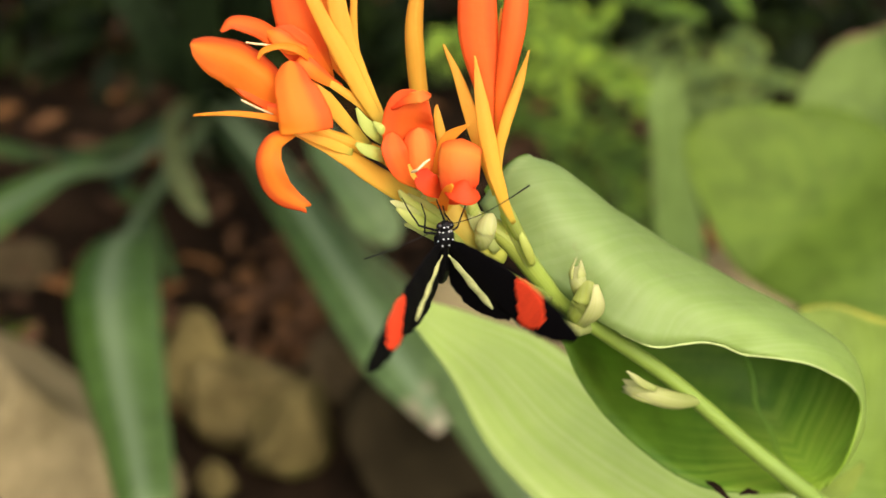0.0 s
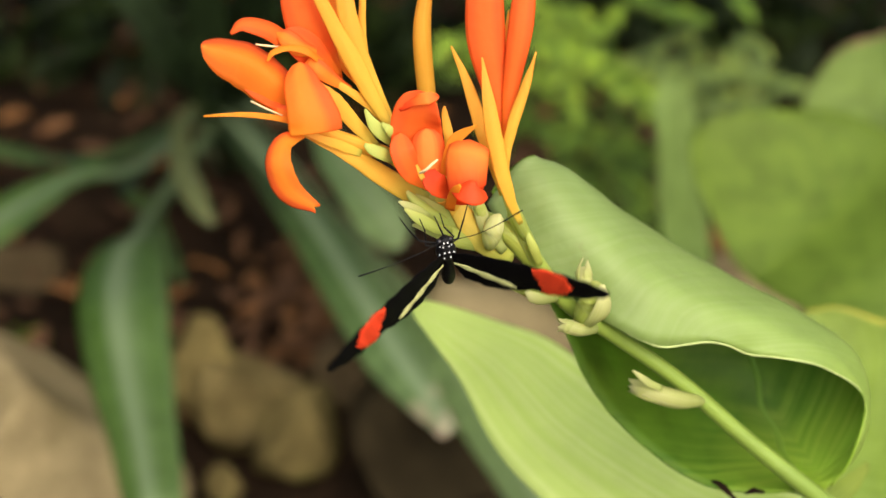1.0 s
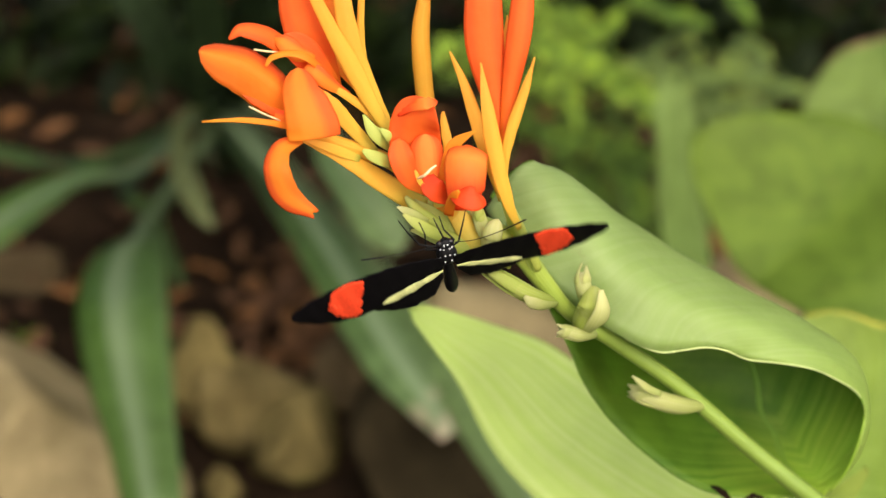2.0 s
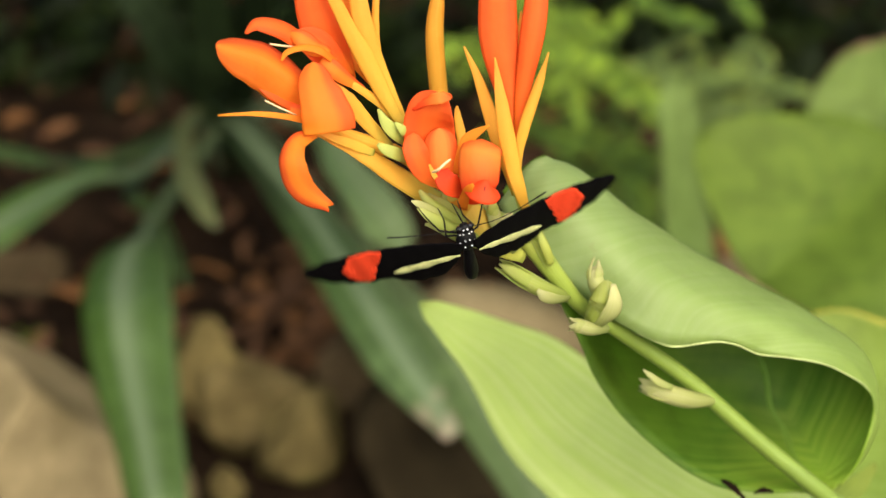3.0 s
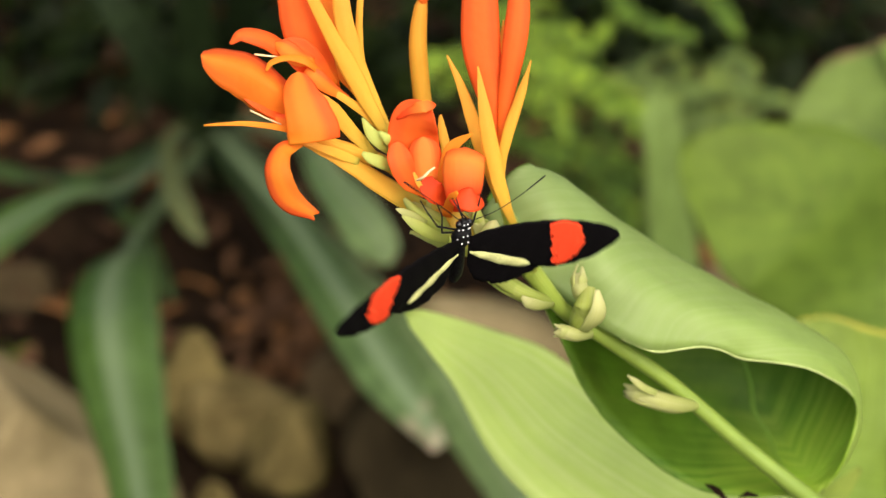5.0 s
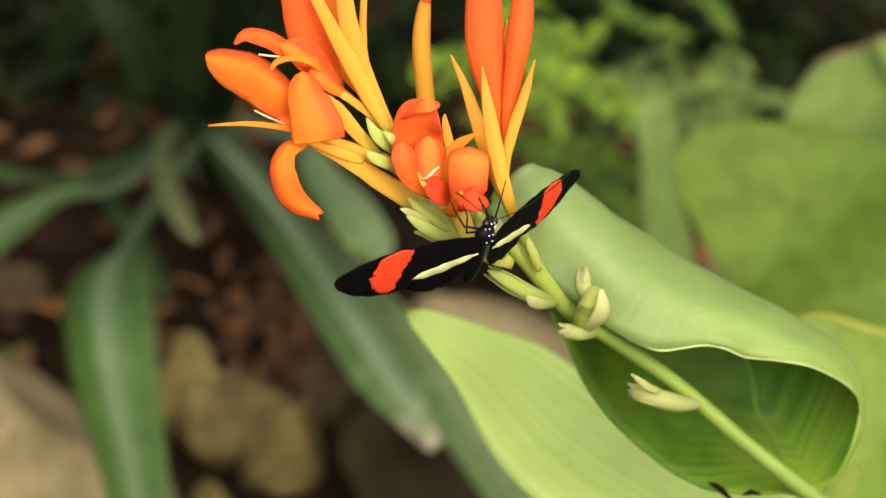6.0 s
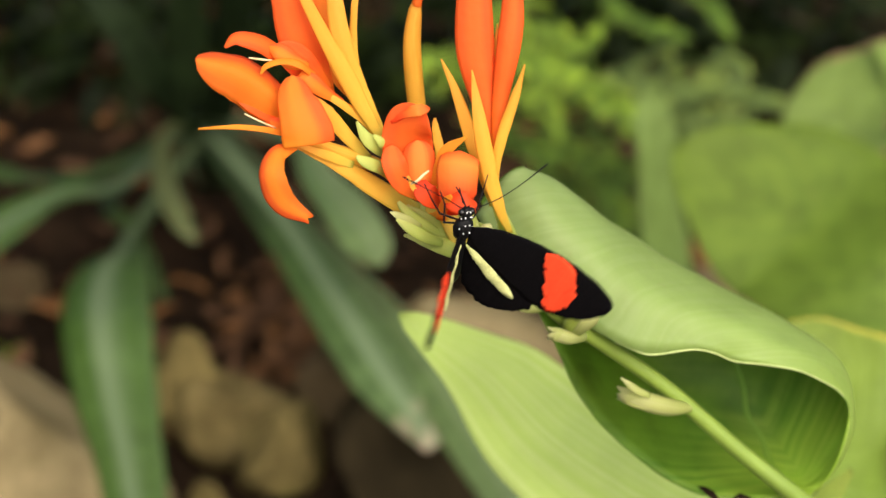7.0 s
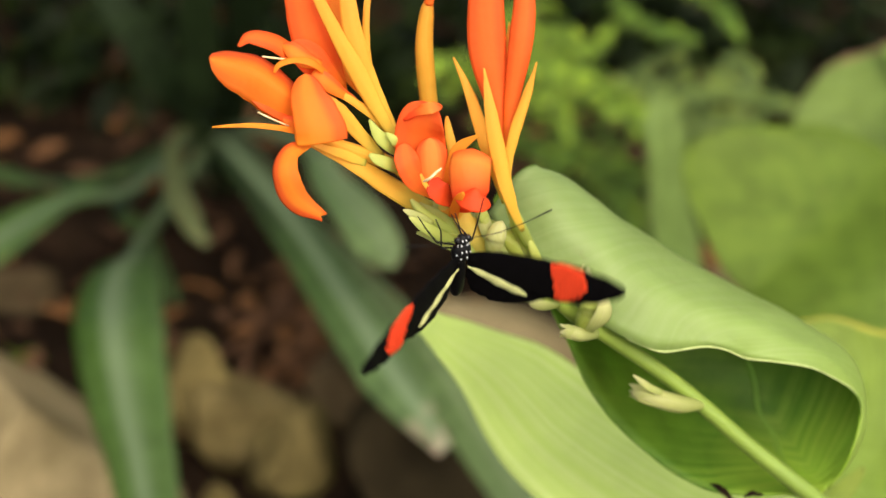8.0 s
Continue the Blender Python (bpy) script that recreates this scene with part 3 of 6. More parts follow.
# ---- broad-leaved plants behind ----
def broad_plant():
    base = Vector((0.42, 0.95, 0.0))
    plant = thing("broad_leaf_plant", base, "green canna plant with broad olive leaves", "plant")
    stem = [base, base + Vector((0, 0, 0.2)), base + Vector((-0.01, -0.01, 0.4)), base + Vector((-0.02, -0.02, 0.55))]
    part("stem", tube(stem, (0.011, 0.01, 0.008, 0.006)), M_STEM, plant)
    part("leaf", blade([stem[1], (0.2934, 0.8388, 0.3429), (0.2322, 0.8954, 0.3608), (0.1578, 0.9371, 0.3931)], (0.00684, 0.05861, 0.06798, 0.04265), (-0.089, -0.549, 0.831), 0.25, n=40, across=15, thick=0.0008, wave=0.006, tip=0.3), M_LEAF_OLIVE, plant, "broad olive leaf with a dry brown edge")
    part("leaf", blade([stem[2], (0.3561, 1.057, 0.3809), (0.3291, 1.0796, 0.3599), (0.2978, 1.0928, 0.3427), (0.2652, 1.1058, 0.3252)], (0.00752, 0.0393, 0.04678, 0.04839, 0.03836), (0.05, -0.551, 0.835), 0.2, n=40, across=15, thick=0.0008, wave=0.006, tip=0.3, seed=2), M_LEAF_PINK, plant, "broad green leaf with a pinkish brown edge")
    part("leaf", blade([stem[1], (0.2287, 1.1648, 0.0675), (0.2038, 1.193, 0.1563), (0.1919, 1.1994, 0.2273), (0.1846, 1.2066, 0.2799), (0.1787, 1.216, 0.3162)], (0.00574, 0.01818, 0.02075, 0.01938, 0.01727, 0.01173), (0.183, -0.608, 0.773), 0.3, n=36, across=11, thick=0.0008, wave=0.009, tip=0.15, seed=3), M_LEAF_PALE, plant, "pale grey-green upright leaf")
    low = base + Vector((-0.1, -0.25, 0))
    front = thing("broad_leaf_shoot", low, "fresh green broad-leaved shoot beside the canna", "plant")
    part("stem", tube([low, low + Vector((0, 0, 0.15)), low + Vector((0.0, -0.02, 0.3))], (0.008, 0.007, 0.004)), M_STEM, front)
    part("leaf", blade([low + Vector((0, -0.02, 0.3)), (0.2057, 0.5708, 0.3986), (0.1759, 0.5647, 0.448), (0.149, 0.5757, 0.4871)], (0.00369, 0.03322, 0.04056, 0.01999), (0.092, -0.616, 0.783), 0.3, n=34, across=13, thick=0.0008, wave=0.005, tip=0.3, seed=5), M_LEAF_FRESH, front)


broad_plant()


# ---- ferns and shrubs ----
def fern(base, fronds, material, label, seed):
    """Arching fronds out of one crown: a rachis each, with two ranks of narrow toothed leaflets."""
    rng = random.Random(seed)
    base = Vector(base)
    plant = thing("fern", base, label, "fern", "ferns behind the bed")
    for line, reach in fronds:
        start = Vector(line[0])
        points = [base, base.lerp(start, 0.55) + Vector((0, 0, 0.06)), *line]
        mids = spline(points, 90)
        bms = [tube(points, (0.0022, 0.0016, *[0.001] * (len(line) - 1), 0.0004), n=40, sides=5)]
        for i in range(22, 90, 2):
            v = (i - 22) / 67
            ahead = (mids[min(i + 1, 89)] - mids[i - 1]).normalized()
            across = ahead.cross(Vector((0.1, -0.6, 0.8))).normalized()
            for s in (1, -1):
                l = reach * math.sin(math.pi * min(1.0, 0.14 + 0.86 * v)) ** 0.6 * rng.uniform(0.55, 1.3)
                way = (across * s + ahead * 0.5 + Vector((0, 0, rng.uniform(-0.5, 0.25)))).normalized()
                p = mids[i]
                bms.append(blade([p, p + way * l * 0.5, p + way * l + Vector((0, 0, -0.15 * l))], (0.001, 0.0024, 0.0002), (rng.uniform(-.3, .3), -0.5, 1), cup=0.4, n=5, across=4, thick=0.0005))
        part("frond", merged(*bms), material, plant)


def shrub(name, base, centres, leaf_len, count, material, label, seed):
    """Twigs from the base to each tuft, and many small leaves in every tuft."""
    rng = random.Random(seed)
    plant = thing(name, base, label, "shrub")
    twigs, leaves = [], []
    for c, r in centres:
        c = Vector(c)
        b = Vector(base)
        bend = b.lerp(c, 0.5) + Vector((rng.uniform(-.03, .03), rng.uniform(-.03, .03), 0.05))
        twigs.append(tube([b, bend, c], (0.005, 0.004, 0.0015), n=8, sides=6))
        for k in range(int(count * min(1.0, (r / 0.028) ** 1.5)) + 1):
            d = Vector((rng.gauss(0, 1), rng.gauss(0, 1), rng.gauss(0, 0.8))).normalized()
            p = c + d * r * rng.uniform(0.15, 0.9)
            l = leaf_len * rng.uniform(0.6, 1.2)
            way = (d + Vector((rng.uniform(-.7, .7), rng.uniform(-.7, .7), rng.uniform(-.6, .3)))).normalized()
            leaves.append(blade([p, p + way * l * 0.5, p + way * l + Vector((0, 0, -0.15 * l))], (0.0008, l * 0.23, 0.0006), (rng.uniform(-.6, .6), rng.uniform(-.9, .2), 1), cup=0.4, n=6, across=5, thick=0.0006))
    tagged(part("branchwork", merged(*twigs), M_BARK, plant), kind="stuff")
    tagged(part("crown", merged(*leaves), material, plant), kind="stuff")


fern((0.2, 1.86, 0), [([(0.0087, 1.4707, 0.1973), (0.0441, 1.3962, 0.2683), (0.0828, 1.3565, 0.2795), (0.1242, 1.3096, 0.2783), (0.1679, 1.268, 0.2862)], 0.02),
      ([(0.0641, 1.4618, 0.2819), (0.089, 1.3781, 0.2769), (0.1065, 1.312, 0.2624), (0.1158, 1.2641, 0.2395)], 0.018),
      ([(0.1107, 1.3967, 0.2692), (0.1339, 1.3101, 0.2791), (0.1608, 1.2419, 0.2811), (0.1791, 1.2016, 0.2712)], 0.024),
      ([(0.0826, 1.4618, 0.2819), (0.1159, 1.4018, 0.278), (0.1437, 1.3632, 0.2911), (0.1602, 1.3732, 0.3084)], 0.014),
      ([(0.047, 1.4406, 0.1452), (0.062, 1.3698, 0.2225), (0.0828, 1.3407, 0.2522), (0.0989, 1.3113, 0.2412)], 0.016),
      ([(0.041, 1.455, 0.2101), (0.0191, 1.4393, 0.2429), (0.0005, 1.4096, 0.2515), (-0.0097, 1.3826, 0.2447)], 0.014)], M_SHRUB, "fern with feathery light yellow-green fronds", 3)
fern((0.38, 1.8, 0), [([(0.1774, 1.3839, 0.247), (0.1998, 1.3241, 0.2634), (0.2325, 1.2849, 0.2756), (0.2631, 1.2505, 0.296)], 0.018),
      ([(0.1826, 1.3345, 0.2414), (0.2067, 1.296, 0.2547), (0.2387, 1.2578, 0.2686), (0.2684, 1.2175, 0.2788)], 0.022),
      ([(0.1826, 1.327, 0.2285), (0.2047, 1.3076, 0.2348), (0.231, 1.2846, 0.235), (0.2613, 1.2617, 0.2354)], 0.022),
      ([(0.2645, 1.3813, 0.2425), (0.2824, 1.3407, 0.2522), (0.3, 1.2578, 0.2686)], 0.018),
      ([(0.2774, 1.337, 0.2458), (0.29, 1.2821, 0.2706), (0.305, 1.2237, 0.2895)], 0.018),
      ([(0.2081, 1.3531, 0.1937), (0.2076, 1.2996, 0.1809), (0.2023, 1.2621, 0.156)], 0.02)], M_SHRUB_GREY, "fern with fine grey-green fronds", 8)
fern((0.2, 1.98, 0), [([(0.0532, 1.478, 0.1699), (0.0778, 1.4139, 0.179), (0.103, 1.3506, 0.1892), (0.1244, 1.33, 0.1937)], 0.02),
      ([(0.1291, 1.4474, 0.157), (0.1584, 1.3787, 0.1579), (0.1723, 1.3249, 0.1448), (0.1775, 1.287, 0.1192)], 0.024),
      ([(0.1652, 1.4266, 0.161), (0.1874, 1.3734, 0.1488), (0.1969, 1.3172, 0.1315), (0.1978, 1.2794, 0.1061)], 0.024),
      ([(0.1126, 1.4351, 0.1357), (0.1418, 1.3833, 0.1259), (0.1558, 1.3471, 0.1032)], 0.02),
      ([(0.1906, 1.5684, 0.2465), (0.2001, 1.5062, 0.2588), (0.2271, 1.4619, 0.2621), (0.2522, 1.4486, 0.259)], 0.014),
      ([(0.2814, 1.5712, 0.2514), (0.2876, 1.5062, 0.2588), (0.2975, 1.4766, 0.2475)], 0.012),
      ([(0.0532, 1.4531, 0.1268), (0.0618, 1.4072, 0.1674), (0.0851, 1.3544, 0.1959)], 0.016)], M_FERN_DARK, "fern with dark green fronds in the shade", 9)
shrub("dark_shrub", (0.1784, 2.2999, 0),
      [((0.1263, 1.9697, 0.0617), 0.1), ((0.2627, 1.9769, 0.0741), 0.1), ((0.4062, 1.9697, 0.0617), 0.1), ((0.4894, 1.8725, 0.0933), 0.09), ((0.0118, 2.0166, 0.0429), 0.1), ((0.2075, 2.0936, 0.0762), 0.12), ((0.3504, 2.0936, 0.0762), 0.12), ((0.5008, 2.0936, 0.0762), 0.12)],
      0.06, 60, M_SHRUB_SHADE, "dense dark green undergrowth in the shade", 11)
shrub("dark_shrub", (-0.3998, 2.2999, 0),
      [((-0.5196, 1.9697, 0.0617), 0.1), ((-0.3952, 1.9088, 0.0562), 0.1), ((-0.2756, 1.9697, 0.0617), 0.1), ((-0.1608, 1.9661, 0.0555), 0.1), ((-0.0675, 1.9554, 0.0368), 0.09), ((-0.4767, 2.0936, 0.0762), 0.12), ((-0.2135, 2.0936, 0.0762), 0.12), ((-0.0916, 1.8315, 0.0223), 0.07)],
      0.06, 60, M_SHRUB_SHADE, "dense undergrowth behind the strap leaves, shade put into its green", 12)


# ---- hedges added round the bed to cut sky light on the background ----
def hedge(name, start, end, height, count, label, seed):
    """A dense bank of dark leaves along a line on the ground."""
    rng = random.Random(seed)
    a, b = Vector(start), Vector(end)
    side = (b - a).cross(Vector((0, 0, 1))).normalized()
    bank = thing(name, a.lerp(b, 0.5), label, "hedge")
    twigs, leaves = [], []
    for k in range(14):
        p = a.lerp(b, (k + 0.5) / 14) + side * rng.uniform(-.08, .08)
        twigs.append(tube([p, p + Vector((rng.uniform(-.1, .1), rng.uniform(-.1, .1), height * 0.5)), p + Vector((rng.uniform(-.2, .2), rng.uniform(-.2, .2), height * 0.95))], (0.014, 0.01, 0.004), n=8, sides=6))
    for k in range(count):
        p = a.lerp(b, rng.random()) + side * rng.gauss(0, 0.13) + Vector((0, 0, height * rng.random() ** 0.85))
        l = rng.uniform(0.09, 0.17)
        way = Vector((rng.gauss(0, 1), rng.gauss(0, 1), rng.uniform(-0.9, 0.5))).normalized()
        leaves.append(blade([p, p + way * l * 0.5, p + way * l + Vector((0, 0, -0.2 * l))], (0.002, l * 0.26, 0.001), (rng.uniform(-.6, .6), rng.uniform(-.9, .3), 1), cup=0.4, n=6, across=5, thick=0.001))
    tagged(part("branchwork", merged(*twigs), M_BARK, bank), kind="stuff")
    tagged(part("foliage", merged(*leaves), M_SHRUB_SHADE, bank), kind="stuff")


hedge("hedge", (-1.7, 2.75, 0), (1.9, 2.75, 0), 1.9, 1500, "tall dark green hedge added behind the bed to cut sky light", 21)
# this bank stands out of view, only to hold back the sky
hedge("hedge", (-1.25, 0.5, 0), (-1.25, 2.7, 0), 1.8, 900, "tall dark green hedge added out of view to cut sky light", 22)


# ---- the flowering canna ----
TOWARDS = (0, -0.751, 0.66)


def canna():
    base = Vector((0.155, 0.43, 0.0))
    plant = thing("canna_plant", base, "flowering canna with orange blooms on a leaning green stem", "plant")
    stem = [base - Vector((0, 0, 0.02)), (0.155, 0.43, 0.2), (0.1551, 0.3975, 0.4785), (0.1235, 0.3717, 0.5379), (0.1044, 0.3656, 0.5592), (0.0847, 0.3665, 0.5768), (0.0631, 0.367, 0.5976), (0.0446, 0.3647, 0.6136), (0.0332, 0.3614, 0.6239), (0.0258, 0.3598, 0.6342), (0.0204, 0.3593, 0.6424), (0.0146, 0.3593, 0.6483), (0.005, 0.3596, 0.6529), (-0.0061, 0.36, 0.6576)]
    part("stem", tube(stem, (0.00882, 0.00735, 0.0042, 0.0029, 0.0026, 0.0023, 0.0022, 0.0021, 0.0021, 0.0025, 0.00279, 0.00265, 0.00235, 0.00147), n=74, sides=14), M_STEM, plant)

    part("pedicel", tube([(0.0265, 0.3604, 0.6321), (0.0233, 0.3589, 0.6387), (0.0209, 0.3584, 0.6448), (0.0187, 0.359, 0.6497), (0.0171, 0.3592, 0.6531)], (0.00141, 0.00212, 0.00226, 0.00198, 0.00141), n=26, sides=12), M_BRACT, plant, "pale yellow-green flower stalk")
    part("bract", blade([(0.0242, 0.3552, 0.6402), (0.0228, 0.3544, 0.6448), (0.0215, 0.355, 0.6478), (0.0204, 0.3564, 0.6502)], (0.00084, 0.00126, 0.00098, 0.00014), TOWARDS, -0.8, n=16, thick=0.0003), M_CALYX, plant)

    # rolled leaf: lower edge, trough, ridge and rim as guide lines from base to tip
    edge = [(0.1055, 0.3661, 0.5601), (0.1017, 0.3667, 0.5592), (0.0977, 0.3677, 0.5588), (0.0733, 0.3671, 0.5618), (0.0515, 0.3704, 0.5775), (0.0399, 0.3731, 0.5923), (0.0332, 0.3758, 0.6069), (0.0217, 0.3815, 0.6288), (0.0131, 0.3861, 0.6448)]
    trough = [(0.1071, 0.3688, 0.5587), (0.1034, 0.3712, 0.5589), (0.0987, 0.3737, 0.5593), (0.0838, 0.3822, 0.562), (0.0699, 0.393, 0.5726), (0.0565, 0.3972, 0.5859), (0.0429, 0.398, 0.6034), (0.0277, 0.3971, 0.6278), (0.0154, 0.3912, 0.6456)]
    middle = [(0.1092, 0.3712, 0.5589), (0.1086, 0.3748, 0.5592), (0.1064, 0.3785, 0.5596), (0.0995, 0.3921, 0.5652), (0.0892, 0.4035, 0.5789), (0.0688, 0.4055, 0.5963), (0.0472, 0.4036, 0.615), (0.0316, 0.3987, 0.6346), (0.021, 0.392, 0.651)]
    ridge = [(0.1116, 0.3714, 0.5613), (0.1163, 0.374, 0.5678), (0.1186, 0.3781, 0.5769), (0.1163, 0.3894, 0.5884), (0.1011, 0.396, 0.5999), (0.072, 0.3967, 0.6171), (0.0487, 0.3967, 0.6331), (0.0343, 0.3949, 0.646), (0.0242, 0.3908, 0.6528)]
    fold = [(0.1101, 0.3686, 0.5625), (0.1149, 0.3702, 0.5711), (0.1171, 0.3738, 0.5835), (0.1088, 0.3734, 0.5988), (0.0902, 0.3706, 0.6119), (0.0645, 0.3691, 0.6234), (0.0449, 0.3716, 0.6356), (0.0286, 0.3803, 0.6466), (0.0195, 0.3878, 0.6517)]
    rim = [(0.1086, 0.3678, 0.5611), (0.1136, 0.3689, 0.5709), (0.116, 0.3735, 0.5869), (0.1039, 0.3673, 0.6002), (0.0817, 0.3624, 0.6097), (0.067, 0.3603, 0.614), (0.0498, 0.3583, 0.6165), (0.0227, 0.3711, 0.6308), (0.0116, 0.3835, 0.6422)]
    n = 60
    lines = [spline(g, n) for g in (edge, trough, middle, ridge, fold, rim)]
    rows = []
    for i in range(n):
        row = spline([g[i] for g in lines], 31)
        v = i / (n - 1)
        for j, p in enumerate(row):
            s = j / 30
            row[j] = p + Vector((0, -0.4, 0.9)) * (0.0006 * noise.noise((v * 22, s * 3, 1)) + 0.0007 * s * noise.noise((v * 13, s * 7, 9)) + 0.002 * s ** 3 * noise.noise((v * 11, 0, 4)))
        rows.append(row)
    leaf = part("leaf", sheet(rows, 0.0007, 1), [M_LEAF_TOP, M_LEAF_UNDER], plant, "rolled green leaf with light and shade painted inside, pale underside folded over")
    rib, outward = [], []
    for i, j in ((10, 5), (13, 7), (16, 9), (19, 10), (22, 11), (25, 11), (28, 12), (31, 13)):
        way = (rows[i][j + 2] - rows[i][j - 2]).cross(rows[i + 1][j] - rows[i - 1][j]).normalized()
        way *= 1 if way.dot(Vector(TOWARDS)) > 0 else -1
        rib.append(rows[i][j] + way * 0.0005)
        outward.append(tuple(way))
    part("midrib", blade(rib, (0.0016, 0.0016, 0.0015, 0.0013, 0.0011, 0.0009, 0.0008, 0.0005), outward, -0.9, n=30, across=7, thick=0.0004), M_RIB, leaf)
    part("leaf_margin", tube([rows[i][-1] + (rows[i][-1] - rows[i][-2]).normalized() * 0.00025 for i in range(15, 46, 3)], [0.0001] + [0.00028] * 9 + [0.0001], n=60, sides=6), M_MARGIN, leaf, "thin pale leaf margin")

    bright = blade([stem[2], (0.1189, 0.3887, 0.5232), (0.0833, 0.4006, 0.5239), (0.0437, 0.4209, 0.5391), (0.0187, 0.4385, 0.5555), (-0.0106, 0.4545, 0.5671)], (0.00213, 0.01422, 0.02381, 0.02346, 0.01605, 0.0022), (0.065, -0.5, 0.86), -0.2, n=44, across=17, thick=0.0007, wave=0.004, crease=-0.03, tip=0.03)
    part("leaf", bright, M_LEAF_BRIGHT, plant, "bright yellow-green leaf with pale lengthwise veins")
    part("leaf_sheath", blade([(0.1095, 0.3908, 0.5269), (0.1159, 0.3945, 0.5333), (0.1236, 0.401, 0.5346), (0.1324, 0.4125, 0.5344)], (0.00207, 0.00345, 0.00328, 0.00086), TOWARDS, 0.5, n=20, thick=0.0006, wave=0.0012, seed=4), M_SHEATH, plant, "dull yellow-green leaf sheath")

    flower_upper_left(plant)
    flower_left(plant)
    flower_middle(plant)
    flower_right(plant)
    closed_flower(plant)
    buds(plant)


def petal(flower, spine, half, material=M_ORANGE, face=TOWARDS, cup=0.4, label="", **more):
    part("petal", blade(spine, half, face, cup, **more), material, flower, label)


def sepal(flower, spine, half, face=TOWARDS, cup=0.8, material=M_YELLOW, **more):
    part("sepal", blade(spine, half, face, cup * 0.6, n=26, across=9, crease=-0.12, wave=0.0004, seed=half[1] * 9000, **more), material, flower)


def flower_upper_left(plant):
    f = part("flower", tube([(-0.0113, 0.3635, 0.6716), (-0.0137, 0.3639, 0.6762), (-0.0172, 0.3656, 0.6833), (-0.0209, 0.3666, 0.691)], (0.00109, 0.00164, 0.00205, 0.00191)), M_YELLOW, plant, "open orange flower with long yellow sepals")
    petal(f, [(-0.0246, 0.3663, 0.6845), (-0.0287, 0.366, 0.692), (-0.0326, 0.3654, 0.7009), (-0.0361, 0.368, 0.7154)], (0.0008, 0.004, 0.0048, 0.0032), M_RED, cup=-0.3, wave=0.0008, seed=1)
    petal(f, [(-0.025, 0.3651, 0.6865), (-0.0294, 0.3627, 0.6922), (-0.0339, 0.3621, 0.6972), (-0.0384, 0.3623, 0.6996)], (0.00107, 0.0032, 0.00373, 0.0016), M_RED, cup=0.35, n=18, tip=0.2, seed=2)
    petal(f, [(-0.0353, 0.3629, 0.6965), (-0.0378, 0.3618, 0.6987), (-0.0414, 0.3601, 0.7017), (-0.0465, 0.3587, 0.7033), (-0.0493, 0.3576, 0.7013)], (0.00185, 0.00264, 0.00264, 0.00198, 0.0004), M_RED, face=(-0.176, -0.542, 0.821), cup=-0.5, seed=3)
    petal(f, [(-0.0299, 0.3619, 0.6949), (-0.0337, 0.3598, 0.6972), (-0.0369, 0.36, 0.6995), (-0.0393, 0.3614, 0.7)], (0.00106, 0.00238, 0.00212, 0.00053), M_ORANGE, cup=-0.5, n=16, seed=22)
    petal(f, [(-0.0283, 0.3606, 0.6926), (-0.0316, 0.3583, 0.6966), (-0.0359, 0.3578, 0.6977), (-0.0395, 0.3563, 0.6972), (-0.0409, 0.3553, 0.6954)], (0.00119, 0.00119, 0.00092, 0.00079, 0.00026), M_AMBER, face=(0, -0.485, 0.874), cup=-0.4, seed=4)
    petal(f, [(-0.022, 0.363, 0.6848), (-0.0257, 0.3595, 0.6887), (-0.0291, 0.3581, 0.6922), (-0.0318, 0.3592, 0.6941)], (0.00067, 0.0016, 0.00213, 0.0012), M_ORANGE, cup=-0.3, n=16, seed=21)
    petal(f, [(-0.0197, 0.3672, 0.684), (-0.0235, 0.3688, 0.6908), (-0.0264, 0.372, 0.6982), (-0.0269, 0.3759, 0.7111)], (0.00108, 0.00297, 0.00405, 0.00351), M_ORANGE, cup=0.2, seed=5)
    sepal(f, [(-0.0123, 0.361, 0.6752), (-0.0163, 0.3611, 0.6824), (-0.0209, 0.3615, 0.6922), (-0.0257, 0.3623, 0.7015), (-0.0304, 0.3635, 0.7115), (-0.0322, 0.3651, 0.7164)], (0.00093, 0.00173, 0.00227, 0.00173, 0.00133, 0.0004), cup=-0.5)
    sepal(f, [(-0.0118, 0.3616, 0.6743), (-0.0152, 0.3624, 0.6817), (-0.0194, 0.3635, 0.6916), (-0.0225, 0.3651, 0.7024), (-0.0241, 0.3692, 0.7135)], (0.00093, 0.00173, 0.00227, 0.0024, 0.0016), cup=-0.5)
    sepal(f, [(-0.016, 0.3668, 0.6794), (-0.0193, 0.3704, 0.6916), (-0.0193, 0.3737, 0.7033), (-0.0181, 0.3768, 0.7107)], (0.00109, 0.00109, 0.00082, 0.00068), cup=-0.4)
    sepal(f, [(-0.0124, 0.3625, 0.6739), (-0.0175, 0.3619, 0.6808), (-0.0232, 0.3603, 0.6861), (-0.028, 0.3598, 0.6892)], (0.00067, 0.00108, 0.00094, 0.00027), cup=-0.4)
    part("stamen", tube([(-0.0365, 0.3615, 0.6961), (-0.0402, 0.3589, 0.6976), (-0.0438, 0.3582, 0.6984)], (0.00021, 0.00026, 0.00024), n=8, sides=6), M_STAMEN, f, "cream stamen")
    part("calyx", blade([(-0.011, 0.3609, 0.671), (-0.0136, 0.3576, 0.6754), (-0.0165, 0.3578, 0.6777), (-0.0187, 0.3597, 0.681)], (0.00109, 0.00205, 0.0015, 0.00027), TOWARDS, -0.5, n=14), M_CALYX, f)
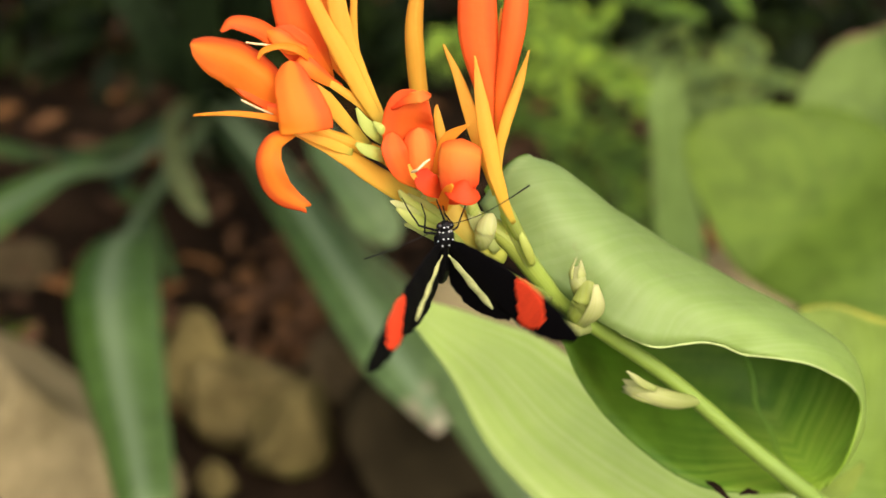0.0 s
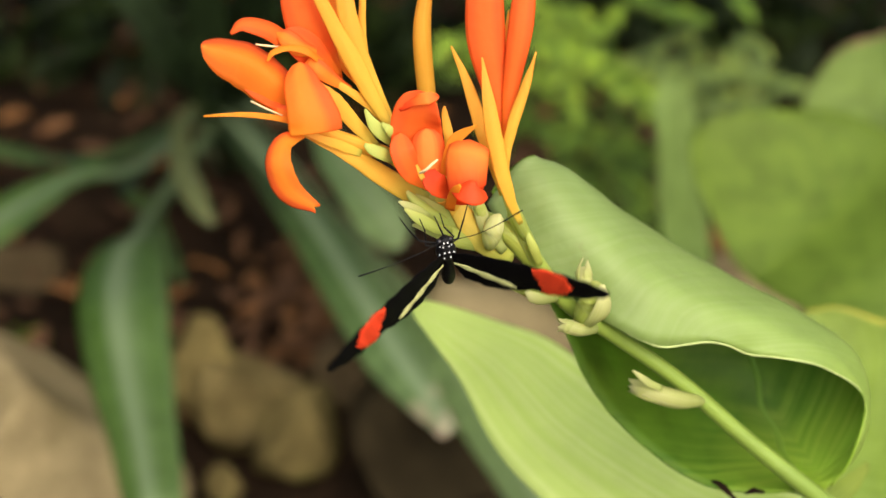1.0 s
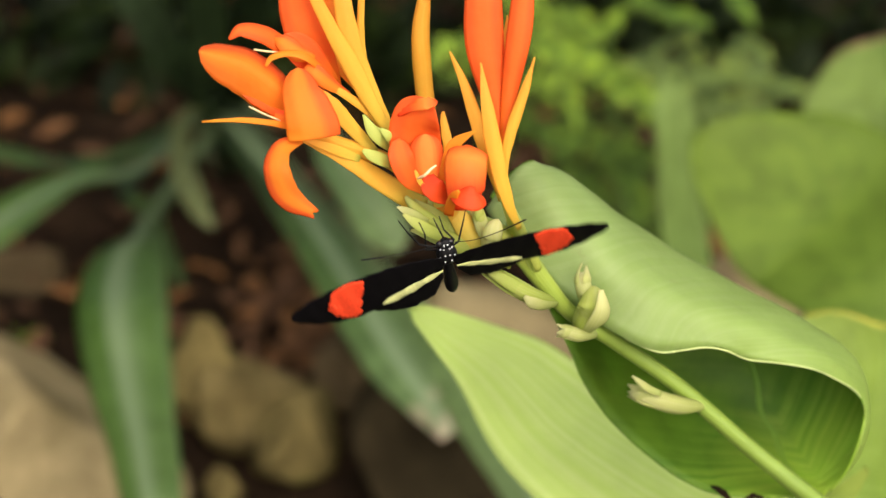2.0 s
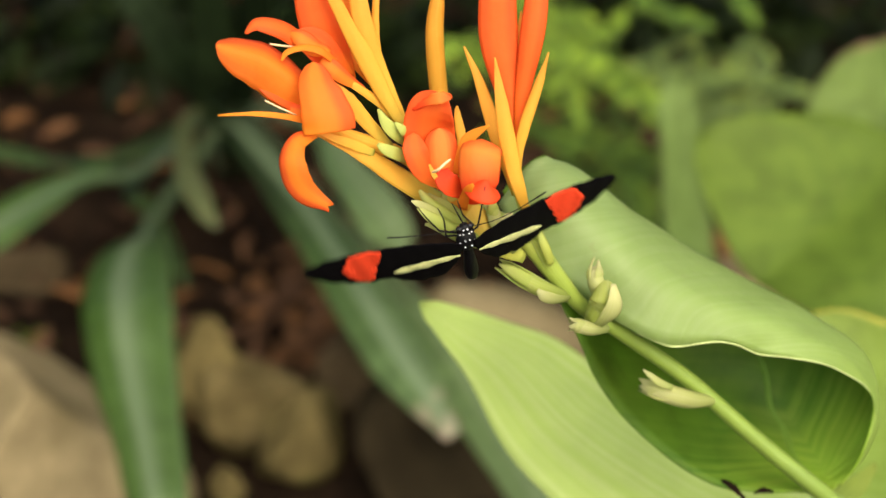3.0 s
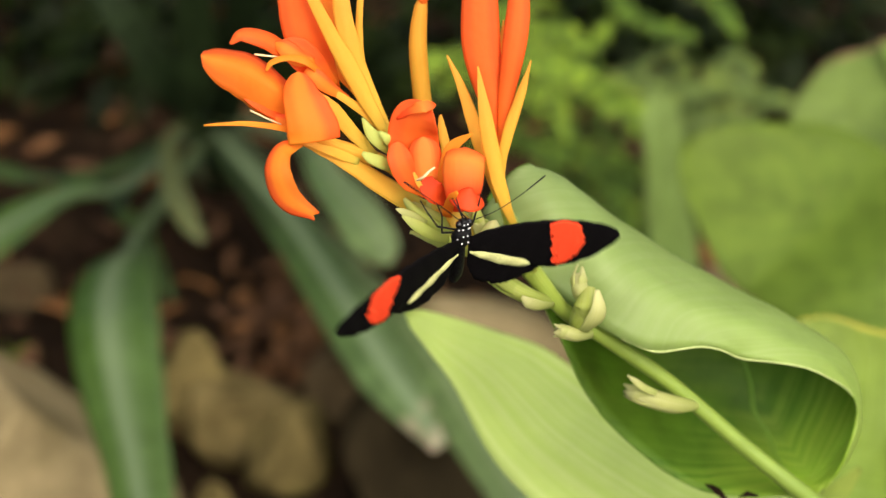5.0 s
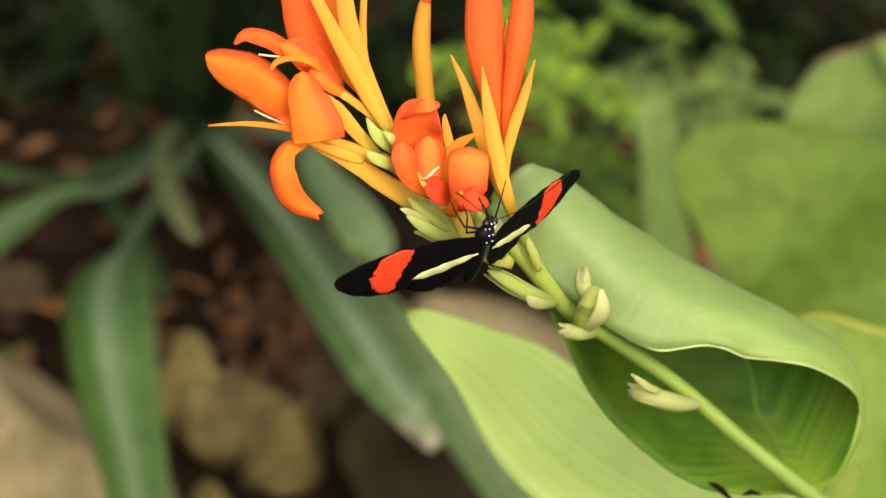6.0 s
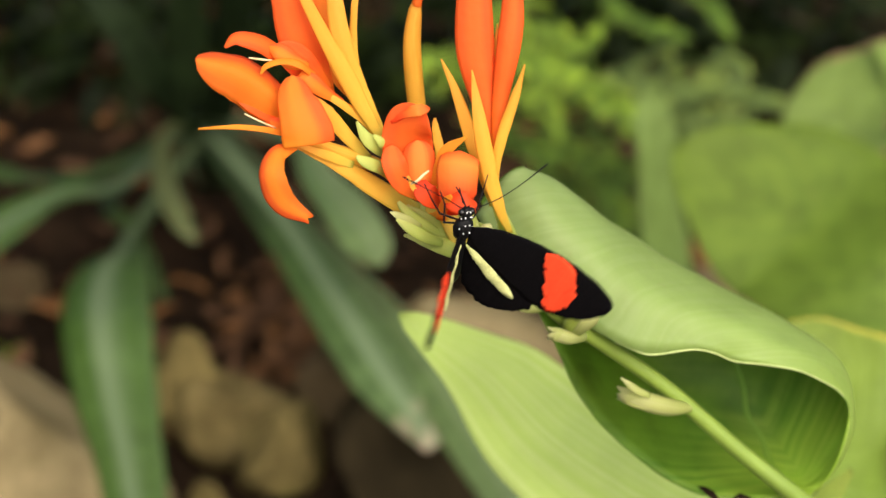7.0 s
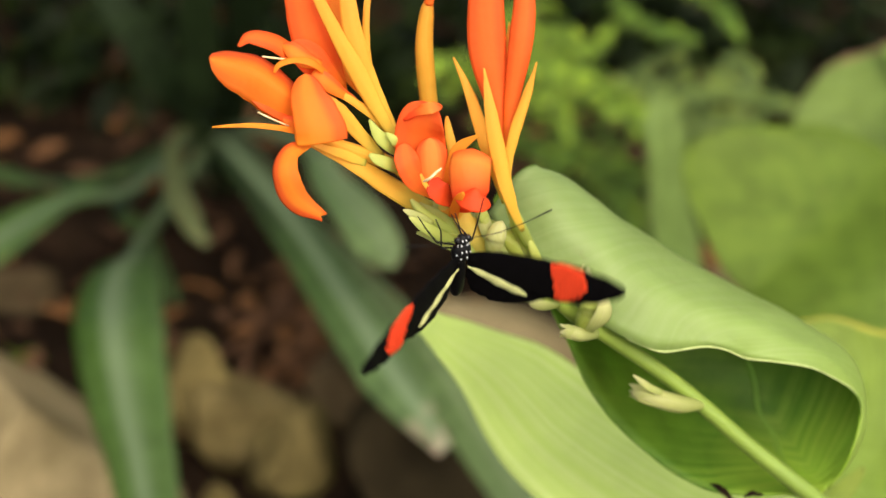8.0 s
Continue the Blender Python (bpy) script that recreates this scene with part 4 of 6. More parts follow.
    part("calyx", blade([(-0.0107, 0.3593, 0.6724), (-0.0124, 0.3562, 0.6769), (-0.0146, 0.3571, 0.6786)], (0.00082, 0.00123, 0.00027), TOWARDS, -0.5, n=12), M_CALYX, f)


def flower_left(plant):
    f = part("flower", tube([(-0.0096, 0.3614, 0.6639), (-0.013, 0.3613, 0.6677), (-0.0204, 0.3591, 0.6719), (-0.0263, 0.3565, 0.6756), (-0.03, 0.354, 0.6791)], (0.00109, 0.00178, 0.00191, 0.00164, 0.00137)), M_YELLOW, plant, "drooping orange flower with curled petals")
    petal(f, [(-0.0322, 0.3571, 0.6805), (-0.0371, 0.355, 0.6888), (-0.045, 0.3527, 0.6969), (-0.055, 0.3487, 0.702)], (0.00235, 0.00561, 0.00588, 0.00392), M_ORANGE, cup=-0.35, tip=0.22, n=36, wave=0.0005, seed=6, face=(0.14, -0.646, 0.751), crease=-0.5)
    petal(f, [(-0.0293, 0.3459, 0.6812), (-0.0298, 0.3469, 0.6849), (-0.0315, 0.3493, 0.689), (-0.0328, 0.3522, 0.692), (-0.0335, 0.3561, 0.6948)], (0.0063, 0.00641, 0.00537, 0.00433, 0.00343), M_ORANGE, cup=-0.5, face=(0.1, -0.75, 0.65), n=36, across=19, wave=0.0007, waves=2.5, tip=0.25, seed=7)
    petal(f, [(-0.0319, 0.3579, 0.6788), (-0.0372, 0.3555, 0.6847), (-0.0435, 0.3539, 0.69), (-0.0493, 0.353, 0.6945)], (0.00106, 0.0029, 0.00317, 0.00106), M_RED, cup=0.3, n=24, wave=0.0006, seed=31)
    petal(f, [(-0.033, 0.3496, 0.6795), (-0.0374, 0.3449, 0.6794), (-0.0383, 0.3405, 0.6758), (-0.0358, 0.3393, 0.6697), (-0.0293, 0.3407, 0.664)], (0.00118, 0.00262, 0.00341, 0.00328, 0.00118), M_ORANGE, cup=-0.5, n=34, notch=0.0012, wave=0.0004, seed=8, face=(-0.286, -0.778, 0.559))
    petal(f, [(-0.0314, 0.3551, 0.679), (-0.0359, 0.3535, 0.6824), (-0.0402, 0.3534, 0.6842)], (0.00133, 0.00213, 0.0008), M_ORANGE, cup=0.3, n=14)
    sepal(f, [(-0.032, 0.3538, 0.6787), (-0.037, 0.3512, 0.6823), (-0.0466, 0.3491, 0.6846), (-0.0556, 0.348, 0.6847)], (0.00106, 0.00079, 0.00059, 0.0002), cup=0.3, material=M_AMBER)
    sepal(f, [(-0.0159, 0.3595, 0.6707), (-0.0222, 0.3586, 0.6791), (-0.0258, 0.3581, 0.6843), (-0.0291, 0.3581, 0.6882)], (0.00121, 0.00175, 0.00175, 0.00067), cup=-0.4)
    sepal(f, [(-0.0196, 0.3572, 0.6707), (-0.0268, 0.3542, 0.6755), (-0.0333, 0.3526, 0.6787)], (0.00135, 0.00162, 0.00081), cup=-0.4)
    sepal(f, [(-0.004, 0.3574, 0.657), (-0.0129, 0.3566, 0.6636), (-0.0216, 0.3558, 0.6702), (-0.0302, 0.3543, 0.6757), (-0.036, 0.3536, 0.6785)], (0.00232, 0.0026, 0.00191, 0.00096, 0.00027), cup=-0.5)
    part("stamen", tube([(-0.0378, 0.3526, 0.6827), (-0.0415, 0.3516, 0.685), (-0.0449, 0.3516, 0.6869)], (0.00021, 0.00024, 0.00021), n=8, sides=6), M_STAMEN, f, "pale stamen")
    part("calyx", blade([(-0.0107, 0.3589, 0.6677), (-0.0136, 0.3551, 0.6711), (-0.0168, 0.3549, 0.6726), (-0.0188, 0.3555, 0.6737)], (0.00109, 0.00164, 0.00137, 0.00041), TOWARDS, -0.5, n=14), M_CALYX, f)


def flower_middle(plant):
    f = part("flower", tube([(0.011, 0.36, 0.6495), (0.007, 0.3588, 0.6514), (0.0028, 0.3567, 0.6558), (0, 0.3556, 0.66)], (0.00166, 0.00221, 0.00249, 0.00249)), M_YELLOW, plant, "open red-orange flower seen from its mouth")
    petal(f, [(-0.0026, 0.3567, 0.6617), (-0.0055, 0.3571, 0.6685), (-0.0064, 0.3571, 0.6765), (-0.0058, 0.3567, 0.6818), (-0.0036, 0.3571, 0.6864)], (0.00193, 0.00574, 0.00623, 0.00564, 0.00388), M_RED, cup=0.12, tip=0.16, n=36, across=17, wave=0.0008, waves=3, seed=9)
    # extra orange strip paints the light caught along the top petal's rim
    petal(f, [(-0.0102, 0.3573, 0.6818), (-0.0072, 0.3564, 0.6843), (-0.0043, 0.3553, 0.6858), (-0.0009, 0.3552, 0.6863)], (0.00027, 0.00093, 0.00147, 0.0012), M_CUP, cup=0.12, n=24, across=9, tip=0.25, wave=0.0008, waves=7, seed=35)
    petal(f, [(-0.0037, 0.3524, 0.6634), (-0.0073, 0.3518, 0.6683), (-0.0095, 0.3523, 0.6732), (-0.0102, 0.3555, 0.6767)], (0.00054, 0.00284, 0.00311, 0.00271), M_RED, cup=-0.3, face=(0.2, -0.778, 0.559), tip=0.3, n=30, across=15, wave=0.0003, seed=10)
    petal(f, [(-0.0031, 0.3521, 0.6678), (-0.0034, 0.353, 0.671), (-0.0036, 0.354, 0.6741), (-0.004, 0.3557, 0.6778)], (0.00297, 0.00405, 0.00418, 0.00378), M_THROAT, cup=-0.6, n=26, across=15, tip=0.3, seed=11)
    petal(f, [(-0.0038, 0.349, 0.6664), (-0.0051, 0.349, 0.6685), (-0.0063, 0.3504, 0.6708)], (0.00027, 0.0006, 0.00027), M_YELLOW, cup=0.2, n=10)
    petal(f, [(0.0016, 0.3513, 0.6624), (-0.0003, 0.3489, 0.6652), (-0.0022, 0.3489, 0.6673), (-0.003, 0.3507, 0.6694)], (0.00107, 0.00241, 0.00281, 0.00107), M_DEEP, cup=0.35, n=18, wave=0.0006, seed=12)
    petal(f, [(0.0001, 0.3527, 0.6669), (0.0011, 0.3529, 0.6713), (0.0032, 0.3534, 0.6762), (0.0079, 0.3532, 0.6798)], (0.00081, 0.00121, 0.00148, 0.00027), M_AMBER, cup=0.3, seed=13)
    petal(f, [(0.0067, 0.3462, 0.6627), (0.0061, 0.3449, 0.6664), (0.0057, 0.3458, 0.6699), (0.0057, 0.3478, 0.6733), (0.0061, 0.3502, 0.6756), (0.0064, 0.3529, 0.6762)], (0.0039, 0.00484, 0.00537, 0.00564, 0.00551, 0.00537), M_CUP, cup=-0.85, tip=0.02, n=32, across=17, wave=0.0006, waves=3, seed=14)
    petal(f, [(0.0025, 0.3429, 0.6684), (0.0041, 0.341, 0.669), (0.0063, 0.3401, 0.669), (0.0084, 0.3404, 0.6684), (0.0102, 0.3424, 0.6671)], (0.00106, 0.00237, 0.00303, 0.00277, 0.00106), M_LIP, face=(0, -0.68, 0.73), cup=-0.4, n=24, across=11, wave=0.0003, seed=33)
    petal(f, [(0.0016, 0.3467, 0.6606), (0.0021, 0.3437, 0.6653), (0.0029, 0.3411, 0.6688), (0.0041, 0.3404, 0.6706)], (0.0012, 0.0012, 0.00107, 0.0004), M_AMBER, cup=-0.3, n=14, seed=34)
    sepal(f, [(0.0025, 0.3585, 0.667), (0.0015, 0.3616, 0.6723), (0.0005, 0.3644, 0.6771), (0.0004, 0.3655, 0.6791)], (0.00109, 0.00123, 0.00082, 0.00021), cup=-0.3)
    petal(f, [(0.0041, 0.3527, 0.6548), (0.0023, 0.3511, 0.6601), (0.0011, 0.3514, 0.6636)], (0.00149, 0.00149, 0.00122), M_YELLOW, cup=-0.4, n=12, seed=16)
    part("stamen", tube([(-0.0055, 0.3476, 0.6701), (-0.004, 0.3462, 0.6716), (-0.0027, 0.3468, 0.6727), (-0.0012, 0.3474, 0.6737)], (0.00029, 0.00037, 0.00035, 0.0002), n=14, sides=6), M_STAMEN, f, "cream stamen in the flower's mouth")


def flower_right(plant):
    f = part("flower", tube([(0.0234, 0.3612, 0.6396), (0.0211, 0.358, 0.6461), (0.0183, 0.3553, 0.6534), (0.016, 0.3553, 0.6594), (0.014, 0.358, 0.668)], (0.00125, 0.00152, 0.00166, 0.00152, 0.00125), n=30), M_BRACT, plant, "tall orange-red flower with pointed yellow sepals")
    petal(f, [(0.0148, 0.359, 0.6698), (0.0128, 0.3622, 0.6833), (0.0102, 0.3659, 0.6978), (0.0099, 0.3718, 0.714)], (0.00067, 0.00297, 0.00486, 0.00405), M_RED, cup=-0.5, n=30, seed=17)
    petal(f, [(0.0149, 0.3581, 0.6702), (0.016, 0.3613, 0.6838), (0.0182, 0.365, 0.6982), (0.0192, 0.3688, 0.7067), (0.0189, 0.3718, 0.714)], (0.00054, 0.00189, 0.0031, 0.00283, 0.00189), M_RED, cup=-0.6, n=30, seed=18)
    petal(f, [(0.0145, 0.3608, 0.675), (0.0149, 0.3674, 0.6884), (0.0154, 0.3706, 0.6959), (0.0158, 0.3734, 0.7008)], (0.00055, 0.00082, 0.00068, 0.00014), M_YELLOW, cup=0.3, n=22, seed=19)
    sepal(f, [(0.0151, 0.3574, 0.659), (0.0124, 0.3594, 0.6665), (0.0093, 0.3612, 0.6756), (0.006, 0.3645, 0.6853), (0.002, 0.3672, 0.6941)], (0.00109, 0.00137, 0.00178, 0.00123, 0.00016), cup=-0.4)
    sepal(f, [(0.0191, 0.3534, 0.6531), (0.016, 0.3519, 0.6615), (0.0132, 0.3533, 0.6719), (0.011, 0.3563, 0.6831), (0.0092, 0.3613, 0.6937)], (0.00067, 0.00148, 0.00202, 0.00162, 0.00016), cup=-0.5)
    sepal(f, [(0.0159, 0.3544, 0.6598), (0.0151, 0.3549, 0.6688), (0.0163, 0.3563, 0.6772), (0.0193, 0.3592, 0.6862), (0.022, 0.3619, 0.6949)], (0.00067, 0.00094, 0.00135, 0.00121, 0.00016), cup=-0.8)


def closed_flower(plant):
    f = part("flower_bud", tube([(0.0023, 0.3632, 0.6511), (-0.0013, 0.3712, 0.6589), (-0.0037, 0.379, 0.6725), (-0.0052, 0.382, 0.6896), (-0.0045, 0.3841, 0.6993), (-0.0039, 0.3844, 0.7018)], (0.00138, 0.00194, 0.00228, 0.00235, 0.0018, 0.00125), n=30, sides=14), M_YELLOW, plant, "long closed yellow flower bud with a red tip")
    part("bud_tip", tube([(-0.004, 0.3841, 0.7013), (-0.0036, 0.3846, 0.7042), (-0.003, 0.3854, 0.7076)], (0.00123, 0.00123, 0.00027), n=10), M_RED, f, "red petal tip")


def bud_pod(plant, spine, half, tips=0, label="", material=M_CREAM, flare=1.1, reach=0.3, turn=0.4):
    """A fleshy bud; its bracts hug it and part at the tip."""
    pod = part("bud", tube(spine, half, n=22, sides=16), material, plant, label)
    mids, rad = spline(spine, 22), values(half, 22)
    length, wide = (mids[-1] - mids[0]).length, max(rad)
    ahead = (mids[-1] - mids[-5]).normalized()
    out = ahead.cross(Vector((0.2, 0.9, 0.3))).normalized()
    for k in range(tips):
        way = Matrix.Rotation(turn + 2 * math.pi * k / tips, 3, ahead) @ out
        grow = reach * (1.0 - 0.25 * (k % 2))
        line = [mids[6] + way * rad[6] * 0.85, mids[13] + way * rad[13] * 1.04, mids[19] + way * (rad[19] * 0.6 + wide * 0.45), mids[-1] + ahead * length * grow + way * wide * flare * (1.0 - 0.3 * (k % 2))]
        part("bract", blade(line, (wide * 0.7, wide * 0.85, wide * 0.6, wide * 0.08), way, -0.75, n=14, across=7, thick=0.0003), material, pod)
    return pod


def buds(plant):
    left = bud_pod(plant, [(0.0031, 0.3542, 0.6514), (-0.0012, 0.3518, 0.6553), (-0.0053, 0.3515, 0.6589), (-0.0077, 0.3528, 0.661), (-0.0087, 0.3535, 0.6622)], (0.00123, 0.00164, 0.0015, 0.00096, 0.00041), 0, "pale green bracts under the flowers", M_BRACT)
    part("bract", blade([(0.0022, 0.3493, 0.6529), (-0.0019, 0.346, 0.6563), (-0.0059, 0.3454, 0.6592), (-0.0092, 0.346, 0.6613)], (0.00109, 0.0015, 0.00137, 0.00021), TOWARDS, -0.6, n=16), M_BRACT, left)
    part("bract", blade([(-0.0033, 0.3494, 0.6572), (-0.0062, 0.3489, 0.6594), (-0.009, 0.3492, 0.6608), (-0.0107, 0.3491, 0.6616)], (0.00082, 0.00109, 0.00082, 0.00014), TOWARDS, -0.5, n=12), M_CREAM, left)
    bud_pod(plant, [(0.0118, 0.3525, 0.6465), (0.0114, 0.348, 0.6508), (0.0119, 0.3475, 0.6539), (0.0128, 0.3488, 0.6562), (0.0137, 0.3515, 0.6567)], (0.00041, 0.00178, 0.00246, 0.00205, 0.00041), 0, "cream oval bud")
    bud_pod(plant, [(0.0135, 0.3574, 0.6471), (0.0105, 0.3539, 0.6529), (0.0091, 0.3527, 0.657), (0.0085, 0.3537, 0.6586)], (0.00178, 0.00191, 0.0015, 0.00055), 3, "", M_BRACT)
    split = bud_pod(plant, [(0.029, 0.3595, 0.6286), (0.0243, 0.3548, 0.6325), (0.0199, 0.3531, 0.6356), (0.0158, 0.3535, 0.6383), (0.0121, 0.3545, 0.6401)], (0.00084, 0.00196, 0.00224, 0.00182, 0.00112), 3, "pale green bud with a split tip", M_BRACT, 0.6, 0.08)
    part("bract", blade([(0.0293, 0.3573, 0.6289), (0.0257, 0.3512, 0.6323), (0.0224, 0.349, 0.6346), (0.0205, 0.3499, 0.636)], (0.00084, 0.0014, 0.00154, 0.00042), (0, -0.973, 0.23), -0.6, n=16), M_CREAM, split)
    part("bract", blade([(0.0174, 0.3539, 0.6429), (0.0108, 0.3506, 0.6493), (0.006, 0.3513, 0.6545), (0.0025, 0.3528, 0.661)], (0.00138, 0.00331, 0.00276, 0.00179), TOWARDS, -0.6, n=18, thick=0.0003, wave=0.0003, seed=0), M_YELLOW_STALK, plant)
    part("bract", blade([(0.0151, 0.3513, 0.6464), (0.0107, 0.3507, 0.6534), (0.0088, 0.3521, 0.6579), (0.0074, 0.3545, 0.6601)], (0.0011, 0.00179, 0.00138, 0.00028), TOWARDS, -0.5, n=18, thick=0.0003, wave=0.0003, seed=1), M_CREAM, plant)
    part("bract", blade([(0.0117, 0.3517, 0.6471), (0.0047, 0.3493, 0.651), (-0.0016, 0.3495, 0.6534), (-0.0074, 0.352, 0.6536)], (0.0011, 0.00221, 0.00179, 0.00028), TOWARDS, -0.5, n=18, thick=0.0003, wave=0.0003, seed=5), M_BRACT, plant)
    part("bract", blade([(0.0106, 0.3536, 0.6484), (0.0043, 0.3523, 0.6531), (-0.0019, 0.3529, 0.6572), (-0.0067, 0.3556, 0.66)], (0.0011, 0.00235, 0.00207, 0.00041), TOWARDS, -0.5, n=18, thick=0.0003, wave=0.0003, seed=6), M_BRACT, plant)
    pod = bud_pod(plant, [(0.035, 0.3595, 0.6187), (0.0362, 0.355, 0.625), (0.0376, 0.3542, 0.6295), (0.0383, 0.3569, 0.6322), (0.0385, 0.3595, 0.6327)], (0.00086, 0.00316, 0.00359, 0.00244, 0.00057), 0, "round pale green seed pod cupped by a bract", M_BRACT)
    part("bract", blade([(0.0354, 0.3565, 0.6196), (0.0386, 0.3503, 0.6267), (0.0403, 0.3498, 0.6319), (0.0398, 0.3528, 0.6361)], (0.00144, 0.00273, 0.00244, 0.00072), (0.409, -0.832, 0.375), -0.7, n=18), M_CREAM, pod)
    bud_pod(plant, [(0.0385, 0.364, 0.6245), (0.0363, 0.3585, 0.6319), (0.0357, 0.3594, 0.6344), (0.036, 0.3612, 0.6356)], (0.00158, 0.00215, 0.00201, 0.00129), 3, "", M_CREAM, 0.4, 0.26, 0.3)
    bud_pod(plant, [(0.0388, 0.357, 0.6203), (0.0345, 0.3509, 0.6239), (0.0312, 0.3497, 0.6257), (0.0298, 0.3498, 0.6259)], (0.00128, 0.0017, 0.0017, 0.00099), 4, "small pale bud with an open tip", M_CREAM, 1.0, 0.08)
    spent = bud_pod(plant, [(0.0706, 0.3666, 0.591), (0.0635, 0.3618, 0.5946), (0.0571, 0.3592, 0.5981), (0.0528, 0.359, 0.5999), (0.0514, 0.3602, 0.5998)], (0.00122, 0.00241, 0.00254, 0.00194, 0.00105), 5, "cream spent bud with a ragged tip", M_CREAM, 0.7, 0.12, 0.9)
    part("bract", blade([(0.0575, 0.3571, 0.6016), (0.0537, 0.3567, 0.6038), (0.0515, 0.3571, 0.6055), (0.0496, 0.3583, 0.6065)], (0.00074, 0.00104, 0.00074, 0.00022), TOWARDS, -0.6, n=14, wave=0.0004), M_CREAM, spent)
    # soil-coloured scraps stand in for a gap where dark ground shows through
    scrap = thing("dark_gap_scrap", (0.078, 0.3634, 0.5634), "dark scrap standing in for a gap between green leaves", "dead leaf")
    part("scrap", blade([(0.0743, 0.365, 0.5652), (0.0776, 0.3637, 0.5639), (0.0812, 0.3622, 0.5604)], (0.00016, 0.001, 0.0003), TOWARDS, 0.5, n=12, wave=0.001), M_SOIL, scrap)
    part("scrap", blade([(0.0836, 0.3628, 0.5623), (0.086, 0.3628, 0.5634), (0.0889, 0.3629, 0.5626)], (0.00016, 0.00078, 0.00016), TOWARDS, 0.5, n=10, wave=0.001, seed=3), M_SOIL, scrap)


canna()


# ---- the butterfly, built round its wing roots: x to its right, y ahead, z up ----
MM = 0.001


def local(points):
    return [tuple(c * MM for c in p) for p in points]


def wing_sheet(front, back, side, n=40, across=13, z=0.0, jag=0.0, fray=0.0, thick=0.00012, seed=0.0, camber=0.35):
    a, b = spline([(x, y, 0) for x, y in front], n), spline([(x, y, 0) for x, y in back], n)
    rows = []
    for i in range(n):
        row = []
        j1 = jag * noise.noise((i * 0.9, seed, 1.0)) + jag * 0.6 * noise.noise((i * 2.3, seed, 9.0))
        j0 = jag * 0.35 * noise.noise((i * 0.7, seed, 5.0))
        for j in range(across):
            s = j / (across - 1)
            p = a[i].lerp(b[i], s)
            p.y += j1 * s + j0 * (1 - s)
            p.x += fray * (1 - 2 * i / (n - 1)) * (noise.noise((s * 7, seed + (i > n / 2), 2.0)) + 0.6 * noise.noise((s * 19, seed, 4.0 + (i > n / 2))))
            lift = z - camber * (p.x / 38) ** 2 * 2.2 + 0.25 * math.sin(s * math.pi) + 0.12 * math.sin(p.x * 1.3 + s * 4)
            row.append(Vector((p.x * side, p.y, lift)) * MM)
        rows.append(row if side > 0 else row[::-1])
    return sheet(rows, thick)


def kneed(joints):
    """A jointed limb: extra points close to each knee keep it sharp."""
    out = [Vector(joints[0])]
    for a, b, c in zip(joints, joints[1:], joints[2:]):
        a, b, c = Vector(a), Vector(b), Vector(c)
        out += [b.lerp(a, 0.12), b, b.lerp(c, 0.12)]
    return [tuple(p) for p in (*out, Vector(joints[-1]))]


LEGS = (
    ((-1.4, 2.6, -1.0), (-5.8, 4.4, -1.8), (-8.0, 8.2, -3.6), (-9.4, 11.2, -5.2)),
    ((-1.6, 1.4, -1.2), (-4.4, 1.6, -1.8), (-4.0, 5.6, -3.6), (-4.7, 8.0, -5.6)),
    ((1.2, 2.8, -1.0), (2.4, 3.4, -1.6), (0.6, 5.6, -3.4), (0.2, 8.4, -5.6)),
    ((1.7, 1.8, -1.0), (3.4, 2.2, -1.6), (5.4, 6.8, -3.6), (7.2, 11.2, -5.6)),
)


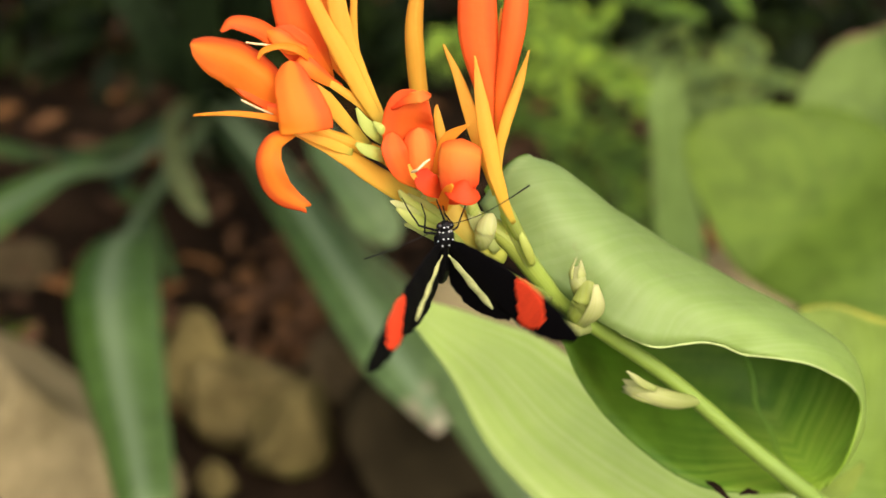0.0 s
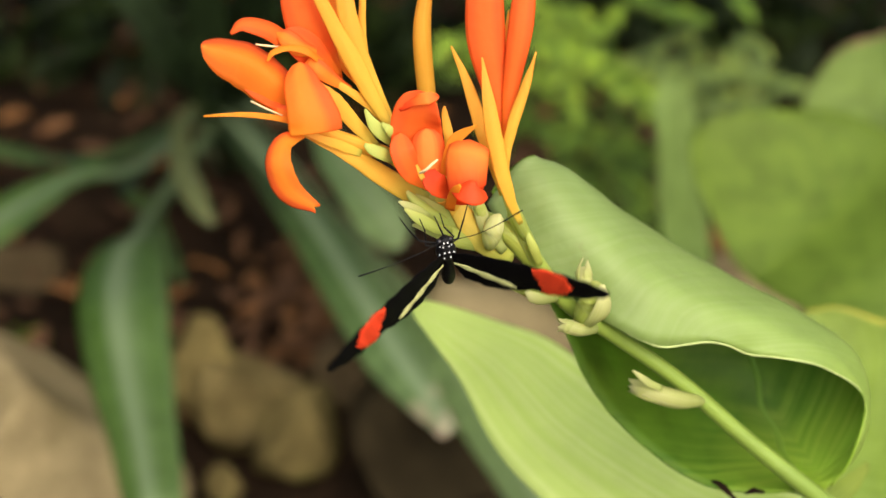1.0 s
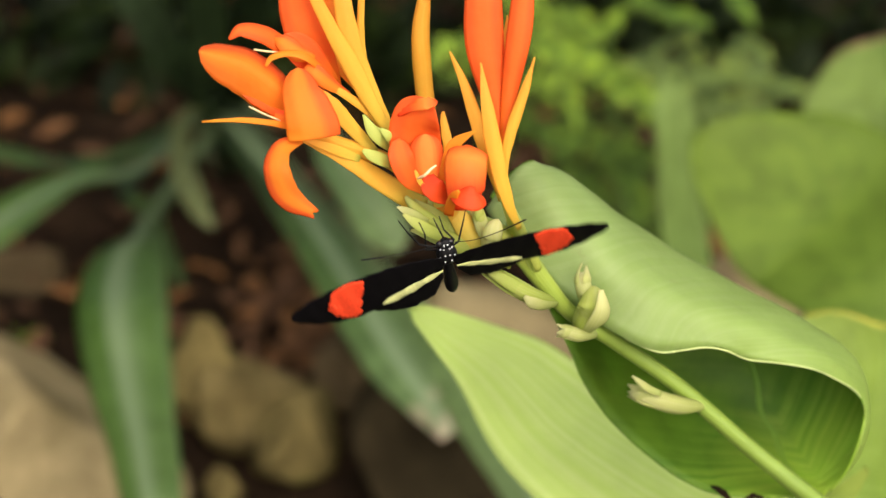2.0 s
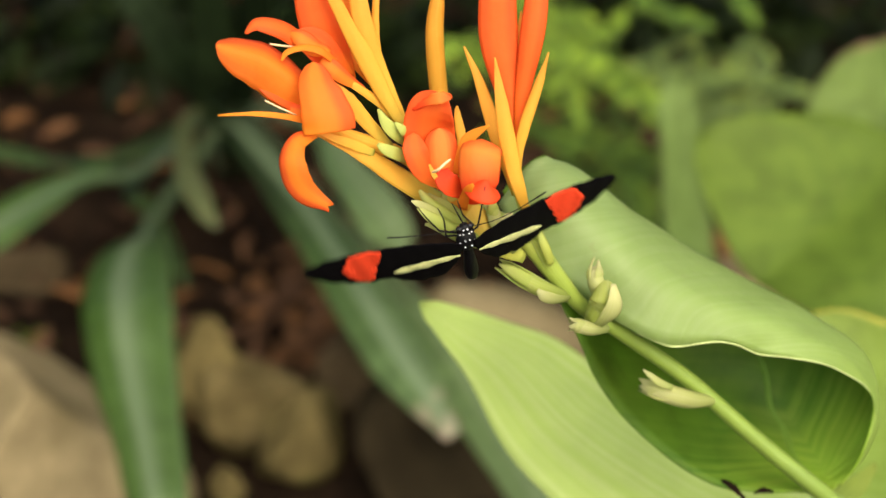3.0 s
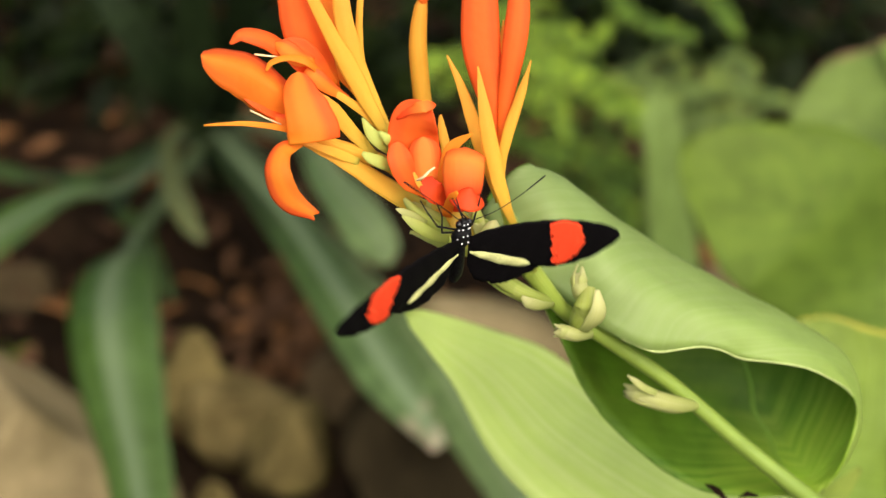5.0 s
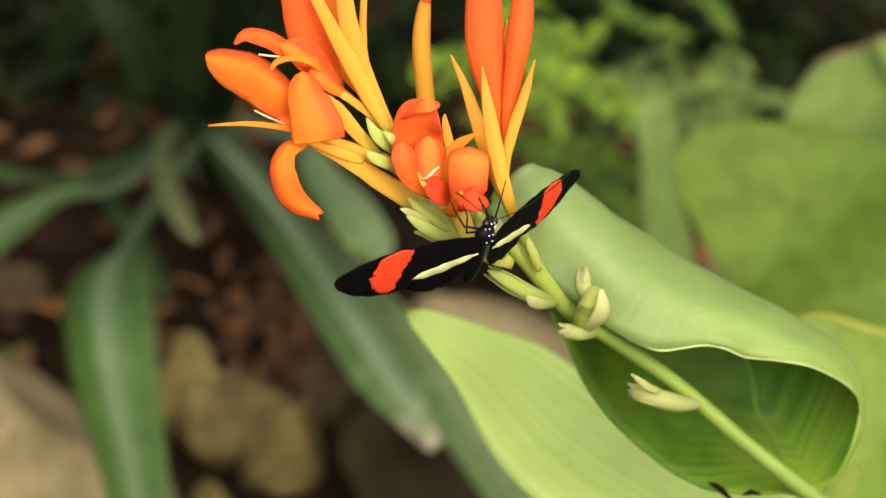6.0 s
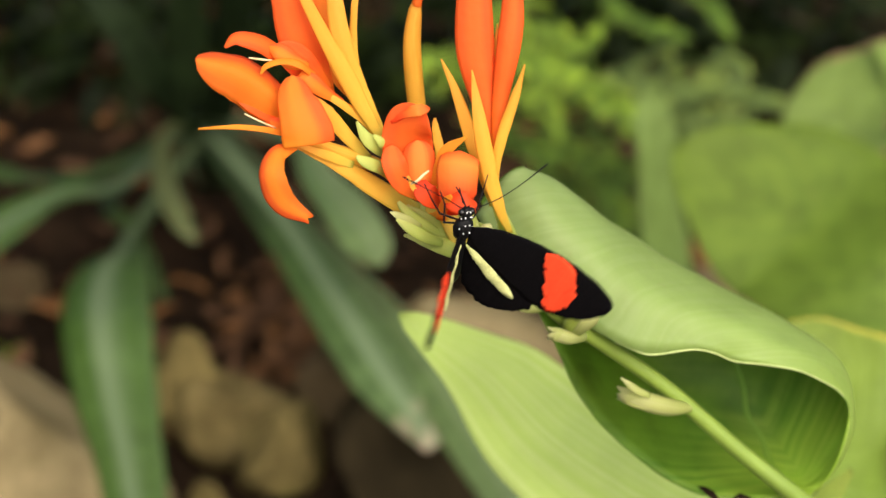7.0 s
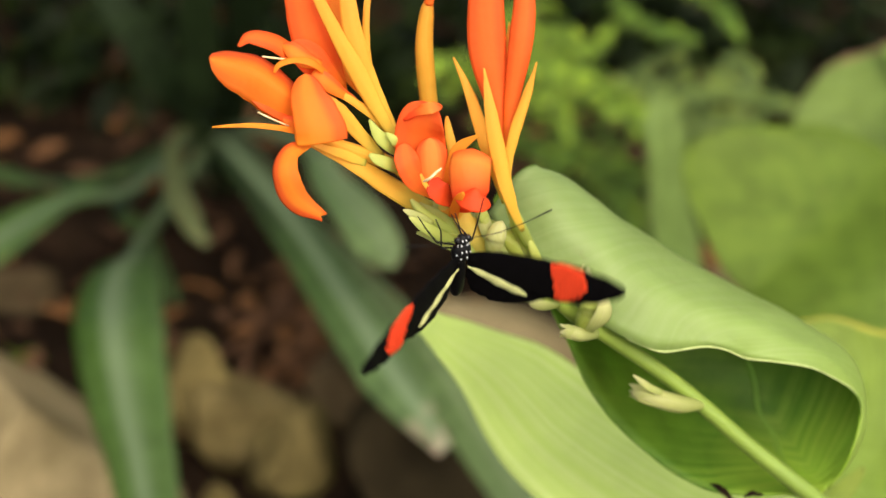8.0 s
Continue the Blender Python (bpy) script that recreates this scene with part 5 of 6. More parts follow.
def butterfly():
    fly = thing("butterfly", (0, 0, 0), "black butterfly with scarlet wing bands and yellow bars, feeding", "butterfly")
    thorax = part("thorax", ball((0, 0.5 * MM, 0), (2.5 * MM, 2.1 * MM, 3.4 * MM), (0, 1, 0), rough=0.1, freq=4), M_BODY, fly)
    part("abdomen", tube(local([(0, -1.5, 0.2), (0, -5, 0.3), (0, -9, 0), (0, -13, -0.6), (0, -16, -1.0), (0, -16.8, -1.1)]), (1.1 * MM, 1.3 * MM, 1.6 * MM, 1.75 * MM, 1.2 * MM, 0.3 * MM), n=30, sides=12), M_BODY, fly)
    antennae = []
    head = part("head", ball((0, 5.2 * MM, 0.1 * MM), (1.6 * MM, 1.5 * MM, 1.5 * MM), rough=0.08, freq=4), M_BODY, fly)
    for s in (1, -1):
        part("eye", ball((s * 1.3 * MM, 5.6 * MM, 0.3 * MM), (0.85 * MM, 0.95 * MM, 0.95 * MM)), M_EYE, head, "glossy black eye")
        antenna = part("antenna", tube(local([(0, 0, 0), (0.5, 7, 0.9), (0.2, 14, 0.7), (-0.3, 20, 0), (-0.4, 21.4, -0.2)]), (0.12 * MM, 0.11 * MM, 0.11 * MM, 0.2 * MM, 0.16 * MM), n=20, sides=6), M_BODY, head)
        antennae.append(antenna)
        part("palp", tube(local([(s * 0.4, 6.2, -0.3), (s * 0.6, 7.2, 0.1)]), (0.35 * MM, 0.15 * MM), n=4, sides=6), M_BODY, head)
        for y, z, x in ((4.7, 1.5, 0.7), (6.1, 1.3, 0.45), (4.2, 0.9, 1.4)):
            part("white_spot", ball((s * x * MM, y * MM, z * MM), (0.21 * MM,) * 3, detail=2), M_WHITE, head)
        for y, z, x in ((2.6, 1.9, 0.55), (0.5, 2.1, 0.8), (1.6, 1.45, 1.75)):
            part("white_spot", ball((s * x * MM, y * MM, z * MM), (0.21 * MM,) * 3, detail=2), M_WHITE, thorax)
    for joints in LEGS:
        part("leg", tube(local(kneed(joints)), [r * MM for r in (0.28, 0.26, 0.24, 0.22, 0.2, 0.18, 0.16, 0.13, 0.1)[:3 * len(joints) - 4]], n=34, sides=7), M_BODY, fly)
    part("proboscis", tube(local([(0, 6.3, -0.4), (-0.7, 8.4, -2.2), (-1.3, 9.6, -4.6)]), (0.24 * MM, 0.2 * MM, 0.14 * MM), n=12, sides=6), M_BODY, head)
    wings = []
    for s in (1, -1):
        fore = part("forewing", wing_sheet([(0, 1.8), (6, 4.0), (14, 5.0), (22, 4.6), (29, 3.0), (34.5, 0.8), (37.5, -1.6), (38.2, -3.4)],
                                           [(0, -1.8), (6, -5.5), (13, -9.0), (20, -11.6), (26, -11.6), (32, -9.8), (36.5, -6.4), (38.2, -3.5)], s, jag=0.35), M_WING, fly, "black forewing with a scarlet band")
        part("scarlet_band", wing_sheet([(19.6, 3.6), (22, 4.2), (25.5, 3.5), (27.5, 2.0)], [(22.0, -10.4), (23.6, -11.0), (25.6, -10.2), (29.6, -5.5)], s, n=30, across=25, z=0.05, jag=0.8, fray=1.0, thick=0.0005, seed=3), M_BAND, fore, "scarlet band across the wing")
        hind = part("hindwing", wing_sheet([(0, 0.0), (5, -1.5), (11, -4.0), (17, -7.0), (20.5, -9.5)],
                                           [(0.3, -9.0), (3, -14.5), (8.5, -16.8), (14.5, -15.2), (20.5, -11.0)], s, z=-0.45, jag=0.8, thick=0.00012, seed=6), M_WING, fly, "black hindwing with a scalloped edge")
        part("yellow_bar", wing_sheet([(0.4, -3.0), (5, -4.2), (10, -6.2), (14.5, -8.4), (15.8, -9.6)], [(0.5, -3.8), (5, -6.9), (10, -9.4), (14.5, -10.5), (15.8, -10.2)], s, n=34, z=0.36, jag=0.22, thick=0.00018, seed=8), M_BAR, hind, "pale yellow bar along the hindwing")
        wings.append((fore, hind))
    return fly, wings, antennae


fly, wings, antennae = butterfly()


def motions():
    (right_fore, right_hind), (left_fore, left_hind) = wings
    right_antenna, left_antenna = antennae
    walk(fly, [
        (0, pose(0.0021, 0.3436, 0.6540, 109.6, -2.0, 11.1)),
        (0.1, pose(0.0027, 0.3431, 0.6535, 111.8, -2.5, 10.8)),
        (0.2, pose(0.0029, 0.3426, 0.6534, 111.6, -1.5, 11.2)),
        (0.3, pose(0.0020, 0.3420, 0.6534, 115.0, -3.6, 11.0)),
        (0.4, pose(0.0022, 0.3417, 0.6540, 115.0, -4.4, 10.3)),
        (0.5, pose(0.0018, 0.3411, 0.6539, 115.7, -4.6, 9.4)),
        (0.6, pose(0.0017, 0.3407, 0.6539, 119.4, -7.6, 8.1)),
        (0.7, pose(0.0019, 0.3402, 0.6539, 119.6, -10.6, 7.2)),
        (0.8, pose(0.0012, 0.3401, 0.6543, 118.3, -10.8, 7.1)),
        (0.9, pose(0.0014, 0.3395, 0.6537, 118.2, -12.0, 6.8)),
        (1, pose(0.0007, 0.3392, 0.6535, 119.5, -8.9, 8.9)),
        (1.1, pose(0.0014, 0.3398, 0.6545, 118.9, -10.5, 7.0)),
        (1.2, pose(0.0022, 0.3399, 0.6542, 117.4, -8.1, 8.2)),
        (1.3, pose(0.0023, 0.3399, 0.6537, 116.9, -7.7, 7.8)),
        (1.4, pose(0.0012, 0.3399, 0.6534, 119.3, -11.1, 6.3)),
        (1.5, pose(0.0011, 0.3400, 0.6535, 118.4, -8.4, 8.6)),
        (1.6, pose(0.0014, 0.3398, 0.6533, 115.8, -8.8, 9.2)),
        (1.7, pose(0.0007, 0.3396, 0.6532, 115.3, -9.9, 8.3)),
        (1.9, pose(0.0011, 0.3394, 0.6537, 115.0, -10.4, 9.0)),
        (2.1, pose(0.0014, 0.3393, 0.6540, 114.8, -10.7, 9.5)),
        (2.3, pose(0.0017, 0.3391, 0.6543, 114.6, -11.1, 10.1)),
        (2.55, pose(0.0022, 0.3389, 0.6549, 114.3, -11.7, 10.9)),
        (2.8, pose(0.0026, 0.3386, 0.6554, 113.9, -12.3, 11.8)),
        (2.9, pose(0.0025, 0.3386, 0.6559, 113.9, -12.4, 11.2)),
        (3, pose(0.0026, 0.3386, 0.6565, 113.1, -12.0, 10.9)),
        (3.1, pose(0.0032, 0.3384, 0.6569, 110.9, -11.0, 13.6)),
        (3.2, pose(0.0030, 0.3385, 0.6584, 105.0, -6.9, 14.7)),
        (3.3, pose(0.0044, 0.3383, 0.6594, 106.9, -3.1, 15.1)),
        (3.4, pose(0.0041, 0.3374, 0.6591, 110.9, -4.1, 12.8)),
        (3.5, pose(0.0051, 0.3367, 0.6589, 110.3, 1.2, 12.4)),
        (3.6, pose(0.0036, 0.3363, 0.6590, 110.0, -0.7, 11.7)),
        (3.7, pose(0.0038, 0.3369, 0.6607, 106.2, -3.2, 14.2)),
        (3.8, pose(0.0049, 0.3363, 0.6601, 105.9, 0.3, 19.1)),
        (3.9, pose(0.0050, 0.3365, 0.6608, 103.2, -3.5, 19.2)),
        (4, pose(0.0053, 0.3363, 0.6607, 102.9, -2.8, 18.3)),
        (4.1, pose(0.0051, 0.3363, 0.6604, 104.3, -2.4, 18.2)),
        (4.2, pose(0.0045, 0.3366, 0.6606, 105.1, -5.5, 16.9)),
        (4.3, pose(0.0055, 0.3365, 0.6598, 107.3, -4.7, 16.7)),
        (4.4, pose(0.0051, 0.3366, 0.6595, 111.6, -5.9, 17.1)),
        (4.5, pose(0.0043, 0.3366, 0.6593, 109.5, -5.2, 18.5)),
        (4.6, pose(0.0041, 0.3369, 0.6598, 110.4, -6.8, 17.7)),
        (4.7, pose(0.0037, 0.3370, 0.6600, 109.3, -3.2, 19.7)),
        (4.85, pose(0.0044, 0.3370, 0.6600, 109.7, -3.1, 21.6)),
        (5.1, pose(0.0053, 0.3369, 0.6601, 110.2, -2.9, 24.1)),
        (5.25, pose(0.0060, 0.3369, 0.6601, 110.6, -2.8, 26.0)),
        (5.4, pose(0.0067, 0.3369, 0.6602, 111.0, -2.7, 27.9)),
        (5.6, pose(0.0077, 0.3368, 0.6603, 111.5, -2.6, 30.4)),
        (5.8, pose(0.0084, 0.3368, 0.6603, 111.9, -2.6, 32.3)),
        (5.9, pose(0.0086, 0.3369, 0.6604, 110.1, -2.2, 33.1)),
        (6, pose(0.0092, 0.3368, 0.6602, 111.3, -0.0, 35.0)),
        (6.1, pose(0.0091, 0.3369, 0.6602, 109.8, 1.9, 33.8)),
        (6.2, pose(0.0067, 0.3373, 0.6605, 113.3, 7.7, 29.2)),
        (6.3, pose(0.0068, 0.3378, 0.6609, 109.4, 7.2, 25.2)),
        (6.4, pose(0.0079, 0.3382, 0.6615, 111.6, 8.5, 27.9)),
        (6.5, pose(0.0075, 0.3384, 0.6618, 109.3, 4.7, 28.0)),
        (6.6, pose(0.0074, 0.3381, 0.6615, 108.3, 4.3, 28.9)),
        (6.7, pose(0.0057, 0.3377, 0.6613, 102.4, 1.4, 25.3)),
        (6.8, pose(0.0056, 0.3367, 0.6602, 103.6, 3.5, 23.5)),
        (6.9, pose(0.0053, 0.3360, 0.6598, 106.9, 5.7, 22.8)),
        (7, pose(0.0067, 0.3375, 0.6630, 101.2, 3.9, 23.2)),
        (7.1, pose(0.0066, 0.3364, 0.6615, 100.4, 8.3, 24.5)),
        (7.2, pose(0.0060, 0.3361, 0.6614, 100.6, 10.6, 26.0)),
        (7.3, pose(0.0055, 0.3358, 0.6613, 108.7, 1.4, 25.2)),
        (7.4, pose(0.0049, 0.3357, 0.6614, 111.7, -2.6, 23.0)),
        (7.5, pose(0.0055, 0.3349, 0.6605, 109.3, -1.5, 23.7)),
        (7.6, pose(0.0054, 0.3342, 0.6595, 105.4, -1.5, 24.3)),
        (7.7, pose(0.0054, 0.3337, 0.6592, 105.5, -2.4, 24.0)),
        (7.8, pose(0.0046, 0.3334, 0.6590, 105.2, -2.5, 23.4)),
        (7.9, pose(0.0037, 0.3335, 0.6595, 105.9, -2.5, 22.6)),
        (8, pose(0.0032, 0.3328, 0.6584, 111.2, -4.7, 20.2)),
    ])
    walk(right_fore, [
        (0, pose(0.0012, 0, 0.0015, -1, -52, 0)),
        (0.1, pose(0.0012, 0, 0.0015, 6, -68, 0)),
        (0.2, pose(0.0012, 0, 0.0015, 5, -67, 0)),
        (0.3, pose(0.0012, 0, 0.0015, 7, -52, 0)),
        (0.4, pose(0.0012, 0, 0.0015, 6, -36, 0)),
        (0.5, pose(0.0012, 0, 0.0015, 4, -20, 0)),
        (0.6, pose(0.0012, 0, 0.0015, 6, -3, 0)),
        (0.7, pose(0.0012, 0, 0.0015, 8, 3, 0)),
        (0.8, pose(0.0012, 0, 0.0015, 11, -4, 0)),
        (0.9, pose(0.0012, 0, 0.0015, 11, -16, 0)),
        (1, pose(0.0012, 0, 0.0015, 8, -29, 0)),
        (1.1, pose(0.0012, 0, 0.0015, 3, -43, 0)),
        (1.2, pose(0.0012, 0, 0.0015, 5, -52, 0)),
        (1.3, pose(0.0012, 0, 0.0015, 5, -55, 0)),
        (1.4, pose(0.0012, 0, 0.0015, 7, -41, 0)),
        (1.5, pose(0.0012, 0, 0.0015, 11, -31, 0)),
        (1.6, pose(0.0012, 0, 0.0015, 13, -17, 0)),
        (1.7, pose(0.0012, 0, 0.0015, 14, -8, 0)),
        (1.9, pose(0.0012, 0, 0.0015, 13, 8, 0)),
        (2.1, pose(0.0012, 0, 0.0015, 12, -18, 0)),
        (2.3, pose(0.0012, 0, 0.0015, 11, -34, 0)),
        (2.55, pose(0.0012, 0, 0.0015, 9, -2, 0)),
        (2.8, pose(0.0012, 0, 0.0015, 7, 22, 0)),
        (2.9, pose(0.0012, 0, 0.0015, 7, 23, 0)),
        (3, pose(0.0012, 0, 0.0015, 10, 9, 6)),
        (3.1, pose(0.0012, 0, 0.0015, 9, -6, 0)),
        (3.2, pose(0.0012, 0, 0.0015, 10, -49, 0)),
        (3.3, pose(0.0012, 0, 0.0015, 5, -67, 0)),
        (3.4, pose(0.0012, 0, 0.0015, 1, -76, 0)),
        (3.5, pose(0.0012, 0, 0.0015, -8, -74, 2)),
        (3.6, pose(0.0012, 0, 0.0015, -5, -54, 0)),
        (3.7, pose(0.0012, 0, 0.0015, -2, -36, 0)),
        (3.8, pose(0.0012, 0, 0.0015, -2, 0, 0)),
        (3.9, pose(0.0012, 0, 0.0015, -3, 6, 0)),
        (4, pose(0.0012, 0, 0.0015, 0, 7, 0)),
        (4.1, pose(0.0012, 0, 0.0015, 1, -5, 0)),
        (4.2, pose(0.0012, 0, 0.0015, 0, -41, 0)),
        (4.3, pose(0.0012, 0, 0.0015, 0, -59, 0)),
        (4.4, pose(0.0012, 0, 0.0015, 1, -70, 0)),
        (4.5, pose(0.0012, 0, 0.0015, -2, -60, 0)),
        (4.6, pose(0.0012, 0, 0.0015, -3, -35, 0)),
        (4.7, pose(0.0012, 0, 0.0015, -2, -16, 0)),
        (4.85, pose(0.0012, 0, 0.0015, -2, 0, 0)),
        (5.1, pose(0.0012, 0, 0.0015, -2, -30, 0)),
        (5.25, pose(0.0012, 0, 0.0015, -1, -50, 0)),
        (5.4, pose(0.0012, 0, 0.0015, -1, -36, 0)),
        (5.6, pose(0.0012, 0, 0.0015, -1, -8, 0)),
        (5.8, pose(0.0012, 0, 0.0015, -0, -5, 0)),
        (5.9, pose(0.0012, 0, 0.0015, 1, 3, 0)),
        (6, pose(0.0012, 0, 0.0015, 2, 16, 2)),
        (6.1, pose(0.0012, 0, 0.0015, -7, 6, 0)),
        (6.2, pose(0.0012, 0, 0.0015, -9, -25, 0)),
        (6.3, pose(0.0012, 0, 0.0015, -9, -52, 0)),
        (6.4, pose(0.0012, 0, 0.0015, -9, -60, 0)),
        (6.5, pose(0.0012, 0, 0.0015, -12, -53, 0)),
        (6.6, pose(0.0012, 0, 0.0015, -12, -21, 0)),
        (6.7, pose(0.0012, 0, 0.0015, -10, -11, 0)),
        (6.8, pose(0.0012, 0, 0.0015, -10, -6, 0)),
        (6.9, pose(0.0012, 0, 0.0015, -7, -23, 0)),
        (7, pose(0.0012, 0, 0.0015, -5, -52, 0)),
        (7.1, pose(0.0012, 0, 0.0015, -1, -64, 0)),
        (7.2, pose(0.0012, 0, 0.0015, -1, -66, 0)),
        (7.3, pose(0.0012, 0, 0.0015, -7, -52, 0)),
        (7.4, pose(0.0012, 0, 0.0015, -9, -36, 0)),
        (7.5, pose(0.0012, 0, 0.0015, -5, -26, 0)),
        (7.6, pose(0.0012, 0, 0.0015, 1, -6, 0)),
        (7.7, pose(0.0012, 0, 0.0015, 2, 1, 0)),
        (7.8, pose(0.0012, 0, 0.0015, 3, 0, 0)),
        (7.9, pose(0.0012, 0, 0.0015, 1, -11, 0)),
        (8, pose(0.0012, 0, 0.0015, 5, -33, 0)),
    ])
    walk(right_hind, [
        (0, pose(0.0012, 0, 0.0015, -1, -52, 0) @ pose(0, 0, 0, 0, 0, -7)),
        (0.1, pose(0.0012, 0, 0.0015, 6, -68, 0) @ pose(0, 0, 0, 0, 0, -8)),
        (0.2, pose(0.0012, 0, 0.0015, 5, -67, 0) @ pose(0, 0, 0, 0, 0, -8)),
        (0.3, pose(0.0012, 0, 0.0015, 7, -52, 0) @ pose(0, 0, 0, 0, 0, -7)),
        (0.4, pose(0.0012, 0, 0.0015, 6, -36, 0) @ pose(0, 0, 0, 0, 0, -4)),
        (0.5, pose(0.0012, 0, 0.0015, 4, -20, 0) @ pose(0, 0, 0, 0, 0, -2)),
        (0.6, pose(0.0012, 0, 0.0015, 6, -3, 0) @ pose(0, 0, 0, 0, 0, 3)),
        (0.7, pose(0.0012, 0, 0.0015, 8, 3, 0) @ pose(0, 0, 0, 0, 0, 7)),
        (0.8, pose(0.0012, 0, 0.0015, 11, -4, 0) @ pose(0, 0, 0, 0, 0, 3)),
        (0.9, pose(0.0012, 0, 0.0015, 11, -16, 0) @ pose(0, 0, 0, 0, 0, -1)),
        (1, pose(0.0012, 0, 0.0015, 8, -29, 0) @ pose(0, 0, 0, 0, 0, -3)),
        (1.1, pose(0.0012, 0, 0.0015, 3, -43, 0) @ pose(0, 0, 0, 0, 0, -5)),
        (1.2, pose(0.0012, 0, 0.0015, 5, -52, 0) @ pose(0, 0, 0, 0, 0, -7)),
        (1.3, pose(0.0012, 0, 0.0015, 5, -55, 0) @ pose(0, 0, 0, 0, 0, -7)),
        (1.4, pose(0.0012, 0, 0.0015, 7, -41, 0) @ pose(0, 0, 0, 0, 0, -5)),
        (1.5, pose(0.0012, 0, 0.0015, 11, -31, 0) @ pose(0, 0, 0, 0, 0, -4)),
        (1.6, pose(0.0012, 0, 0.0015, 13, -17, 0) @ pose(0, 0, 0, 0, 0, -1)),
        (1.7, pose(0.0012, 0, 0.0015, 14, -8, 0) @ pose(0, 0, 0, 0, 0, 1)),
        (1.9, pose(0.0012, 0, 0.0015, 13, 8, 0) @ pose(0, 0, 0, 0, 0, 9)),
        (2.1, pose(0.0012, 0, 0.0015, 12, -18, 0) @ pose(0, 0, 0, 0, 0, -1)),
        (2.3, pose(0.0012, 0, 0.0015, 11, -34, 0) @ pose(0, 0, 0, 0, 0, -4)),
        (2.55, pose(0.0012, 0, 0.0015, 9, -2, 0) @ pose(0, 0, 0, 0, 0, 4)),
        (2.8, pose(0.0012, 0, 0.0015, 7, 22, 0) @ pose(0, 0, 0, 0, 0, 10)),
        (2.9, pose(0.0012, 0, 0.0015, 7, 23, 0) @ pose(0, 0, 0, 0, 0, 10)),
        (3, pose(0.0012, 0, 0.0015, 10, 9, 6) @ pose(0, 0, 0, 0, 0, 10)),
        (3.1, pose(0.0012, 0, 0.0015, 9, -6, 0) @ pose(0, 0, 0, 0, 0, 2)),
        (3.2, pose(0.0012, 0, 0.0015, 10, -49, 0) @ pose(0, 0, 0, 0, 0, -7)),
        (3.3, pose(0.0012, 0, 0.0015, 5, -67, 0) @ pose(0, 0, 0, 0, 0, -8)),
        (3.4, pose(0.0012, 0, 0.0015, 1, -76, 0) @ pose(0, 0, 0, 0, 0, -8)),
        (3.5, pose(0.0012, 0, 0.0015, -8, -74, 2) @ pose(0, 0, 0, 0, 0, -8)),
        (3.6, pose(0.0012, 0, 0.0015, -5, -54, 0) @ pose(0, 0, 0, 0, 0, -7)),
        (3.7, pose(0.0012, 0, 0.0015, -2, -36, 0) @ pose(0, 0, 0, 0, 0, -4)),
        (3.8, pose(0.0012, 0, 0.0015, -2, 0, 0) @ pose(0, 0, 0, 0, 0, 5)),
        (3.9, pose(0.0012, 0, 0.0015, -3, 6, 0) @ pose(0, 0, 0, 0, 0, 8)),
        (4, pose(0.0012, 0, 0.0015, 0, 7, 0) @ pose(0, 0, 0, 0, 0, 9)),
        (4.1, pose(0.0012, 0, 0.0015, 1, -5, 0) @ pose(0, 0, 0, 0, 0, 3)),
        (4.2, pose(0.0012, 0, 0.0015, 0, -41, 0) @ pose(0, 0, 0, 0, 0, -5)),
        (4.3, pose(0.0012, 0, 0.0015, 0, -59, 0) @ pose(0, 0, 0, 0, 0, -8)),
        (4.4, pose(0.0012, 0, 0.0015, 1, -70, 0) @ pose(0, 0, 0, 0, 0, -8)),
        (4.5, pose(0.0012, 0, 0.0015, -2, -60, 0) @ pose(0, 0, 0, 0, 0, -8)),
        (4.6, pose(0.0012, 0, 0.0015, -3, -35, 0) @ pose(0, 0, 0, 0, 0, -4)),
        (4.7, pose(0.0012, 0, 0.0015, -2, -16, 0) @ pose(0, 0, 0, 0, 0, -1)),
        (4.85, pose(0.0012, 0, 0.0015, -2, 0, 0) @ pose(0, 0, 0, 0, 0, 5)),
        (5.1, pose(0.0012, 0, 0.0015, -2, -30, 0) @ pose(0, 0, 0, 0, 0, -3)),
        (5.25, pose(0.0012, 0, 0.0015, -1, -50, 0) @ pose(0, 0, 0, 0, 0, -7)),
        (5.4, pose(0.0012, 0, 0.0015, -1, -36, 0) @ pose(0, 0, 0, 0, 0, -4)),
        (5.6, pose(0.0012, 0, 0.0015, -1, -8, 0) @ pose(0, 0, 0, 0, 0, 1)),
        (5.8, pose(0.0012, 0, 0.0015, -0, -5, 0) @ pose(0, 0, 0, 0, 0, 3)),
        (5.9, pose(0.0012, 0, 0.0015, 1, 3, 0) @ pose(0, 0, 0, 0, 0, 6)),
        (6, pose(0.0012, 0, 0.0015, 2, 16, 2) @ pose(0, 0, 0, 0, 0, 10)),
        (6.1, pose(0.0012, 0, 0.0015, -7, 6, 0) @ pose(0, 0, 0, 0, 0, 8)),
        (6.2, pose(0.0012, 0, 0.0015, -9, -25, 0) @ pose(0, 0, 0, 0, 0, -3)),
        (6.3, pose(0.0012, 0, 0.0015, -9, -52, 0) @ pose(0, 0, 0, 0, 0, -7)),
        (6.4, pose(0.0012, 0, 0.0015, -9, -60, 0) @ pose(0, 0, 0, 0, 0, -8)),
        (6.5, pose(0.0012, 0, 0.0015, -12, -53, 0) @ pose(0, 0, 0, 0, 0, -7)),
        (6.6, pose(0.0012, 0, 0.0015, -12, -21, 0) @ pose(0, 0, 0, 0, 0, -2)),
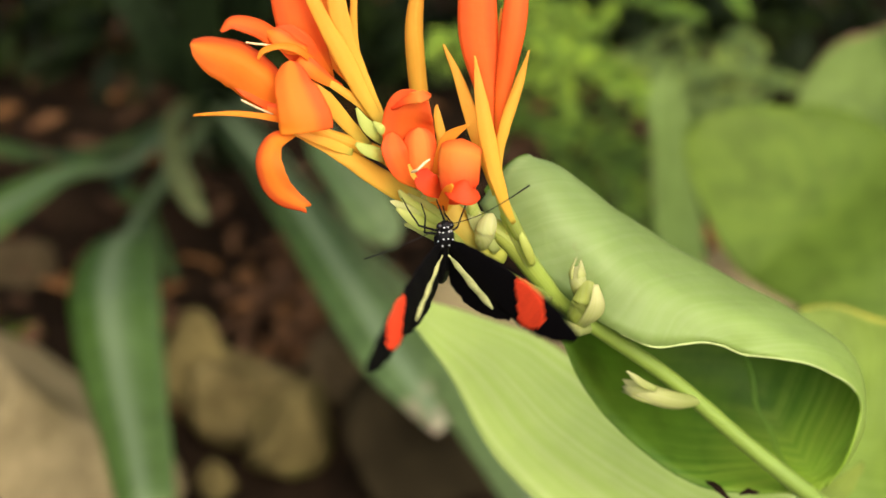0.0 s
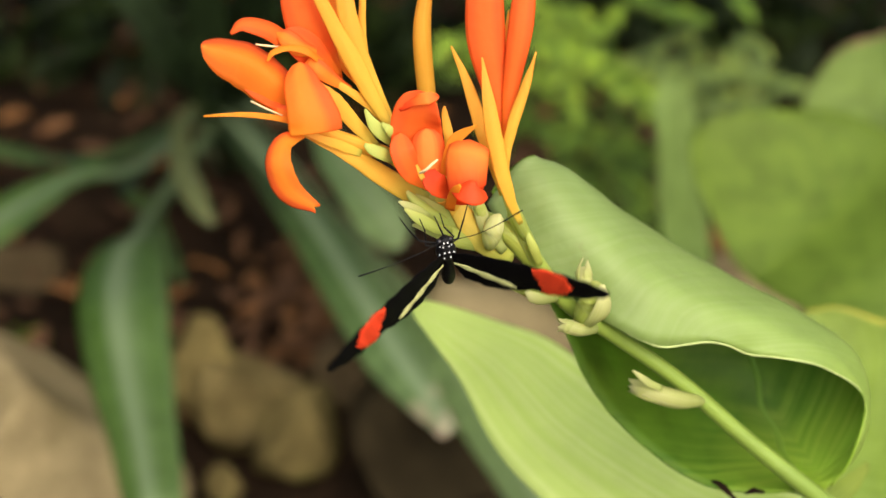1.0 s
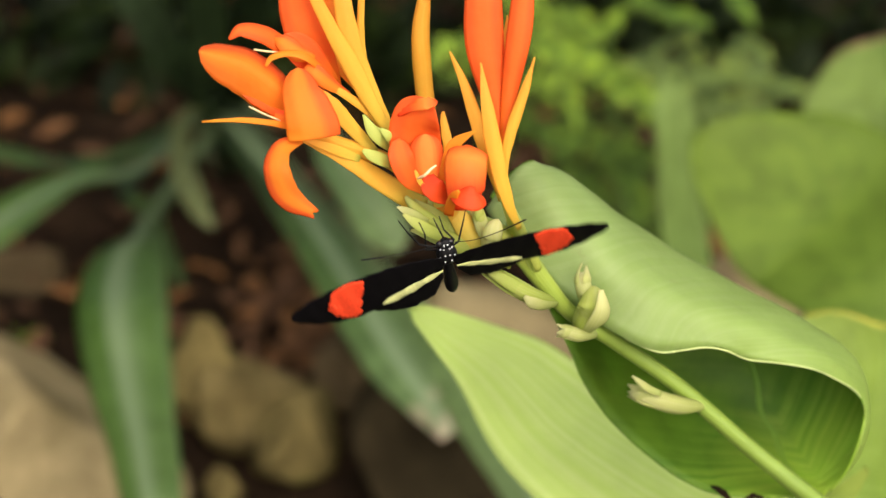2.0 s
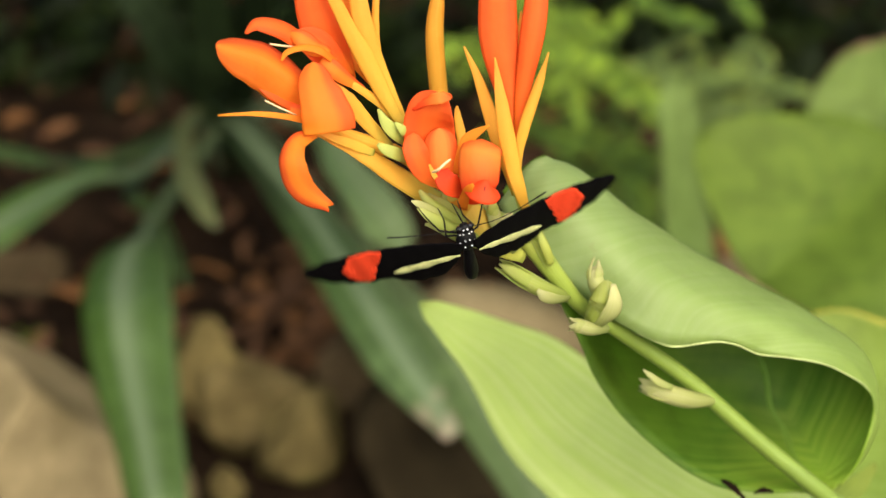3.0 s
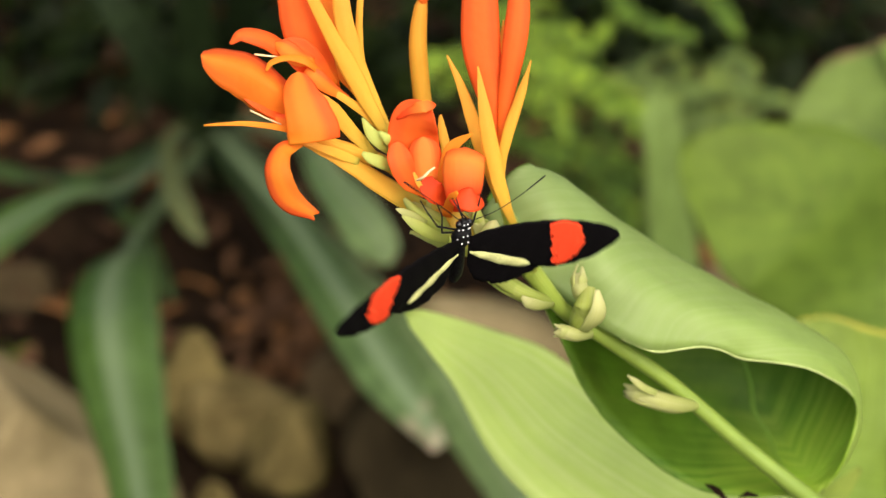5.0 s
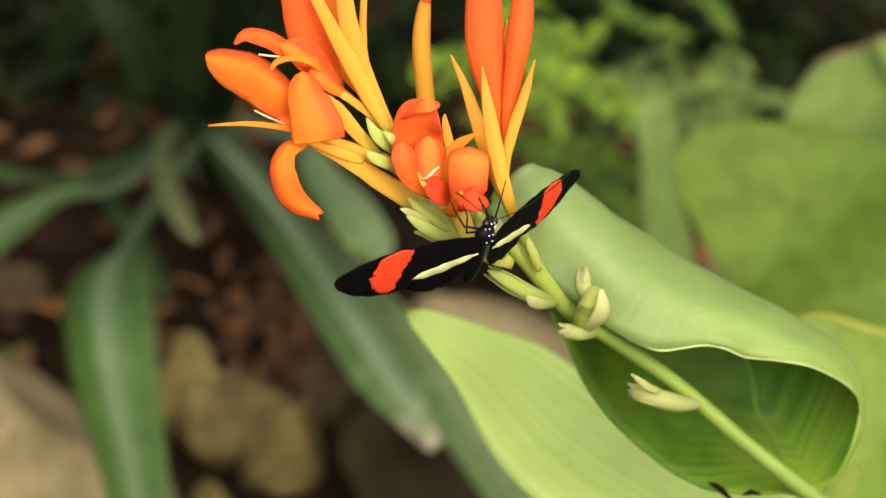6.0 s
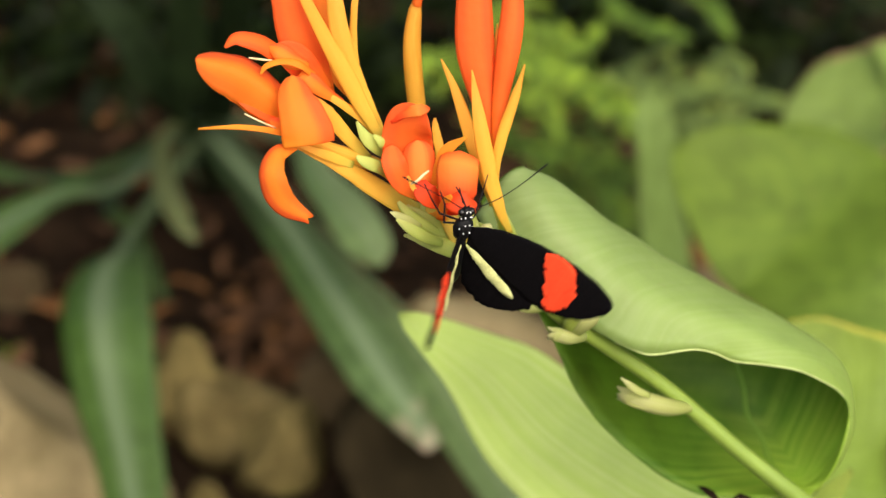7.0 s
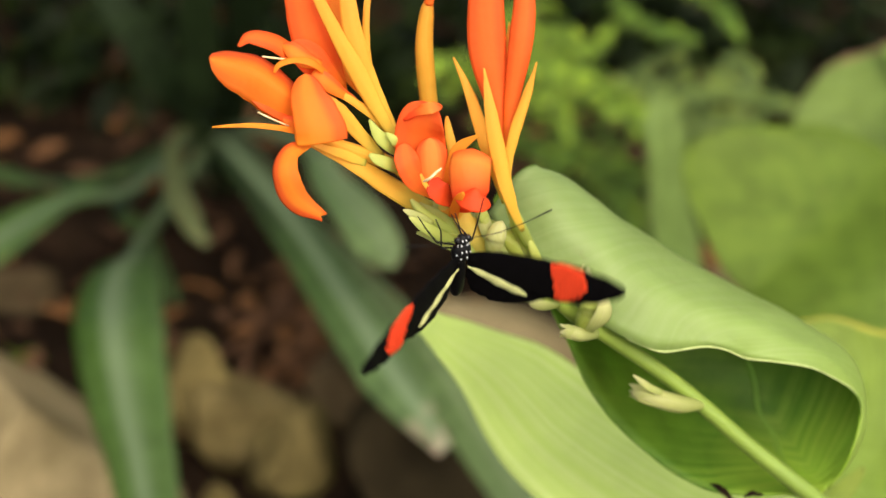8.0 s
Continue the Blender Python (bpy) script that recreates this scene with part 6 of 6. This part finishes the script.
        (6.7, pose(0.0012, 0, 0.0015, -10, -11, 0) @ pose(0, 0, 0, 0, 0, -0)),
        (6.8, pose(0.0012, 0, 0.0015, -10, -6, 0) @ pose(0, 0, 0, 0, 0, 2)),
        (6.9, pose(0.0012, 0, 0.0015, -7, -23, 0) @ pose(0, 0, 0, 0, 0, -2)),
        (7, pose(0.0012, 0, 0.0015, -5, -52, 0) @ pose(0, 0, 0, 0, 0, -7)),
        (7.1, pose(0.0012, 0, 0.0015, -1, -64, 0) @ pose(0, 0, 0, 0, 0, -8)),
        (7.2, pose(0.0012, 0, 0.0015, -1, -66, 0) @ pose(0, 0, 0, 0, 0, -8)),
        (7.3, pose(0.0012, 0, 0.0015, -7, -52, 0) @ pose(0, 0, 0, 0, 0, -7)),
        (7.4, pose(0.0012, 0, 0.0015, -9, -36, 0) @ pose(0, 0, 0, 0, 0, -4)),
        (7.5, pose(0.0012, 0, 0.0015, -5, -26, 0) @ pose(0, 0, 0, 0, 0, -3)),
        (7.6, pose(0.0012, 0, 0.0015, 1, -6, 0) @ pose(0, 0, 0, 0, 0, 2)),
        (7.7, pose(0.0012, 0, 0.0015, 2, 1, 0) @ pose(0, 0, 0, 0, 0, 5)),
        (7.8, pose(0.0012, 0, 0.0015, 3, 0, 0) @ pose(0, 0, 0, 0, 0, 5)),
        (7.9, pose(0.0012, 0, 0.0015, 1, -11, 0) @ pose(0, 0, 0, 0, 0, -0)),
        (8, pose(0.0012, 0, 0.0015, 5, -33, 0) @ pose(0, 0, 0, 0, 0, -4)),
    ])
    walk(left_fore, [
        (0, pose(-0.0012, 0, 0.0015, -2, 54, 0)),
        (0.1, pose(-0.0012, 0, 0.0015, -2, 66, 0)),
        (0.2, pose(-0.0012, 0, 0.0015, -0, 65, 0)),
        (0.3, pose(-0.0012, 0, 0.0015, 2, 52, 0)),
        (0.4, pose(-0.0012, 0, 0.0015, 6, 38, 0)),
        (0.5, pose(-0.0012, 0, 0.0015, 11, 27, 0)),
        (0.6, pose(-0.0012, 0, 0.0015, 7, 7, 0)),
        (0.7, pose(-0.0012, 0, 0.0015, 5, -3, 0)),
        (0.8, pose(-0.0012, 0, 0.0015, 4, 6, 0)),
        (0.9, pose(-0.0012, 0, 0.0015, 4, 18, 0)),
        (1, pose(-0.0012, 0, 0.0015, 7, 35, 0)),
        (1.1, pose(-0.0012, 0, 0.0015, 3, 44, 0)),
        (1.2, pose(-0.0012, 0, 0.0015, 1, 54, 0)),
        (1.3, pose(-0.0012, 0, 0.0015, 1, 56, 0)),
        (1.4, pose(-0.0012, 0, 0.0015, 3, 44, 0)),
        (1.5, pose(-0.0012, 0, 0.0015, 7, 36, 0)),
        (1.6, pose(-0.0012, 0, 0.0015, 3, 21, 0)),
        (1.7, pose(-0.0012, 0, 0.0015, 2, 10, 0)),
        (1.9, pose(-0.0012, 0, 0.0015, 2, -2, 0)),
        (2.1, pose(-0.0012, 0, 0.0015, 3, 22, 0)),
        (2.3, pose(-0.0012, 0, 0.0015, 4, 38, 0)),
        (2.55, pose(-0.0012, 0, 0.0015, 4, 8, 0)),
        (2.8, pose(-0.0012, 0, 0.0015, 5, -22, 0)),
        (2.9, pose(-0.0012, 0, 0.0015, 8, -25, 0)),
        (3, pose(-0.0012, 0, 0.0015, 10, -6, -4)),
        (3.1, pose(-0.0012, 0, 0.0015, 6, 12, 0)),
        (3.2, pose(-0.0012, 0, 0.0015, 3, 51, 0)),
        (3.3, pose(-0.0012, 0, 0.0015, 1, 71, 0)),
        (3.4, pose(-0.0012, 0, 0.0015, -0, 80, 0)),
        (3.5, pose(-0.0012, 0, 0.0015, -18, 74, -15)),
        (3.6, pose(-0.0012, 0, 0.0015, 4, 50, 0)),
        (3.7, pose(-0.0012, 0, 0.0015, 10, 39, 0)),
        (3.8, pose(-0.0012, 0, 0.0015, 6, 12, 0)),
        (3.9, pose(-0.0012, 0, 0.0015, 4, -2, 0)),
        (4, pose(-0.0012, 0, 0.0015, 4, -5, 0)),
        (4.1, pose(-0.0012, 0, 0.0015, 5, 11, 0)),
        (4.2, pose(-0.0012, 0, 0.0015, 3, 40, 0)),
        (4.3, pose(-0.0012, 0, 0.0015, 2, 58, 0)),
        (4.4, pose(-0.0012, 0, 0.0015, 3, 68, 0)),
        (4.5, pose(-0.0012, 0, 0.0015, -7, 58, 0)),
        (4.6, pose(-0.0012, 0, 0.0015, 3, 37, 0)),
        (4.7, pose(-0.0012, 0, 0.0015, 3, 23, 0)),
        (4.85, pose(-0.0012, 0, 0.0015, 3, 8, 0)),
        (5.1, pose(-0.0012, 0, 0.0015, 3, 40, 0)),
        (5.25, pose(-0.0012, 0, 0.0015, 3, 62, 0)),
        (5.4, pose(-0.0012, 0, 0.0015, 2, 46, 0)),
        (5.6, pose(-0.0012, 0, 0.0015, 2, 20, 0)),
        (5.8, pose(-0.0012, 0, 0.0015, 2, 12, 0)),
        (5.9, pose(-0.0012, 0, 0.0015, 3, -3, 0)),
        (6, pose(-0.0012, 0, 0.0015, 3, -7, 0)),
        (6.1, pose(-0.0012, 0, 0.0015, 3, -0, 0)),
        (6.2, pose(-0.0012, 0, 0.0015, 1, 25, 0)),
        (6.3, pose(-0.0012, 0, 0.0015, -0, 44, 0)),
        (6.4, pose(-0.0012, 0, 0.0015, -1, 62, 0)),
        (6.5, pose(-0.0012, 0, 0.0015, -1, 55, 0)),
        (6.6, pose(-0.0012, 0, 0.0015, -0, 33, 0)),
        (6.7, pose(-0.0012, 0, 0.0015, 2, 16, 0)),
        (6.8, pose(-0.0012, 0, 0.0015, 2, 8, 0)),
        (6.9, pose(-0.0012, 0, 0.0015, 2, 24, 0)),
        (7, pose(-0.0012, 0, 0.0015, -0, 57, 0)),
        (7.1, pose(-0.0012, 0, 0.0015, -1, 64, 0)),
        (7.2, pose(-0.0012, 0, 0.0015, -2, 65, 0)),
        (7.3, pose(-0.0012, 0, 0.0015, -2, 56, 0)),
        (7.4, pose(-0.0012, 0, 0.0015, -2, 42, 0)),
        (7.5, pose(-0.0012, 0, 0.0015, -1, 32, 0)),
        (7.6, pose(-0.0012, 0, 0.0015, 3, 14, 0)),
        (7.7, pose(-0.0012, 0, 0.0015, 5, 2, 0)),
        (7.8, pose(-0.0012, 0, 0.0015, 5, 6, 0)),
        (7.9, pose(-0.0012, 0, 0.0015, 4, 20, 0)),
        (8, pose(-0.0012, 0, 0.0015, 4, 35, 0)),
    ])
    walk(left_hind, [
        (0, pose(-0.0012, 0, 0.0015, -2, 54, 0) @ pose(0, 0, 0, 0, 0, 7)),
        (0.1, pose(-0.0012, 0, 0.0015, -2, 66, 0) @ pose(0, 0, 0, 0, 0, 8)),
        (0.2, pose(-0.0012, 0, 0.0015, -0, 65, 0) @ pose(0, 0, 0, 0, 0, 8)),
        (0.3, pose(-0.0012, 0, 0.0015, 2, 52, 0) @ pose(0, 0, 0, 0, 0, 7)),
        (0.4, pose(-0.0012, 0, 0.0015, 6, 38, 0) @ pose(0, 0, 0, 0, 0, 5)),
        (0.5, pose(-0.0012, 0, 0.0015, 11, 27, 0) @ pose(0, 0, 0, 0, 0, 3)),
        (0.6, pose(-0.0012, 0, 0.0015, 7, 7, 0) @ pose(0, 0, 0, 0, 0, -2)),
        (0.7, pose(-0.0012, 0, 0.0015, 5, -3, 0) @ pose(0, 0, 0, 0, 0, -6)),
        (0.8, pose(-0.0012, 0, 0.0015, 4, 6, 0) @ pose(0, 0, 0, 0, 0, -2)),
        (0.9, pose(-0.0012, 0, 0.0015, 4, 18, 0) @ pose(0, 0, 0, 0, 0, 1)),
        (1, pose(-0.0012, 0, 0.0015, 7, 35, 0) @ pose(0, 0, 0, 0, 0, 4)),
        (1.1, pose(-0.0012, 0, 0.0015, 3, 44, 0) @ pose(0, 0, 0, 0, 0, 6)),
        (1.2, pose(-0.0012, 0, 0.0015, 1, 54, 0) @ pose(0, 0, 0, 0, 0, 7)),
        (1.3, pose(-0.0012, 0, 0.0015, 1, 56, 0) @ pose(0, 0, 0, 0, 0, 8)),
        (1.4, pose(-0.0012, 0, 0.0015, 3, 44, 0) @ pose(0, 0, 0, 0, 0, 6)),
        (1.5, pose(-0.0012, 0, 0.0015, 7, 36, 0) @ pose(0, 0, 0, 0, 0, 4)),
        (1.6, pose(-0.0012, 0, 0.0015, 3, 21, 0) @ pose(0, 0, 0, 0, 0, 2)),
        (1.7, pose(-0.0012, 0, 0.0015, 2, 10, 0) @ pose(0, 0, 0, 0, 0, -0)),
        (1.9, pose(-0.0012, 0, 0.0015, 2, -2, 0) @ pose(0, 0, 0, 0, 0, -6)),
        (2.1, pose(-0.0012, 0, 0.0015, 3, 22, 0) @ pose(0, 0, 0, 0, 0, 2)),
        (2.3, pose(-0.0012, 0, 0.0015, 4, 38, 0) @ pose(0, 0, 0, 0, 0, 5)),
        (2.55, pose(-0.0012, 0, 0.0015, 4, 8, 0) @ pose(0, 0, 0, 0, 0, -1)),
        (2.8, pose(-0.0012, 0, 0.0015, 5, -22, 0) @ pose(0, 0, 0, 0, 0, -10)),
        (2.9, pose(-0.0012, 0, 0.0015, 8, -25, 0) @ pose(0, 0, 0, 0, 0, -10)),
        (3, pose(-0.0012, 0, 0.0015, 10, -6, -4) @ pose(0, 0, 0, 0, 0, -8)),
        (3.1, pose(-0.0012, 0, 0.0015, 6, 12, 0) @ pose(0, 0, 0, 0, 0, 0)),
        (3.2, pose(-0.0012, 0, 0.0015, 3, 51, 0) @ pose(0, 0, 0, 0, 0, 7)),
        (3.3, pose(-0.0012, 0, 0.0015, 1, 71, 0) @ pose(0, 0, 0, 0, 0, 8)),
        (3.4, pose(-0.0012, 0, 0.0015, -0, 80, 0) @ pose(0, 0, 0, 0, 0, 8)),
        (3.5, pose(-0.0012, 0, 0.0015, -18, 74, -15) @ pose(0, 0, 0, 0, 0, 8)),
        (3.6, pose(-0.0012, 0, 0.0015, 4, 50, 0) @ pose(0, 0, 0, 0, 0, 7)),
        (3.7, pose(-0.0012, 0, 0.0015, 10, 39, 0) @ pose(0, 0, 0, 0, 0, 5)),
        (3.8, pose(-0.0012, 0, 0.0015, 6, 12, 0) @ pose(0, 0, 0, 0, 0, 0)),
        (3.9, pose(-0.0012, 0, 0.0015, 4, -2, 0) @ pose(0, 0, 0, 0, 0, -6)),
        (4, pose(-0.0012, 0, 0.0015, 4, -5, 0) @ pose(0, 0, 0, 0, 0, -7)),
        (4.1, pose(-0.0012, 0, 0.0015, 5, 11, 0) @ pose(0, 0, 0, 0, 0, 0)),
        (4.2, pose(-0.0012, 0, 0.0015, 3, 40, 0) @ pose(0, 0, 0, 0, 0, 5)),
        (4.3, pose(-0.0012, 0, 0.0015, 2, 58, 0) @ pose(0, 0, 0, 0, 0, 8)),
        (4.4, pose(-0.0012, 0, 0.0015, 3, 68, 0) @ pose(0, 0, 0, 0, 0, 8)),
        (4.5, pose(-0.0012, 0, 0.0015, -7, 58, 0) @ pose(0, 0, 0, 0, 0, 8)),
        (4.6, pose(-0.0012, 0, 0.0015, 3, 37, 0) @ pose(0, 0, 0, 0, 0, 5)),
        (4.7, pose(-0.0012, 0, 0.0015, 3, 23, 0) @ pose(0, 0, 0, 0, 0, 2)),
        (4.85, pose(-0.0012, 0, 0.0015, 3, 8, 0) @ pose(0, 0, 0, 0, 0, -1)),
        (5.1, pose(-0.0012, 0, 0.0015, 3, 40, 0) @ pose(0, 0, 0, 0, 0, 5)),
        (5.25, pose(-0.0012, 0, 0.0015, 3, 62, 0) @ pose(0, 0, 0, 0, 0, 8)),
        (5.4, pose(-0.0012, 0, 0.0015, 2, 46, 0) @ pose(0, 0, 0, 0, 0, 6)),
        (5.6, pose(-0.0012, 0, 0.0015, 2, 20, 0) @ pose(0, 0, 0, 0, 0, 2)),
        (5.8, pose(-0.0012, 0, 0.0015, 2, 12, 0) @ pose(0, 0, 0, 0, 0, 0)),
        (5.9, pose(-0.0012, 0, 0.0015, 3, -3, 0) @ pose(0, 0, 0, 0, 0, -6)),
        (6, pose(-0.0012, 0, 0.0015, 3, -7, 0) @ pose(0, 0, 0, 0, 0, -9)),
        (6.1, pose(-0.0012, 0, 0.0015, 3, -0, 0) @ pose(0, 0, 0, 0, 0, -5)),
        (6.2, pose(-0.0012, 0, 0.0015, 1, 25, 0) @ pose(0, 0, 0, 0, 0, 2)),
        (6.3, pose(-0.0012, 0, 0.0015, -0, 44, 0) @ pose(0, 0, 0, 0, 0, 6)),
        (6.4, pose(-0.0012, 0, 0.0015, -1, 62, 0) @ pose(0, 0, 0, 0, 0, 8)),
        (6.5, pose(-0.0012, 0, 0.0015, -1, 55, 0) @ pose(0, 0, 0, 0, 0, 8)),
        (6.6, pose(-0.0012, 0, 0.0015, -0, 33, 0) @ pose(0, 0, 0, 0, 0, 4)),
        (6.7, pose(-0.0012, 0, 0.0015, 2, 16, 0) @ pose(0, 0, 0, 0, 0, 1)),
        (6.8, pose(-0.0012, 0, 0.0015, 2, 8, 0) @ pose(0, 0, 0, 0, 0, -1)),
        (6.9, pose(-0.0012, 0, 0.0015, 2, 24, 0) @ pose(0, 0, 0, 0, 0, 2)),
        (7, pose(-0.0012, 0, 0.0015, -0, 57, 0) @ pose(0, 0, 0, 0, 0, 8)),
        (7.1, pose(-0.0012, 0, 0.0015, -1, 64, 0) @ pose(0, 0, 0, 0, 0, 8)),
        (7.2, pose(-0.0012, 0, 0.0015, -2, 65, 0) @ pose(0, 0, 0, 0, 0, 8)),
        (7.3, pose(-0.0012, 0, 0.0015, -2, 56, 0) @ pose(0, 0, 0, 0, 0, 8)),
        (7.4, pose(-0.0012, 0, 0.0015, -2, 42, 0) @ pose(0, 0, 0, 0, 0, 5)),
        (7.5, pose(-0.0012, 0, 0.0015, -1, 32, 0) @ pose(0, 0, 0, 0, 0, 4)),
        (7.6, pose(-0.0012, 0, 0.0015, 3, 14, 0) @ pose(0, 0, 0, 0, 0, 1)),
        (7.7, pose(-0.0012, 0, 0.0015, 5, 2, 0) @ pose(0, 0, 0, 0, 0, -4)),
        (7.8, pose(-0.0012, 0, 0.0015, 5, 6, 0) @ pose(0, 0, 0, 0, 0, -2)),
        (7.9, pose(-0.0012, 0, 0.0015, 4, 20, 0) @ pose(0, 0, 0, 0, 0, 2)),
        (8, pose(-0.0012, 0, 0.0015, 4, 35, 0) @ pose(0, 0, 0, 0, 0, 4)),
    ])
    walk(right_antenna, [
        (0, pose(0.0005, 0.0062, 0.0007, -8, 0, -72)),
        (0.5, pose(0.0005, 0.0062, 0.0007, 0, 0, -71)),
        (1, pose(0.0005, 0.0062, 0.0007, 9, 0, -57)),
        (1.5, pose(0.0005, 0.0062, 0.0007, 16, 0, -61)),
        (3, pose(0.0005, 0.0062, 0.0007, 9, 0, -65)),
        (3.5, pose(0.0005, 0.0062, 0.0007, -6, 0, -71)),
        (4, pose(0.0005, 0.0062, 0.0007, -4, 0, -66)),
        (4.5, pose(0.0005, 0.0062, 0.0007, -5, 0, -69)),
        (5.8, pose(0.0005, 0.0062, 0.0007, 6, 0, -62)),
        (6.3, pose(0.0005, 0.0062, 0.0007, 2, 0, -58)),
        (6.5, pose(0.0005, 0.0062, 0.0007, 8, 0, -44)),
        (7, pose(0.0005, 0.0062, 0.0007, 2, 0, -59)),
        (7.3, pose(0.0005, 0.0062, 0.0007, 9, 0, -68)),
        (7.5, pose(0.0005, 0.0062, 0.0007, 11, 0, -73)),
        (8, pose(0.0005, 0.0062, 0.0007, 7, 0, -76)),
    ])
    walk(left_antenna, [
        (0, pose(-0.0005, 0.0062, 0.0007, 21, 0, 87)),
        (0.5, pose(-0.0005, 0.0062, 0.0007, 21, 0, 82)),
        (1, pose(-0.0005, 0.0062, 0.0007, 10, 0, 93)),
        (1.5, pose(-0.0005, 0.0062, 0.0007, 11, 0, 80)),
        (3, pose(-0.0005, 0.0062, 0.0007, 13, 0, 58)),
        (3.5, pose(-0.0005, 0.0062, 0.0007, 9, 0, 56)),
        (4, pose(-0.0005, 0.0062, 0.0007, 0, 0, 48)),
        (4.5, pose(-0.0005, 0.0062, 0.0007, -11, 0, 45)),
        (5.8, pose(-0.0005, 0.0062, 0.0007, -2, 0, 40)),
        (6.3, pose(-0.0005, 0.0062, 0.0007, 4, 0, 43)),
        (6.5, pose(-0.0005, 0.0062, 0.0007, 3, 0, 45)),
        (7, pose(-0.0005, 0.0062, 0.0007, -1, 0, 54)),
        (7.3, pose(-0.0005, 0.0062, 0.0007, 5, 0, 52)),
        (7.5, pose(-0.0005, 0.0062, 0.0007, 12, 0, 47)),
        (8, pose(-0.0005, 0.0062, 0.0007, 18, 0, 55)),
    ])


motions()
